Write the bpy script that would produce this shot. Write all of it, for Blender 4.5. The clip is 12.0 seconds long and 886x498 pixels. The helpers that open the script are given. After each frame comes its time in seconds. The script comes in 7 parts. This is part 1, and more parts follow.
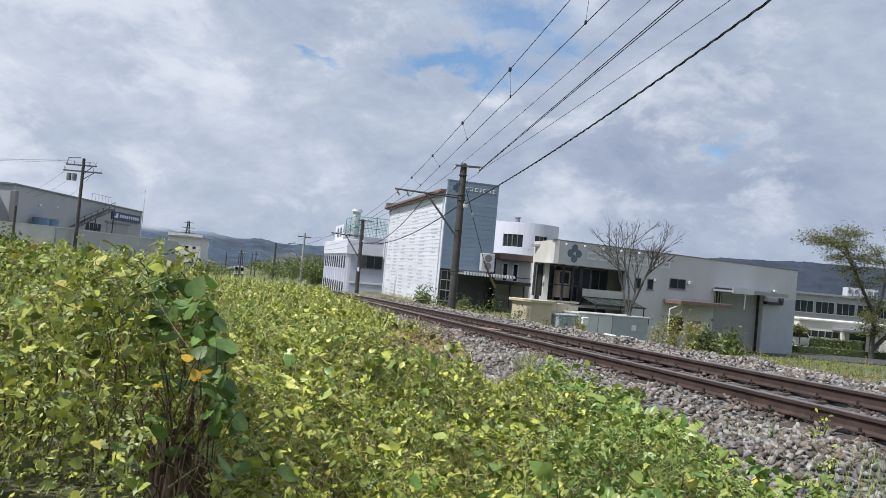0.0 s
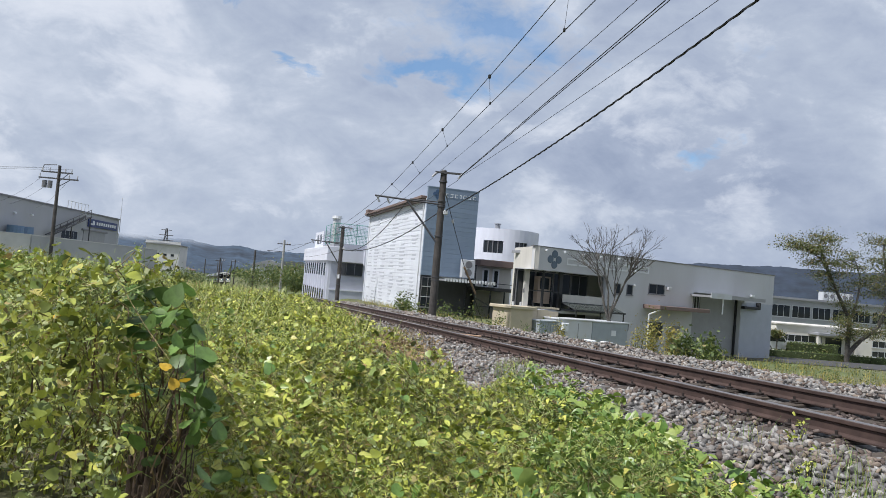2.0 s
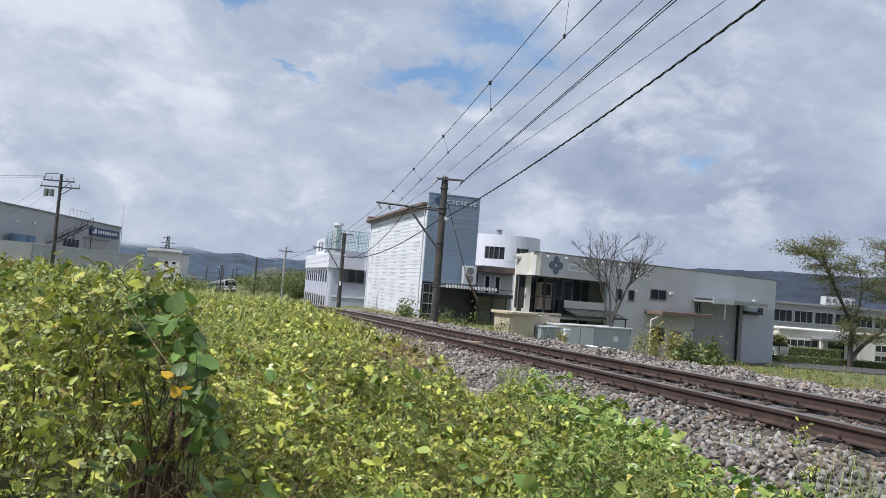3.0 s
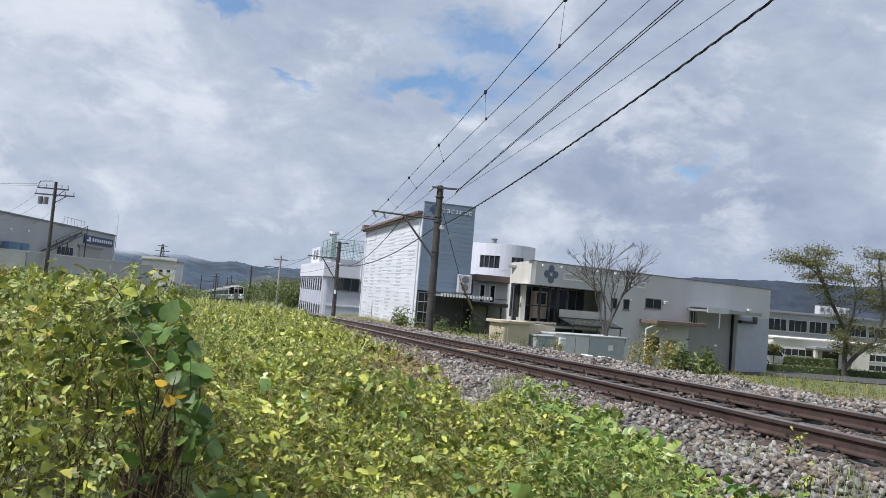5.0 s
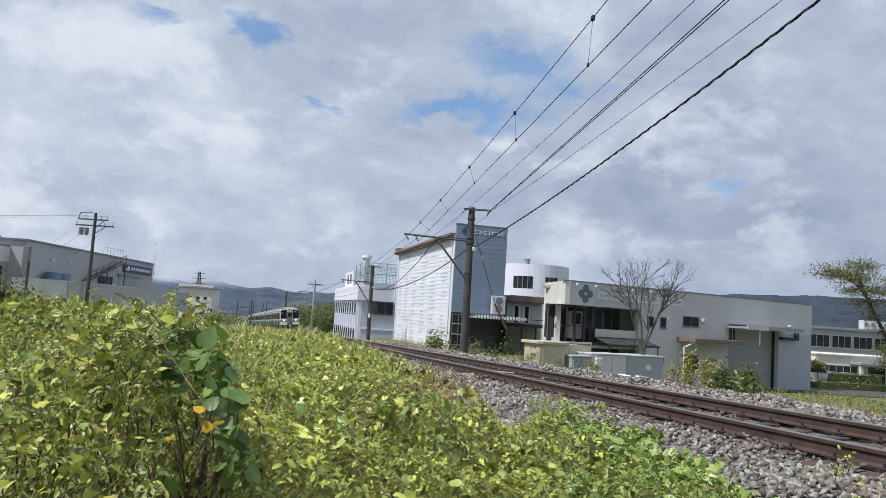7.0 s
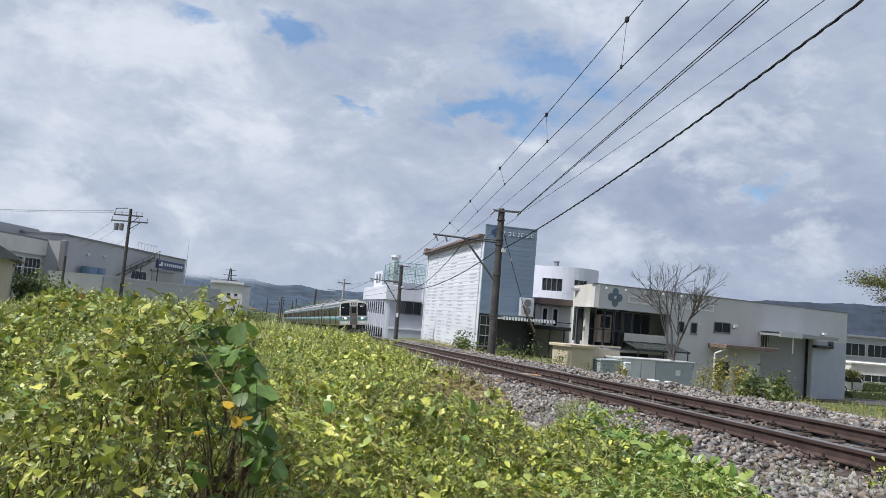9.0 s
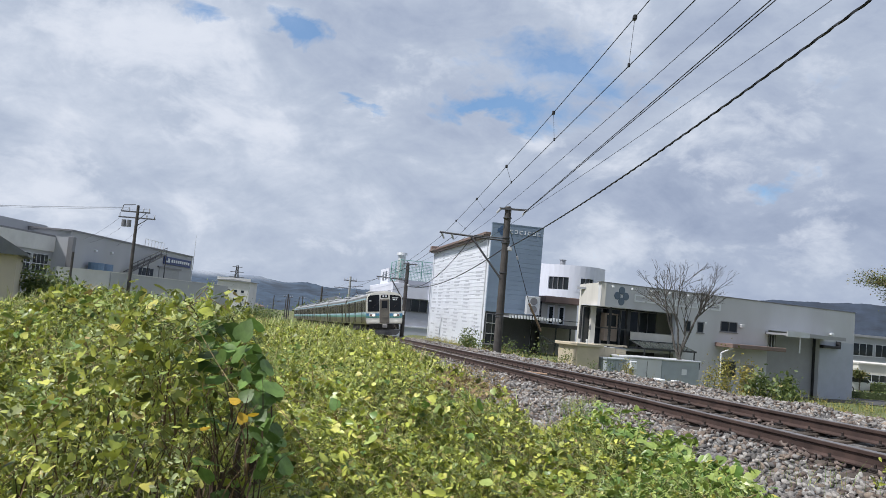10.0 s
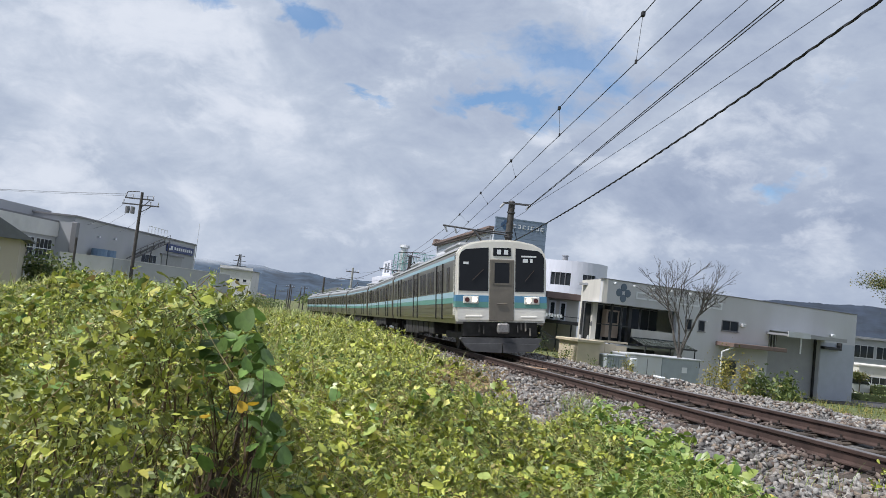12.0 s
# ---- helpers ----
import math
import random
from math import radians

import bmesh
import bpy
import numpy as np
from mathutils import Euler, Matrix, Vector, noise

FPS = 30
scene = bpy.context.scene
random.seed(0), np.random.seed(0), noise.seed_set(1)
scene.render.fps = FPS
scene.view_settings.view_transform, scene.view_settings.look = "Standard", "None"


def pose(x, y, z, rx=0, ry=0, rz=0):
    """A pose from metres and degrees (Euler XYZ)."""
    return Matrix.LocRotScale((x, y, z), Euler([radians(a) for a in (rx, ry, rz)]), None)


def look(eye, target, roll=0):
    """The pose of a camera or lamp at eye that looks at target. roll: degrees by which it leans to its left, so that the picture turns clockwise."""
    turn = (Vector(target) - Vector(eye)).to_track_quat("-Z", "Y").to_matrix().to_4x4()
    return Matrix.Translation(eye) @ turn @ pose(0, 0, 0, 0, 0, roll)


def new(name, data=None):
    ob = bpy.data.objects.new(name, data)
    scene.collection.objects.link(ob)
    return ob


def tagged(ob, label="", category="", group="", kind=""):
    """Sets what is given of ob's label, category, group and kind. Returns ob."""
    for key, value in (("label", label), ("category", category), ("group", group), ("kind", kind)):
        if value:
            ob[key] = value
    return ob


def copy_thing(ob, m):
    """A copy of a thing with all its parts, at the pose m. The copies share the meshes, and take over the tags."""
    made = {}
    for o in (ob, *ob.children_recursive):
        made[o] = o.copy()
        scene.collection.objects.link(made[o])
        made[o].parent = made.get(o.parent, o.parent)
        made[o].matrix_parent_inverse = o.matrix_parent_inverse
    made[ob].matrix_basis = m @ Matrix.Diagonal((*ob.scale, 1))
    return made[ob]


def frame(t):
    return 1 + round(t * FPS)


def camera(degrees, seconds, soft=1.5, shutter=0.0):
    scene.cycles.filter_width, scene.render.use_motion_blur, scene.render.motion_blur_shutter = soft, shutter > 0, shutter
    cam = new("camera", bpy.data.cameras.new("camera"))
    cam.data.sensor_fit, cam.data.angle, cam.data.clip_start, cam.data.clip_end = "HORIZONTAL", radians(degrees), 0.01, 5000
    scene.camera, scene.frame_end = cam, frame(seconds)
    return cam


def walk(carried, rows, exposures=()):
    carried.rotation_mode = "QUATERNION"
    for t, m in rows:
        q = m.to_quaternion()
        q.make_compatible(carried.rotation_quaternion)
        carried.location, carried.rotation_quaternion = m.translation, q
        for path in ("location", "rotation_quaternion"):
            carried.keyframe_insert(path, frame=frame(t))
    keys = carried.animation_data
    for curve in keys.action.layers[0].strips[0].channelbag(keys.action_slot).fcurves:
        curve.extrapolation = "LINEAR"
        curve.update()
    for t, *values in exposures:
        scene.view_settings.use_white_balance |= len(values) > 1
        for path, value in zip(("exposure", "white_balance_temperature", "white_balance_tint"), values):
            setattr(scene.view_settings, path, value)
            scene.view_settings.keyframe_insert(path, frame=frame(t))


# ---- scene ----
cam = camera(60.1, 12.0, soft=0.65)
# seconds, yaw, pitch, roll: a hand-held camera that only turns
TURNS = [
    (0.0, -0.20, 1.80, -5.20), (0.5, -1.13, 1.19, -5.74), (1.0, -1.96, 1.20, -5.78), (1.5, -1.88, 1.88, -5.27),
    (2.0, -1.66, 2.42, -4.92), (2.5, -1.51, 2.69, -4.76), (3.0, -1.54, 2.89, -4.64), (5.0, -1.91, 3.57, -4.73),
    (5.5, -2.00, 3.72, -4.82), (6.0, -1.37, 3.93, -4.52), (6.5, -0.37, 4.52, -4.08), (7.0, 0.63, 5.02, -3.67),
    (9.0, 2.72, 4.92, -4.78), (9.5, 3.03, 4.88, -4.94), (10.0, 3.17, 4.72, -5.08), (10.5, 3.17, 4.48, -5.37),
    (11.0, 3.19, 4.34, -5.78), (11.5, 3.31, 4.33, -6.08), (12.0, 3.28, 4.20, -6.28)]
walk(cam, [(t, pose(0, 0, 0, 90 + p, r, y)) for t, y, p, r in TURNS], exposures=[(0.0, 0.0, 6080, 13), (12.0, 0.0, 6080, 13)])

# ---- light: bright broken cloud, soft sun from the left ----
SUN_AZ, SUN_EL = 118.0, 56.0        # degrees left of the line of sight, above the horizon
sun = new("sun", bpy.data.lights.new("sun", "SUN"))
sun.data.energy, sun.data.angle, sun.data.color = 4.9, radians(2.5), (1.0, 0.95, 0.86)
_a, _e = radians(SUN_AZ), radians(SUN_EL)
sun.matrix_world = look((-math.sin(_a) * math.cos(_e) * 50, math.cos(_a) * math.cos(_e) * 50, math.sin(_e) * 50), (0, 0, 0))


def make_world():
    w = bpy.data.worlds.new("sky")
    w.use_nodes = True
    scene.world = w
    nt = w.node_tree
    nt.nodes.clear()

    def nd(kind, **kw):
        n = nt.nodes.new(kind)
        for k, v in kw.items():
            if k in n.inputs:
                n.inputs[k].default_value = v
        return n

    def link(a, b):
        nt.links.new(a, b)

    def mathn(op, a, b=None, clamp=False):
        n = nt.nodes.new("ShaderNodeMath")
        n.operation, n.use_clamp = op, clamp
        for i, v in enumerate((a, b)):
            if v is None:
                continue
            if isinstance(v, (int, float)):
                n.inputs[i].default_value = v
            else:
                link(v, n.inputs[i])
        return n.outputs[0]

    def ramp(fac, stops):
        n = nt.nodes.new("ShaderNodeValToRGB")
        el = n.color_ramp.elements
        while len(el) < len(stops):
            el.new(0.5)
        for e, (p, c) in zip(el, stops):
            e.position, e.color = p, (*c, 1) if len(c) == 3 else c
        link(fac, n.inputs[0])
        return n.outputs[0]

    tc = nd("ShaderNodeTexCoord")
    sep = nd("ShaderNodeSeparateXYZ")
    link(tc.outputs["Generated"], sep.inputs[0])
    com = nd("ShaderNodeCombineXYZ")
    link(sep.outputs[0], com.inputs[0])
    link(sep.outputs[1], com.inputs[1])
    link(mathn("MULTIPLY", sep.outputs[2], 1.7), com.inputs[2])

    def cloud(scale, detail, rough, off, distort=0.3):
        m = nd("ShaderNodeMapping")
        m.inputs["Location"].default_value = off
        link(com.outputs[0], m.inputs[0])
        n = nd("ShaderNodeTexNoise", Scale=scale, Detail=detail, Roughness=rough, Distortion=distort)
        link(m.outputs[0], n.inputs["Vector"])
        return n.outputs["Fac"]

    sky = nd("ShaderNodeTexSky")
    sky.sky_type, sky.sun_disc = "NISHITA", False
    sky.sun_elevation, sky.sun_rotation = radians(SUN_EL), radians(-SUN_AZ)
    blue = nd("ShaderNodeMixRGB", Fac=1.0)
    blue.blend_type = "MULTIPLY"
    link(sky.outputs[0], blue.inputs[1])
    blue.inputs[2].default_value = (0.085, 0.128, 0.15, 1)
    # direction as degrees left of +y and above the horizon, its edges frayed by noise
    def centred(v, k):
        return mathn("MULTIPLY", mathn("SUBTRACT", v, 0.5), k)

    big = cloud(3.0, 4, 0.5, (3.1, 1.7, 0), 0.3)
    mid = cloud(7.0, 9, 0.58, (0.4, 5.2, 0), 0.5)
    fine = cloud(22.0, 8, 0.62, (7.4, 2.2, 0), 0.4)
    fray_a = cloud(9.0, 8, 0.6, (2.9, 6.1, 0), 0.6)
    fray_b = cloud(9.0, 8, 0.6, (5.5, 0.7, 0), 0.6)
    az = mathn("MULTIPLY", mathn("ARCTAN2", mathn("MULTIPLY", sep.outputs[0], -1.0), sep.outputs[1]), 57.296)
    el = mathn("MULTIPLY", mathn("ARCSINE", sep.outputs[2]), 57.296)
    az = mathn("ADD", az, centred(fray_a, 11.0))
    el = mathn("ADD", el, centred(fray_b, 6.0))

    def patch(a0, e0, w, h, lean=0.0):
        """1 in an oval round a direction, falling off to 0."""
        da, de = mathn("SUBTRACT", az, a0), mathn("SUBTRACT", el, e0)
        de = mathn("ADD", de, mathn("MULTIPLY", da, lean))
        p, q = mathn("DIVIDE", da, w), mathn("DIVIDE", de, h)
        d = mathn("SQRT", mathn("ADD", mathn("MULTIPLY", p, p), mathn("MULTIPLY", q, q)))
        n = nt.nodes.new("ShaderNodeMapRange")
        n.interpolation_type = "SMOOTHSTEP"
        link(d, n.inputs[0])
        for i, v in zip((1, 2, 3, 4), (0.0, 1.0, 1.0, 0.0)):
            n.inputs[i].default_value = v
        return n.outputs[0]

    def total(items):
        out = None
        for amount, spec in items:
            v = mathn("MULTIPLY", patch(*spec), amount)
            out = v if out is None else mathn("ADD", out, v)
        return out

    tone = mathn("ADD", mathn("MULTIPLY", big, 0.40), mathn("ADD", mathn("MULTIPLY", mid, 0.42), mathn("MULTIPLY", fine, 0.18)))
    tone = mathn("ADD", tone, total([(0.07, (24, 12, 22, 14)), (-0.05, (-14, 8, 22, 9)), (-0.035, (14, 4, 14, 4))]))
    grey = ramp(tone, [(0.36, (0.36, 0.42, 0.53)), (0.44, (0.45, 0.51, 0.61)), (0.52, (0.54, 0.60, 0.68)), (0.60, (0.67, 0.72, 0.78)), (0.68, (0.80, 0.83, 0.86))])
    # bright sunlit billows
    lit = total([(0.17, (25, 16, 9, 5, 0.15)), (0.13, (21, 12, 8, 3)), (0.11, (30, 6.5, 6, 3)), (0.15, (-3.5, 13.8, 4, 1.8)), (0.16, (-23.5, 8.0, 5, 2.2)),
                 (0.12, (-14, 12.3, 5, 2.2)), (0.10, (-8, 11.5, 4, 1.6)), (0.06, (-18, 15, 9, 3))])
    bright = mathn("MULTIPLY", mathn("SUBTRACT", mathn("ADD", mathn("ADD", mathn("MULTIPLY", mid, 0.7), mathn("MULTIPLY", fine, 0.3)), lit), 0.54), 6.0, True)
    top = nd("ShaderNodeMixRGB")
    link(mathn("MULTIPLY", bright, 0.72), top.inputs[0])
    link(grey, top.inputs[1])
    top.inputs[2].default_value = (0.83, 0.86, 0.89, 1)
    # torn gaps where the blue shows through
    gap = mathn("ADD", mathn("MULTIPLY", mid, 0.55), mathn("MULTIPLY", fine, 0.45))
    holes = total([(0.46, (15.5, 19.4, 5.0, 2.2, -0.2)), (0.47, (1.0, 15.4, 8.5, 2.5, 0.03)), (0.32, (11.0, 14.5, 3.6, 1.1, -0.25)), (0.26, (-20.0, 10.6, 3.0, 2.2)),
                   (0.30, (-3, 19.5, 13, 4.5)), (0.32, (23.5, 19.6, 3.4, 1.5)), (0.24, (-9, 16.5, 9, 3.2, 0.2)), (0.14, (-22, 17, 6, 2.0)), (0.20, (60, 42, 30, 16))])
    g = mathn("MULTIPLY", mathn("SUBTRACT", mathn("ADD", gap, holes), 0.66), 5.0, True)
    mix = nd("ShaderNodeMixRGB")
    link(mathn("MULTIPLY", g, 0.74), mix.inputs[0])
    link(top.outputs[0], mix.inputs[1])
    link(blue.outputs[0], mix.inputs[2])
    bg = nd("ShaderNodeBackground", Strength=0.92)
    link(mix.outputs[0], bg.inputs[0])
    out = nd("ShaderNodeOutputWorld")
    link(bg.outputs[0], out.inputs[0])


make_world()

# ---- materials ----
MATS = {}


def mat(name, color, rough=0.8, metal=0.0, vary=0.12, scale=6.0, bump=0.0, bump_scale=40.0, stain=None, stain_scale=0.6,
        stain_amount=0.3, island=0.0, obj=0.0, stretch=(1, 1, 1), emit=0.0, trans=0.0):
    """A surface: base colour, two scales of variation, a stain colour, fine relief."""
    if name in MATS:
        return MATS[name]
    m = MATS[name] = bpy.data.materials.new(name)
    m.use_nodes = True
    nt = m.node_tree
    bsdf = nt.nodes["Principled BSDF"]
    bsdf.inputs["Roughness"].default_value = rough
    bsdf.inputs["Metallic"].default_value = metal
    tc = nt.nodes.new("ShaderNodeTexCoord")
    mp = nt.nodes.new("ShaderNodeMapping")
    mp.inputs["Scale"].default_value = stretch
    nt.links.new(tc.outputs["Object"], mp.inputs[0])

    def noise_tex(s, d=4.0, r=0.6):
        n = nt.nodes.new("ShaderNodeTexNoise")
        n.inputs["Scale"].default_value, n.inputs["Detail"].default_value, n.inputs["Roughness"].default_value = s, d, r
        nt.links.new(mp.outputs[0], n.inputs["Vector"])
        return n.outputs["Fac"]

    def to_range(src, lo, hi, a=0.3, b=0.7):
        n = nt.nodes.new("ShaderNodeMapRange")
        for i, v in zip((1, 2, 3, 4), (a, b, lo, hi)):
            n.inputs[i].default_value = v
        nt.links.new(src, n.inputs[0])
        return n.outputs[0]

    def mixc(kind, fac, a, b):
        n = nt.nodes.new("ShaderNodeMixRGB")
        n.blend_type = kind
        for i, v in enumerate((fac, a, b)):
            if isinstance(v, (int, float)):
                n.inputs[i].default_value = v
            elif isinstance(v, tuple):
                n.inputs[i].default_value = (*v, 1)
            else:
                nt.links.new(v, n.inputs[i])
        return n.outputs[0]

    col = mixc("MIX", 0.0, tuple(color), tuple(color))
    if stain:
        col = mixc("MIX", to_range(noise_tex(stain_scale, 5, 0.65), 0.0, stain_amount * 2, 0.42, 0.72), tuple(color), tuple(stain))
    hsv = nt.nodes.new("ShaderNodeHueSaturation")
    nt.links.new(col, hsv.inputs["Color"])
    val = to_range(noise_tex(scale), 1 - vary, 1 + vary)
    if island:
        geo = nt.nodes.new("ShaderNodeNewGeometry")
        mul = nt.nodes.new("ShaderNodeMath")
        mul.operation = "MULTIPLY"
        nt.links.new(val, mul.inputs[0])
        nt.links.new(to_range(geo.outputs["Random Per Island"], 1 - island, 1 + island, 0, 1), mul.inputs[1])
        val = mul.outputs[0]
        sat = to_range(geo.outputs["Random Per Island"], 0.485, 0.515, 0, 1)
        nt.links.new(sat, hsv.inputs["Hue"])
    if obj:
        oi = nt.nodes.new("ShaderNodeObjectInfo")
        mul = nt.nodes.new("ShaderNodeMath")
        mul.operation = "MULTIPLY"
        nt.links.new(val, mul.inputs[0])
        nt.links.new(to_range(oi.outputs["Random"], 1 - obj, 1 + obj, 0, 1), mul.inputs[1])
        val = mul.outputs[0]
    nt.links.new(val, hsv.inputs["Value"])
    nt.links.new(hsv.outputs[0], bsdf.inputs["Base Color"])
    if bump:
        b = nt.nodes.new("ShaderNodeBump")
        b.inputs["Strength"].default_value, b.inputs["Distance"].default_value = bump, 0.02
        nt.links.new(noise_tex(bump_scale, 3), b.inputs["Height"])
        nt.links.new(b.outputs[0], bsdf.inputs["Normal"])
    if emit:
        bsdf.inputs["Emission Color"].default_value = (*color, 1)
        bsdf.inputs["Emission Strength"].default_value = emit
    if trans:
        tr = nt.nodes.new("ShaderNodeBsdfTranslucent")
        mx = nt.nodes.new("ShaderNodeMixShader")
        mx.inputs[0].default_value = trans
        nt.links.new(hsv.outputs[0], tr.inputs[0])
        nt.links.new(bsdf.outputs[0], mx.inputs[1])
        nt.links.new(tr.outputs[0], mx.inputs[2])
        nt.links.new(mx.outputs[0], nt.nodes["Material Output"].inputs[0])
    return m


def glass_mat(name, color=(0.02, 0.025, 0.03), rough=0.04):
    m = mat(name, color, rough, vary=0.2, scale=1.5)
    m.node_tree.nodes["Principled BSDF"].inputs["Specular IOR Level"].default_value = 0.6
    return m


# ---- mesh helpers ----
def part(name, bm, material, parent=None, label="", m=None):
    me = bpy.data.meshes.new(name)
    bm.to_mesh(me)
    bm.free()
    me.materials.append(material)
    ob = new(name, me)
    if parent:
        ob.parent = parent
    if m is not None:
        ob.matrix_basis = m
    if label:
        ob["label"] = label
    return ob


def share(name, mesh, parent, m):
    ob = new(name, mesh)
    ob.parent = parent
    ob.matrix_basis = m
    return ob


def empty(name, m, label, category, group="", kind=""):
    ob = new(name)
    ob.empty_display_size = 0.2
    ob.matrix_basis = m
    return tagged(ob, label, category, group, kind)


def box(bm, lo, hi, bevel=0.0, m=None):
    """A box between two corners, its edges bevelled."""
    d = [b - a for a, b in zip(lo, hi)]
    c = [(a + b) / 2 for a, b in zip(lo, hi)]
    mm = Matrix.Translation(c) @ Matrix.Diagonal((*d, 1))
    r = bmesh.ops.create_cube(bm, size=1, matrix=(m @ mm) if m is not None else mm)
    if bevel:
        es = list({e for v in r["verts"] for e in v.link_edges})
        bmesh.ops.bevel(bm, geom=es, offset=bevel, segments=1, affect="EDGES", profile=0.5)
    return bm


def boxes(*items, bevel=0.0):
    bm = bmesh.new()
    for lo, hi in items:
        box(bm, lo, hi, bevel)
    return bm


def tube(bm, a, b, r1, r2=None, n=8, caps=True):
    """A tapered round bar from a to b."""
    a, b = Vector(a), Vector(b)
    d = b - a
    if d.length < 1e-6:
        return bm
    q = d.to_track_quat("Z", "Y").to_matrix().to_4x4()
    bmesh.ops.create_cone(bm, cap_ends=caps, segments=n, radius1=r1, radius2=r1 if r2 is None else r2, depth=d.length,
                          matrix=Matrix.Translation((a + b) / 2) @ q)
    return bm


def tubes(*items, n=8):
    bm = bmesh.new()
    for it in items:
        tube(bm, *it, n=n)
    return bm


def prism(bm, outline, y0, y1):
    """An outline in x, z drawn out along y."""
    a = [bm.verts.new((x, y0, z)) for x, z in outline]
    b = [bm.verts.new((x, y1, z)) for x, z in outline]
    n = len(outline)
    bm.faces.new(a)
    bm.faces.new(b[::-1])
    for i in range(n):
        bm.faces.new((a[i], b[i], b[(i + 1) % n], a[(i + 1) % n]))
    bmesh.ops.recalc_face_normals(bm, faces=bm.faces)
    return bm


def raw(name, verts, faces, material, parent=None, smooth=False):
    me = bpy.data.meshes.new(name)
    me.from_pydata(verts, [], faces)
    me.materials.append(material)
    if smooth:
        me.shade_smooth()
    ob = new(name, me)
    if parent:
        ob.parent = parent
    return ob


# ---- plan: the track and the ground ----
GRADE, RAIL_Z, CANT = -0.0265, -0.73, 0.10


def track_slope(y):
    return float(np.interp(y, (18, 34, 50, 92, 120), (-0.240, -0.224, -0.222, -0.315, -0.308)))


_TY = np.arange(-80.0, 900.0, 0.5)
_TS = np.array([track_slope(y) for y in _TY])
_TX = np.concatenate([[0], np.cumsum((_TS[1:] + _TS[:-1]) / 2 * 0.5)])
_TX += 0.33 - np.interp(25.6, _TY, _TX)
_TL = np.concatenate([[0], np.cumsum(np.hypot(np.diff(_TX), 0.5))])


def track_x(y):
    return float(np.interp(y, _TY, _TX))


def track_at(s):
    """Point of the centre line at the length s from y = 0, and its heading (left of +y, radians)."""
    s = s + float(np.interp(0.0, _TY, _TL))
    y = float(np.interp(s, _TL, _TY))
    return Vector((track_x(y), y, RAIL_Z + GRADE * y)), math.atan(-track_slope(y))


def smooth01(v, a, b):
    t = np.clip((np.asarray(v, float) - a) / (b - a), 0, 1)
    return t * t * (3 - 2 * t)


def offset_of(x, y):
    return (np.asarray(x) - np.interp(y, _TY, _TX)) * 0.973


def ground_z(x, y):
    """Height of the ground without plants."""
    x, y = np.asarray(x, float), np.asarray(y, float)
    u = offset_of(x, y)
    yy = np.clip(y, -60, 330)
    rail = RAIL_Z + GRADE * yy
    bed = rail - 0.42 + 0.045 * np.clip(u, -1.6, 2.4)
    field = -0.98 - 0.0275 * np.clip(yy, -20, 330) + 0.10 * np.sin(x * 0.31 + 1.0) * smooth01(np.hypot(x, y), 6, 20)
    low = -2.45 - 1.3 * smooth01(x, 5, 16) - 0.012 * np.clip(yy - 60, 0, 250)
    left = np.minimum(bed - 0.35 * np.clip(-u - 1.75, 0, 0.7), 9)
    left = left * (1 - smooth01(-u, 2.2, 3.4)) + field * smooth01(-u, 2.2, 3.4)
    right = bed * (1 - smooth01(u, 3.2, 6.2)) + low * smooth01(u, 3.2, 6.2)
    return np.where(u < 0, left, right)


def make_ground():
    m = mat("earth", (0.12, 0.12, 0.06), 0.95, vary=0.35, scale=0.8, bump=0.6, bump_scale=8, stain=(0.10, 0.14, 0.04), stain_scale=0.15, stain_amount=0.5)
    us = np.concatenate([[-4000, -2000, -1000, -500, -250, -150, -100, -75], np.arange(-60, -12, 3), np.arange(-12, 12, 0.5),
                         np.arange(12, 60, 3), [60, 80, 110, 160, 250, 500, 1000, 2000, 4000]])
    ys = np.concatenate([[-1500, -600, -250, -120, -60, -30], np.arange(-15, 60, 1.0), np.arange(60, 330, 6), [340, 400, 500, 700, 1000, 1600, 2600, 4500]])
    vs, fs = [], []
    for y in ys:
        for u in us:
            x = track_x(min(y, 300)) + u
            vs.append((x, y, float(ground_z(x, y)) - 20.0 * float(smooth01(y, 330, 900))))
    n = len(us)
    for j in range(len(ys) - 1):
        for i in range(n - 1):
            a = j * n + i
            fs.append((a, a + 1, a + n + 1, a + n))
    tagged(raw("ground", vs, fs, m, smooth=True), "earth and rough grass falling away beside the line", "ground", kind="structure")


make_ground()


# ---- railway ----
RUST = mat("rail_rust", (0.078, 0.050, 0.042), 0.75, 0.3, vary=0.25, scale=5, bump=0.15, bump_scale=60, stain=(0.045, 0.030, 0.027), stain_scale=2.0)
HEAD = mat("rail_head", (0.33, 0.30, 0.28), 0.35, 0.85, vary=0.15, scale=8, stain=(0.20, 0.15, 0.12), stain_scale=3.0)
SLEEPER = mat("sleeper_wood", (0.085, 0.068, 0.055), 0.95, vary=0.3, scale=9, bump=0.5, bump_scale=30, obj=0.25, stretch=(1, 6, 1))
IRON = mat("dark_iron", (0.05, 0.04, 0.036), 0.7, 0.5, vary=0.3, scale=12)
BROWN_STONE = mat("brown_ballast", (0.17, 0.135, 0.11), 0.95, vary=0.4, scale=14, bump=0.5, bump_scale=40, island=0.6, stain=(0.13, 0.095, 0.075), stain_scale=1.3)
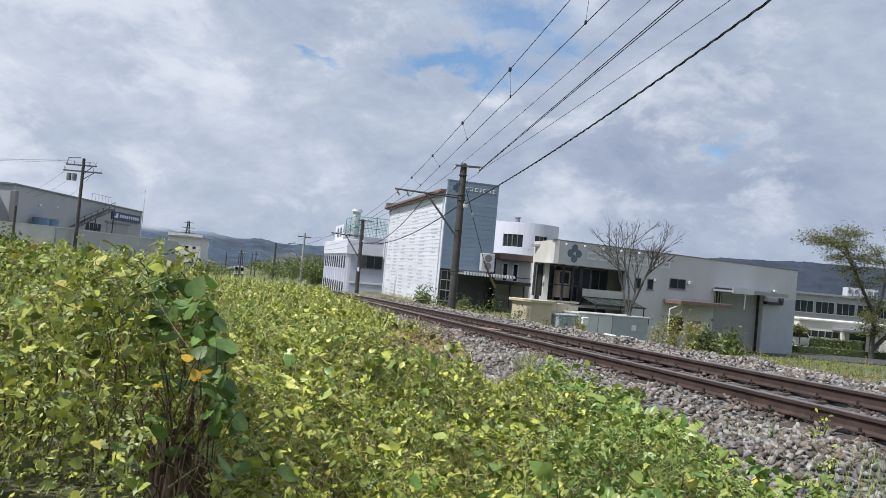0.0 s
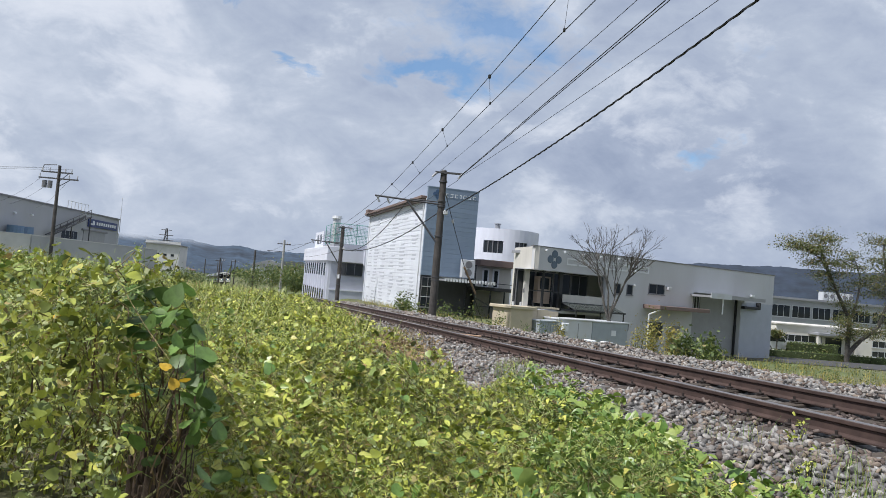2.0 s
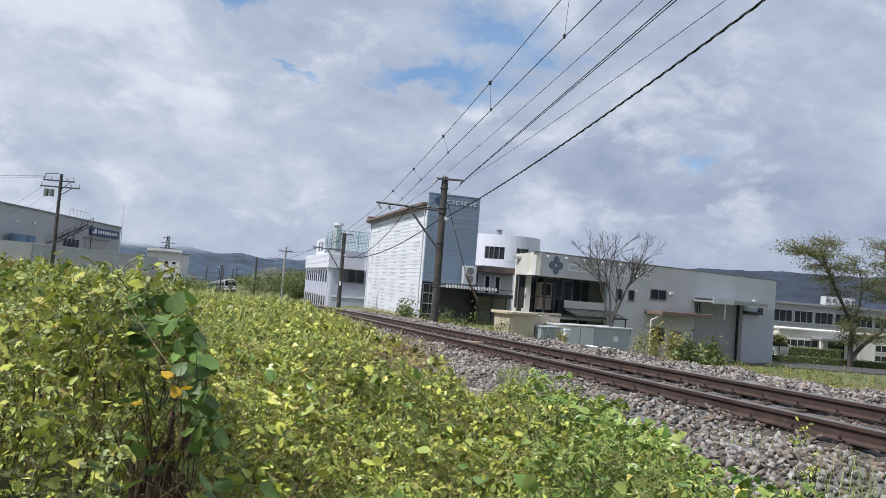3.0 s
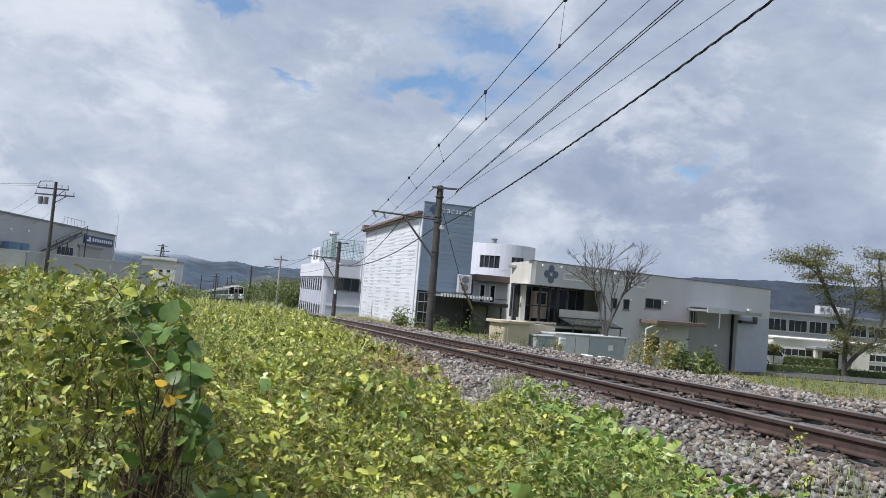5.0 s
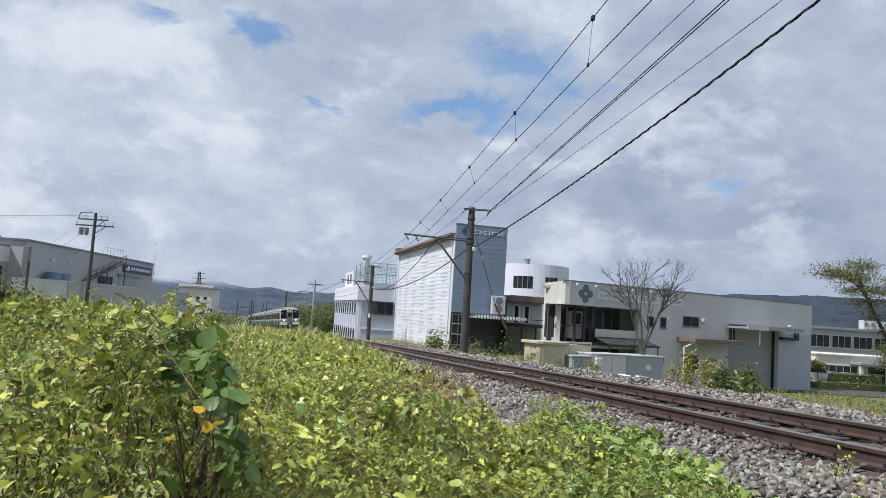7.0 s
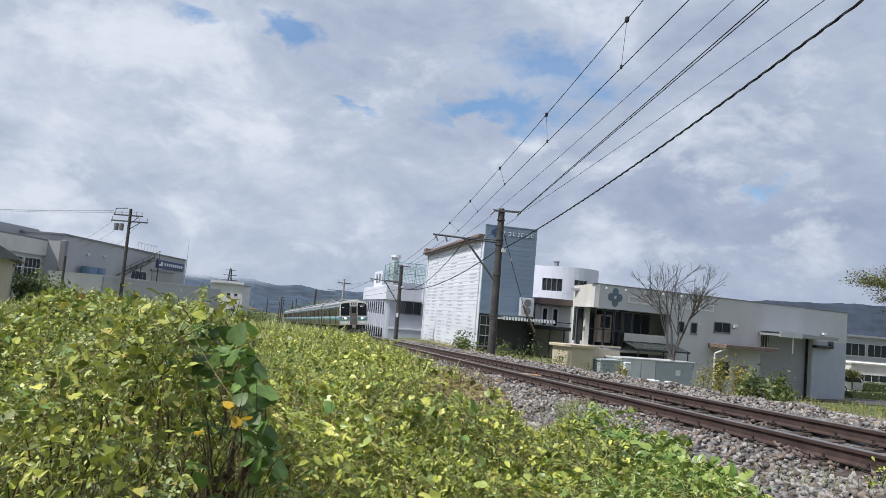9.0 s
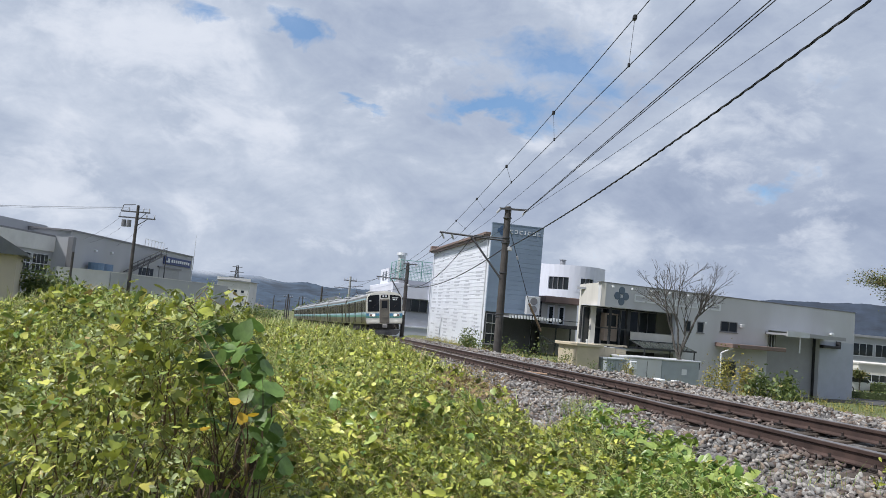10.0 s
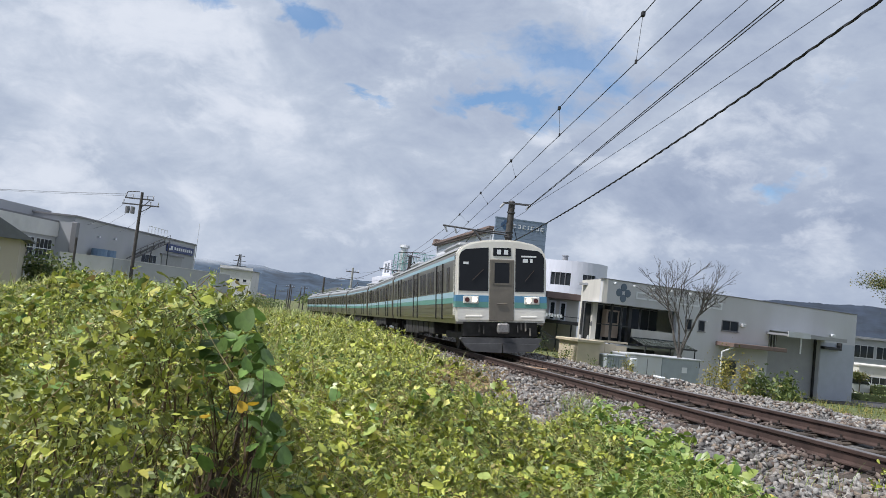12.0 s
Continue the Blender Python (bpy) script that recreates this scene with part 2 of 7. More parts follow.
BALLAST = mat("ballast", (0.235, 0.227, 0.217), 0.95, vary=0.35, scale=14, bump=0.5, bump_scale=40, island=0.6,
              stain=(0.22, 0.18, 0.15), stain_scale=1.1, stain_amount=0.3)
RUSTY_STONE = mat("rusty_ballast", (0.135, 0.105, 0.092), 0.95, vary=0.4, scale=14, bump=0.5, bump_scale=40, island=0.6, stain=(0.10, 0.07, 0.06), stain_scale=0.8)
GRAVEL = mat("ballast_bed", (0.13, 0.125, 0.12), 0.95, vary=0.6, scale=22, bump=1.0, bump_scale=25)


def bank_point(y, u, dz):
    """A point u metres right of the centre line (square to it) and dz over the canted rail plane."""
    sl = track_slope(y)
    k = 1 / math.hypot(1, sl)
    nx, ny = k, -sl * k
    x, yy = track_x(y) + u * nx, y + u * ny
    return (x, yy, RAIL_Z + GRADE * y + u * CANT / 1.13 + dz)


def make_track():
    track = empty("railway_track", Matrix(), "single railway track with rusty rails on old sleepers and grey ballast", "railway track")
    ys = np.concatenate([np.arange(-40, 60, 1.0), np.arange(60, 300, 4.0)])
    # rail profile: foot, web, head
    prof = [(-0.064, -0.165), (0.064, -0.165), (0.064, -0.150), (0.012, -0.132), (0.010, -0.052), (0.033, -0.040), (0.034, -0.008), (0.028, -0.003),
            (-0.028, -0.003), (-0.034, -0.008), (-0.033, -0.040), (-0.010, -0.052), (-0.012, -0.132), (-0.064, -0.150)]
    head = [(-0.030, -0.004), (0.030, -0.004), (0.024, 0.002), (-0.024, 0.002)]
    for u in (-0.566, 0.566):
        for name, pr, mt in (("rail", prof, RUST), ("running_surface", head, HEAD)):
            vs, fs, n = [], [], len(pr)
            for y in ys:
                vs += [bank_point(y, u + a, b) for a, b in pr]
            for j in range(len(ys) - 1):
                for i in range(n):
                    fs.append((j * n + i, (j + 1) * n + i, (j + 1) * n + (i + 1) % n, j * n + (i + 1) % n))
            if name == "rail":
                rail = raw(name, vs, fs, mt, track)
            else:
                raw(name, vs, fs, mt, rail)
    # sleepers, with chairs and fastenings
    bm = bmesh.new()
    box(bm, (-1.05, -0.10, -0.14), (1.05, 0.10, 0), 0.015)
    sl = part("sleeper", bm, SLEEPER, track)
    bm = bmesh.new()
    box(bm, (-0.13, -0.075, 0.0), (0.13, 0.075, 0.018), 0.006)
    for sx in (-0.105, 0.105):
        box(bm, (sx - 0.028, -0.045, 0.018), (sx + 0.028, 0.045, 0.046), 0.008)
        tube(bm, (sx, 0, 0.04), (sx, 0, 0.085), 0.016, 0.013, 6)
    ch = part("rail_fastening", bm, IRON, sl)
    ch.matrix_basis = Matrix.Translation((-0.566, 0, 0.0))
    share("rail_fastening", ch.data, sl, Matrix.Translation((0.566, 0, 0.0)))
    first = True
    y = 3.0
    rnd = random.Random(4)
    while y < 74:
        p = Vector(bank_point(y, 0, -0.181))
        m = Matrix.Translation(p) @ Euler((math.atan(GRADE), -math.atan(CANT / 1.13), math.atan(-track_slope(y)) + rnd.uniform(-0.02, 0.02))).to_matrix().to_4x4()
        if first:
            sl.matrix_basis, first = m, False
        else:
            s = share("sleeper", sl.data, track, m)
            if y < 40:
                for sx in (-0.566, 0.566):
                    share("rail_fastening", ch.data, s, Matrix.Translation((sx, 0, 0)))
        y += 0.62


def rock_shapes(rnd, n=6):
    """Angular broken stones: hulls of a few random points."""
    out = []
    for _ in range(n):
        bm = bmesh.new()
        sx, sy, sz = rnd.uniform(0.9, 1.45), rnd.uniform(0.65, 1.0), rnd.uniform(0.45, 0.8)
        for _ in range(11):
            v = Vector((rnd.gauss(0, 1), rnd.gauss(0, 1), rnd.gauss(0, 1))).normalized() * rnd.uniform(0.85, 1.1)
            bm.verts.new((v.x * sx, v.y * sy, v.z * sz))
        r = bmesh.ops.convex_hull(bm, input=bm.verts[:])
        bmesh.ops.delete(bm, geom=[g for g in r["geom_interior"] if isinstance(g, bmesh.types.BMVert)], context="VERTS")
        bmesh.ops.triangulate(bm, faces=bm.faces[:])
        bm.verts.index_update()
        out.append((np.array([tuple(v.co) for v in bm.verts]), np.array([[v.index for v in f.verts] for f in bm.faces])))
        bm.free()
    return out


def scatter(shapes, pts, sizes, seed, tilt=0.5):
    """Many small copies of shapes joined into one list of vertices and triangles."""
    rng = np.random.default_rng(seed)
    n = len(pts)
    kind = rng.integers(0, len(shapes), n)
    V, F, base = [], [], 0
    for k, (sv, sf) in enumerate(shapes):
        idx = np.nonzero(kind == k)[0]
        if not len(idx):
            continue
        a = rng.uniform(0, 2 * np.pi, len(idx))
        tx, ty = rng.normal(0, tilt, len(idx)), rng.normal(0, tilt, len(idx))
        ca, sa = np.cos(a), np.sin(a)
        rz = np.zeros((len(idx), 3, 3))
        rz[:, 0, 0], rz[:, 0, 1], rz[:, 1, 0], rz[:, 1, 1], rz[:, 2, 2] = ca, -sa, sa, ca, 1
        rx = np.zeros_like(rz)
        rx[:, 0, 0], rx[:, 1, 1], rx[:, 1, 2], rx[:, 2, 1], rx[:, 2, 2] = 1, np.cos(tx), -np.sin(tx), np.sin(tx), np.cos(tx)
        ry = np.zeros_like(rz)
        ry[:, 1, 1], ry[:, 0, 0], ry[:, 0, 2], ry[:, 2, 0], ry[:, 2, 2] = 1, np.cos(ty), np.sin(ty), -np.sin(ty), np.cos(ty)
        rot = rx @ ry @ rz
        v = np.einsum("nij,kj->nki", rot, sv) * np.asarray(sizes)[idx][:, None, None] + np.asarray(pts)[idx][:, None, :]
        f = sf[None] + (np.arange(len(idx)) * len(sv))[:, None, None] + base
        V.append(v.reshape(-1, 3))
        F.append(f.reshape(-1, sf.shape[1]))
        base += len(idx) * len(sv)
    return np.concatenate(V), np.concatenate(F)


def big_mesh(name, V, F, material, smooth=False, parent=None):
    """A mesh from arrays of vertices and triangles."""
    me = bpy.data.meshes.new(name)
    me.vertices.add(len(V))
    me.vertices.foreach_set("co", np.ascontiguousarray(V, np.float32).ravel())
    k = F.shape[1]
    me.loops.add(len(F) * k)
    me.loops.foreach_set("vertex_index", np.ascontiguousarray(F, np.int32).ravel())
    me.polygons.add(len(F))
    me.polygons.foreach_set("loop_start", np.arange(0, len(F) * k, k, dtype=np.int32))
    me.update(calc_edges=True)
    me.materials.append(material)
    if smooth:
        me.shade_smooth()
    ob = new(name, me)
    if parent:
        ob.parent = parent
    return ob


def bed_top(u, y):
    """Height of the ballast over the rail plane at the offset u."""
    return (-0.172 - 0.058 * (np.abs(u) < 0.68) - 0.03 * np.clip(-u - 0.8, 0, 3) - 0.28 * np.clip(-u - 2.5, 0, 2.0) + 0.025 * np.sin(y * 1.7 + u * 2.0)
            + 0.02 * np.sin(y * 4.1 - u * 3.0) - 0.36 * np.clip(u - 2.3, 0, 2.4))


def make_ballast():
    us = np.array([-4.4, -3.8, -3.2, -2.6, -2.0, -1.5, -0.9, 0, 0.9, 1.6, 2.3, 3.0, 3.6, 4.4])
    ys = np.arange(-10, 330, 1.0)
    vs, fs, n = [], [], len(us)
    for y in ys:
        for u in us:
            q = bank_point(y, u, float(bed_top(u, y)) - 0.02)
            vs.append((q[0], q[1], max(q[2], float(ground_z(q[0], q[1])) + 0.012) if u < -1.6 else q[2]))
    for j in range(len(ys) - 1):
        for i in range(n - 1):
            fs.append((j * n + i, j * n + i + 1, (j + 1) * n + i + 1, (j + 1) * n + i))
    bed = tagged(raw("ballast_bed", vs, fs, GRAVEL, smooth=True), "dusty grey-brown ballast bed under the track", "ballast", kind="structure")
    rng = np.random.default_rng(11)
    shapes = rock_shapes(random.Random(2), 8)

    def lay(y0, y1, per_m2, size, seed, rusty):
        n = int((y1 - y0) * 7.6 * per_m2)
        y, u = rng.uniform(y0, y1, n), rng.uniform(-4.1, 3.5, n)
        keep = ~((np.abs(np.abs(u) - 0.566) < 0.085))
        inner = np.abs(u) < 0.9
        keep &= ~(inner & (((y - 3.0) % 0.62 < 0.11) | ((y - 3.0) % 0.62 > 0.51)))
        keep &= (np.abs(u + 0.03 + 0.12 * np.sin(y * 2.3)) < 0.85 + rng.uniform(-0.15, 0.15, n)) == rusty
        y, u = y[keep], u[keep]
        sl = np.interp(y, _TY, _TS)
        k = 1 / np.hypot(1, sl)
        x, yy = np.interp(y, _TY, _TX) + u * k, y - u * sl * k
        z = RAIL_Z + GRADE * y + u * CANT / 1.13 + bed_top(u, y)
        z = np.where(u < -1.6, np.maximum(z, ground_z(x, yy) + 0.03), z) + rng.uniform(-0.012, 0.018, len(y))
        s = size * rng.uniform(0.6, 1.35, len(y))
        return scatter(shapes, np.column_stack([x, yy, z]), s, seed, 0.6)

    for y0, y1, d, s in ((4.0, 16, 230, 0.042), (16, 34, 95, 0.054), (34, 64, 30, 0.075)):
        V, F = lay(y0, y1, d * 0.68, s, int(y0 * 10), False)
        tagged(big_mesh("ballast_stones", V, F, BALLAST), "loose angular grey crushed stones beside the rails", "ballast", kind="stuff")
        V, F = lay(y0, y1, d * 0.32, s, int(y0 * 10) + 2, False)
        tagged(big_mesh("ballast_stones", V, F, BROWN_STONE), "brown weathered stones among the grey ballast", "ballast", kind="stuff")
        V, F = lay(y0, y1, d, s * 0.9, int(y0 * 10) + 1, True)
        tagged(big_mesh("ballast_stones", V, F, RUSTY_STONE), "rust-stained brown crushed stones between the rails", "ballast", kind="stuff")


make_track()
make_ballast()


# ---- train ----
STEEL = mat("stainless_side", (0.27, 0.25, 0.215), 0.33, 0.75, vary=0.08, scale=3, stretch=(1, 1, 14), stain=(0.26, 0.22, 0.17), stain_scale=0.7)
CREAM = mat("train_cream", (0.80, 0.78, 0.72), 0.4, vary=0.04, scale=3, stain=(0.6, 0.56, 0.48), stain_scale=1.2, stain_amount=0.2)
BAND_BLUE = mat("band_blue", (0.10, 0.27, 0.44), 0.4, vary=0.06)
BAND_TEAL = mat("band_teal", (0.13, 0.31, 0.27), 0.4, vary=0.06)
BAND_PALE = mat("band_pale_blue", (0.36, 0.52, 0.61), 0.4, vary=0.06)
TRAIN_GLASS = glass_mat("train_glass", (0.012, 0.013, 0.015), 0.08)
TRAIN_GLASS.node_tree.nodes["Principled BSDF"].inputs["Specular IOR Level"].default_value = 0.3
SIDE_GLASS = glass_mat("tinted_side_glass", (0.035, 0.028, 0.022), 0.25)
SIDE_GLASS.node_tree.nodes["Principled BSDF"].inputs["Specular IOR Level"].default_value = 0.08
FACE_GREY = mat("train_face_grey", (0.20, 0.18, 0.15), 0.45, 0.4, vary=0.1, scale=4)
UNDER = mat("underfloor", (0.035, 0.033, 0.031), 0.8, 0.2, vary=0.4, scale=4)
PLOUGH = mat("snow_plough_grey", (0.085, 0.085, 0.088), 0.6, 0.1, vary=0.2, scale=4)
ROOF = mat("train_roof", (0.31, 0.32, 0.33), 0.6, 0.2, vary=0.15, scale=2)
LAMP_ON = mat("headlamp_glow", (1.0, 0.88, 0.66), 0.2, vary=0.0, emit=6.0)
LAMP_RED = mat("tail_lamp", (0.10, 0.03, 0.025), 0.2, vary=0.0)
WHITE_PRINT = mat("white_print", (0.75, 0.77, 0.78), 0.5, vary=0.02)
DARK = mat("dark_gap_and_shade", (0.012, 0.012, 0.013), 0.9, vary=0.1)
LEN = 19.5


def car_section():
    pts = [(-1.43, 0.98), (-1.475, 1.25), (-1.475, 2.95), (-1.43, 3.22), (-1.30, 3.42), (-1.0, 3.56), (-0.5, 3.65), (0, 3.67)]
    return pts + [(-x, z) for x, z in pts[-2::-1]]


def make_car(front):
    """A rail car, origin at rail level under its middle, its front end towards -y."""
    car = empty("train_car", Matrix(), "stainless steel commuter train car with blue and teal bands" if not front else
                "leading train car with cream cab front and lit headlamps", "train car", "cars of the train")
    h = LEN / 2
    bm = prism(bmesh.new(), car_section(), -h + (0.12 if front else 0.0), h)
    part("body", bm, STEEL, car)
    # roof skin, slightly proud
    bm = bmesh.new()
    prism(bm, [(-1.42, 3.30), (-1.31, 3.43), (-1.0, 3.575), (-0.5, 3.665), (0, 3.685), (0.5, 3.665), (1.0, 3.575), (1.31, 3.43), (1.42, 3.30)], -h + 0.3, h - 0.02)
    part("roof", bm, ROOF, car)
    for i, y in enumerate((-5.6, 5.2)):
        bm = boxes(((-0.95, y - 1.5, 3.62), (0.95, y + 1.5, 3.80)), bevel=0.08)
        part("air_conditioner", bm, ROOF, car)
    for side in (-1, 1):
        s = side
        def slab(name, y0, y1, z0, z1, mt, out, parent=car, inn=0.03):
            a, b = s * (1.475 - inn), s * (1.475 + out)
            return part(name, boxes(((min(a, b), y0, z0), (max(a, b), y1, z1))), mt, parent)
        slab("blue_band", -h + 0.35, h - 0.02, 1.62, 1.80, BAND_TEAL, 0.006)
        slab("pale_band", -h + 0.35, h - 0.02, 1.80, 1.98, BAND_PALE, 0.007)
        slab("cant_rail", -h + 0.35, h - 0.02, 3.0, 3.13, BAND_PALE, 0.004, inn=0.06)
        for z in (1.15, 1.32, 1.48):
            slab("side_rib", -h + 0.4, h - 0.05, z, z + 0.018, STEEL, 0.014)
        for dy in (-6.55, 0.0, 6.55):
            d = slab("door", dy - 0.66, dy + 0.66, 1.12, 2.98, STEEL, 0.002)
            for k in (-1, 1):
                slab("door_window", dy + (k * 0.33) - 0.22, dy + (k * 0.33) + 0.22, 2.02, 2.78, SIDE_GLASS, 0.004, d)
            slab("door_seam", dy - 0.012, dy + 0.012, 1.12, 2.98, DARK, 0.005, d)
            # near-black strips beside each door stand in for the shade of its recess
            for k in (-0.67, 0.67):
                slab("door_post", dy + k - 0.05, dy + k + 0.05, 1.10, 3.0, DARK, 0.03, d)
        for y in (-8.6, -4.35, -2.2, 2.2, 4.35, 8.6):
            if front and y == -8.6:
                y = -8.3
                w = slab("window", y - 0.28, y + 0.28, 2.0, 2.82, SIDE_GLASS, 0.004)
            else:
                wd = 0.85 if abs(y) < 8 else 0.55
                w = slab("window", y - wd, y + wd, 2.02, 2.85, SIDE_GLASS, 0.004)
                slab("window_bar", y - 0.02, y + 0.02, 2.02, 2.85, STEEL, 0.010, w)
                slab("window_frame", y - wd - 0.04, y + wd + 0.04, 1.985, 2.02, STEEL, 0.012, w)
    # underfloor gear and bogies
    rnd = random.Random(5)
    y = -4.2
    while y < 4.2:
        l = rnd.uniform(0.6, 1.5)
        for s in (-1, 1):
            z0 = rnd.uniform(0.35, 0.55)
            bm = boxes(((min(s * 1.3, s * 0.5), y, z0), (max(s * 1.3, s * 0.5), y + l, 0.99)), bevel=0.03)
            part("equipment_box", bm, UNDER, car)
        y += l + rnd.uniform(0.1, 0.3)
    for by in (-6.9, 6.9):
        bg = part("bogie", boxes(((-1.0, by - 1.6, 0.45), (-0.82, by + 1.6, 0.68)), ((0.82, by - 1.6, 0.45), (1.0, by + 1.6, 0.68)),
                                 ((-0.9, by - 0.25, 0.4), (0.9, by + 0.25, 0.95)), bevel=0.03), UNDER, car)
        for wy in (-1.05, 1.05):
            for s in (-1, 1):
                bm = tube(bmesh.new(), (s * 0.535, by + wy, 0.43), (s * 0.65, by + wy, 0.43), 0.43, 0.41, 20)
                part("wheel", bm, UNDER, bg)
    part("coupler", tubes(((0, h - 0.1, 0.85), (0, h + 0.26, 0.85), 0.10)), UNDER, car)
    part("gangway", boxes(((-0.55, h, 1.1), (0.55, h + 0.24, 3.1))), DARK, car)
    if front:
        make_cab(car, -h)
    return car


def make_cab(car, y0):
    """Cab front: cream shell with two big dark panes, a grey door between, bands, lamps, coupler and plough."""
    shell = car_section()
    bm = prism(bmesh.new(), [(x * 1.0, z if z > 1.0 else 1.05) for x, z in shell], y0, y0 + 0.5)
    bmesh.ops.bevel(bm, geom=[e for e in bm.edges if all(abs(v.co.y - y0) < 1e-4 for v in e.verts)], offset=0.06, segments=2, affect="EDGES")
    cab = part("cab_front", bm, CREAM, car, "cream painted cab front")
    f = y0
    def pane(x0, x1, z0, z1, corner):
        """A pane whose outer top corner follows the roof's curve."""
        bm = bmesh.new()
        o = [(x0, z0), (x1, z0)]
        if corner > 0:
            o += [(x1, z1 - 0.30), (x1 - 0.06, z1 - 0.16), (x1 - 0.20, z1 - 0.07), (x0, z1)]
        else:
            o += [(x1, z1), (x0 + 0.20, z1 - 0.07), (x0 + 0.06, z1 - 0.16), (x0, z1 - 0.30)]
        return prism(bm, o, f - 0.012, f + 0.03)
    left = part("windscreen", pane(-1.38, -0.44, 2.02, 3.40, -1), TRAIN_GLASS, cab)
    right = part("windscreen", pane(0.44, 1.38, 2.02, 3.40, 1), TRAIN_GLASS, cab)
    part("wiper", tubes(((-0.95, f - 0.03, 2.35), (-0.60, f - 0.03, 2.70), 0.012)), IRON, left)
    part("wiper", tubes(((0.75, f - 0.03, 2.35), (1.05, f - 0.03, 2.70), 0.012)), IRON, right)
    part("notice", boxes(((-1.25, f - 0.016, 2.85), (-1.08, f - 0.010, 2.93))), WHITE_PRINT, left)
    # operator's mark as two plain pale shapes
    bm = boxes(((0.62, f - 0.018, 3.12), (1.12, f - 0.013, 3.17)), ((0.68, f - 0.018, 2.95), (0.84, f - 0.013, 3.07)), ((0.92, f - 0.018, 2.95), (1.00, f - 0.013, 3.07)))
    part("operator_mark", bm, WHITE_PRINT, right)
    d = part("front_door", boxes(((-0.40, f - 0.02, 1.08), (0.40, f + 0.04, 3.03)), bevel=0.02), FACE_GREY, cab, "grey gangway door")
    part("door_pane", boxes(((-0.24, f - 0.028, 2.28), (0.24, f + 0.0, 2.92))), TRAIN_GLASS, d)
    part("door_frame", boxes(((-0.29, f - 0.034, 2.23), (-0.245, f, 2.97)), ((0.245, f - 0.034, 2.23), (0.29, f, 2.97)),
                             ((-0.29, f - 0.034, 2.925), (0.29, f, 2.97)), ((-0.29, f - 0.034, 2.23), (0.29, f, 2.275))), FACE_GREY, d)
    part("handrail", tubes(((-0.16, f - 0.05, 1.62), (0.16, f - 0.05, 1.62), 0.02)), FACE_GREY, d)
    sign = part("destination_sign", boxes(((-0.29, f - 0.018, 3.14), (0.29, f + 0.02, 3.40)), bevel=0.012), TRAIN_GLASS, cab)
    for x in (-0.17, 0.06):
        part("sign_bar", boxes(((x, f - 0.024, 3.19), (x + 0.13, f - 0.019, 3.34))), WHITE_PRINT, sign)
    for s in (-1, 1):
        lo, hi = sorted((s * 0.42, s * 1.479))
        part("blue_band", boxes(((lo, f - 0.010, 1.68), (hi, f + 0.36, 1.88)), bevel=0.0), BAND_BLUE, cab)
        part("teal_band", boxes(((lo, f - 0.011, 1.50), (hi, f + 0.36, 1.68))), BAND_TEAL, cab)
        lo, hi = sorted((s * 0.74, s * 1.24))
        hz = part("lamp_housing", boxes(((lo, f - 0.03, 1.62), (hi, f + 0.02, 1.86)), bevel=0.02), CREAM, cab)
        bm = tube(bmesh.new(), (s * 0.88, f - 0.045, 1.74), (s * 0.88, f + 0.0, 1.74), 0.075, 0.075, 16)
        part("headlamp", bm, LAMP_ON, hz, "lit headlamp")
        bm = tube(bmesh.new(), (s * 1.11, f - 0.045, 1.74), (s * 1.11, f + 0.0, 1.74), 0.075, 0.075, 16)
        part("tail_lamp", bm, LAMP_RED, hz)
        lo, hi = sorted((s * 0.62, s * 1.15))
        part("handrail", boxes(((lo, f - 0.07, 1.18), (hi, f - 0.03, 1.25)), bevel=0.012), CREAM, cab)
    # under the front
    part("coupler", tubes(((0, f - 0.22, 0.86), (0, f + 0.5, 0.86), 0.15, 0.12), n=10), FACE_GREY, cab)
    part("coupler_head", boxes(((-0.19, f - 0.34, 0.70), (0.19, f - 0.16, 1.02)), bevel=0.05), mat("coupler_steel", (0.30, 0.29, 0.28), 0.5, 0.6, vary=0.3, scale=20), cab)
    bm = bmesh.new()
    prism(bm, [(-1.05, 0.20), (1.05, 0.20), (1.30, 0.50), (1.28, 0.56), (-1.28, 0.56), (-1.30, 0.50)], f - 0.05, f + 0.25)
    for s in (-1, 1):
        o = [(s * 0.02, 0.10), (s * 0.95, 0.14), (s * 1.24, 0.36), (s * 0.02, 0.40)]
        prism(bm, o if s > 0 else o[::-1], f - 0.22, f - 0.05)
    part("snow_plough", bm, PLOUGH, cab, "grey snow plough")
    part("hose_rack", boxes(((-1.2, f + 0.1, 0.6), (1.2, f + 0.4, 1.06))), UNDER, cab)
    for x, z in ((-0.7, 0.85), (-0.55, 0.8), (0.55, 0.85), (0.66, 0.92), (0.8, 0.9), (0.95, 0.75)):
        part("brake_hose", tubes(((x, f + 0.06, z + 0.12), (x, f + 0.0, z - 0.12), 0.03), n=6), FACE_GREY if x > 0.7 else UNDER, cab)


CAR_PITCH = 20.0
CARS = []


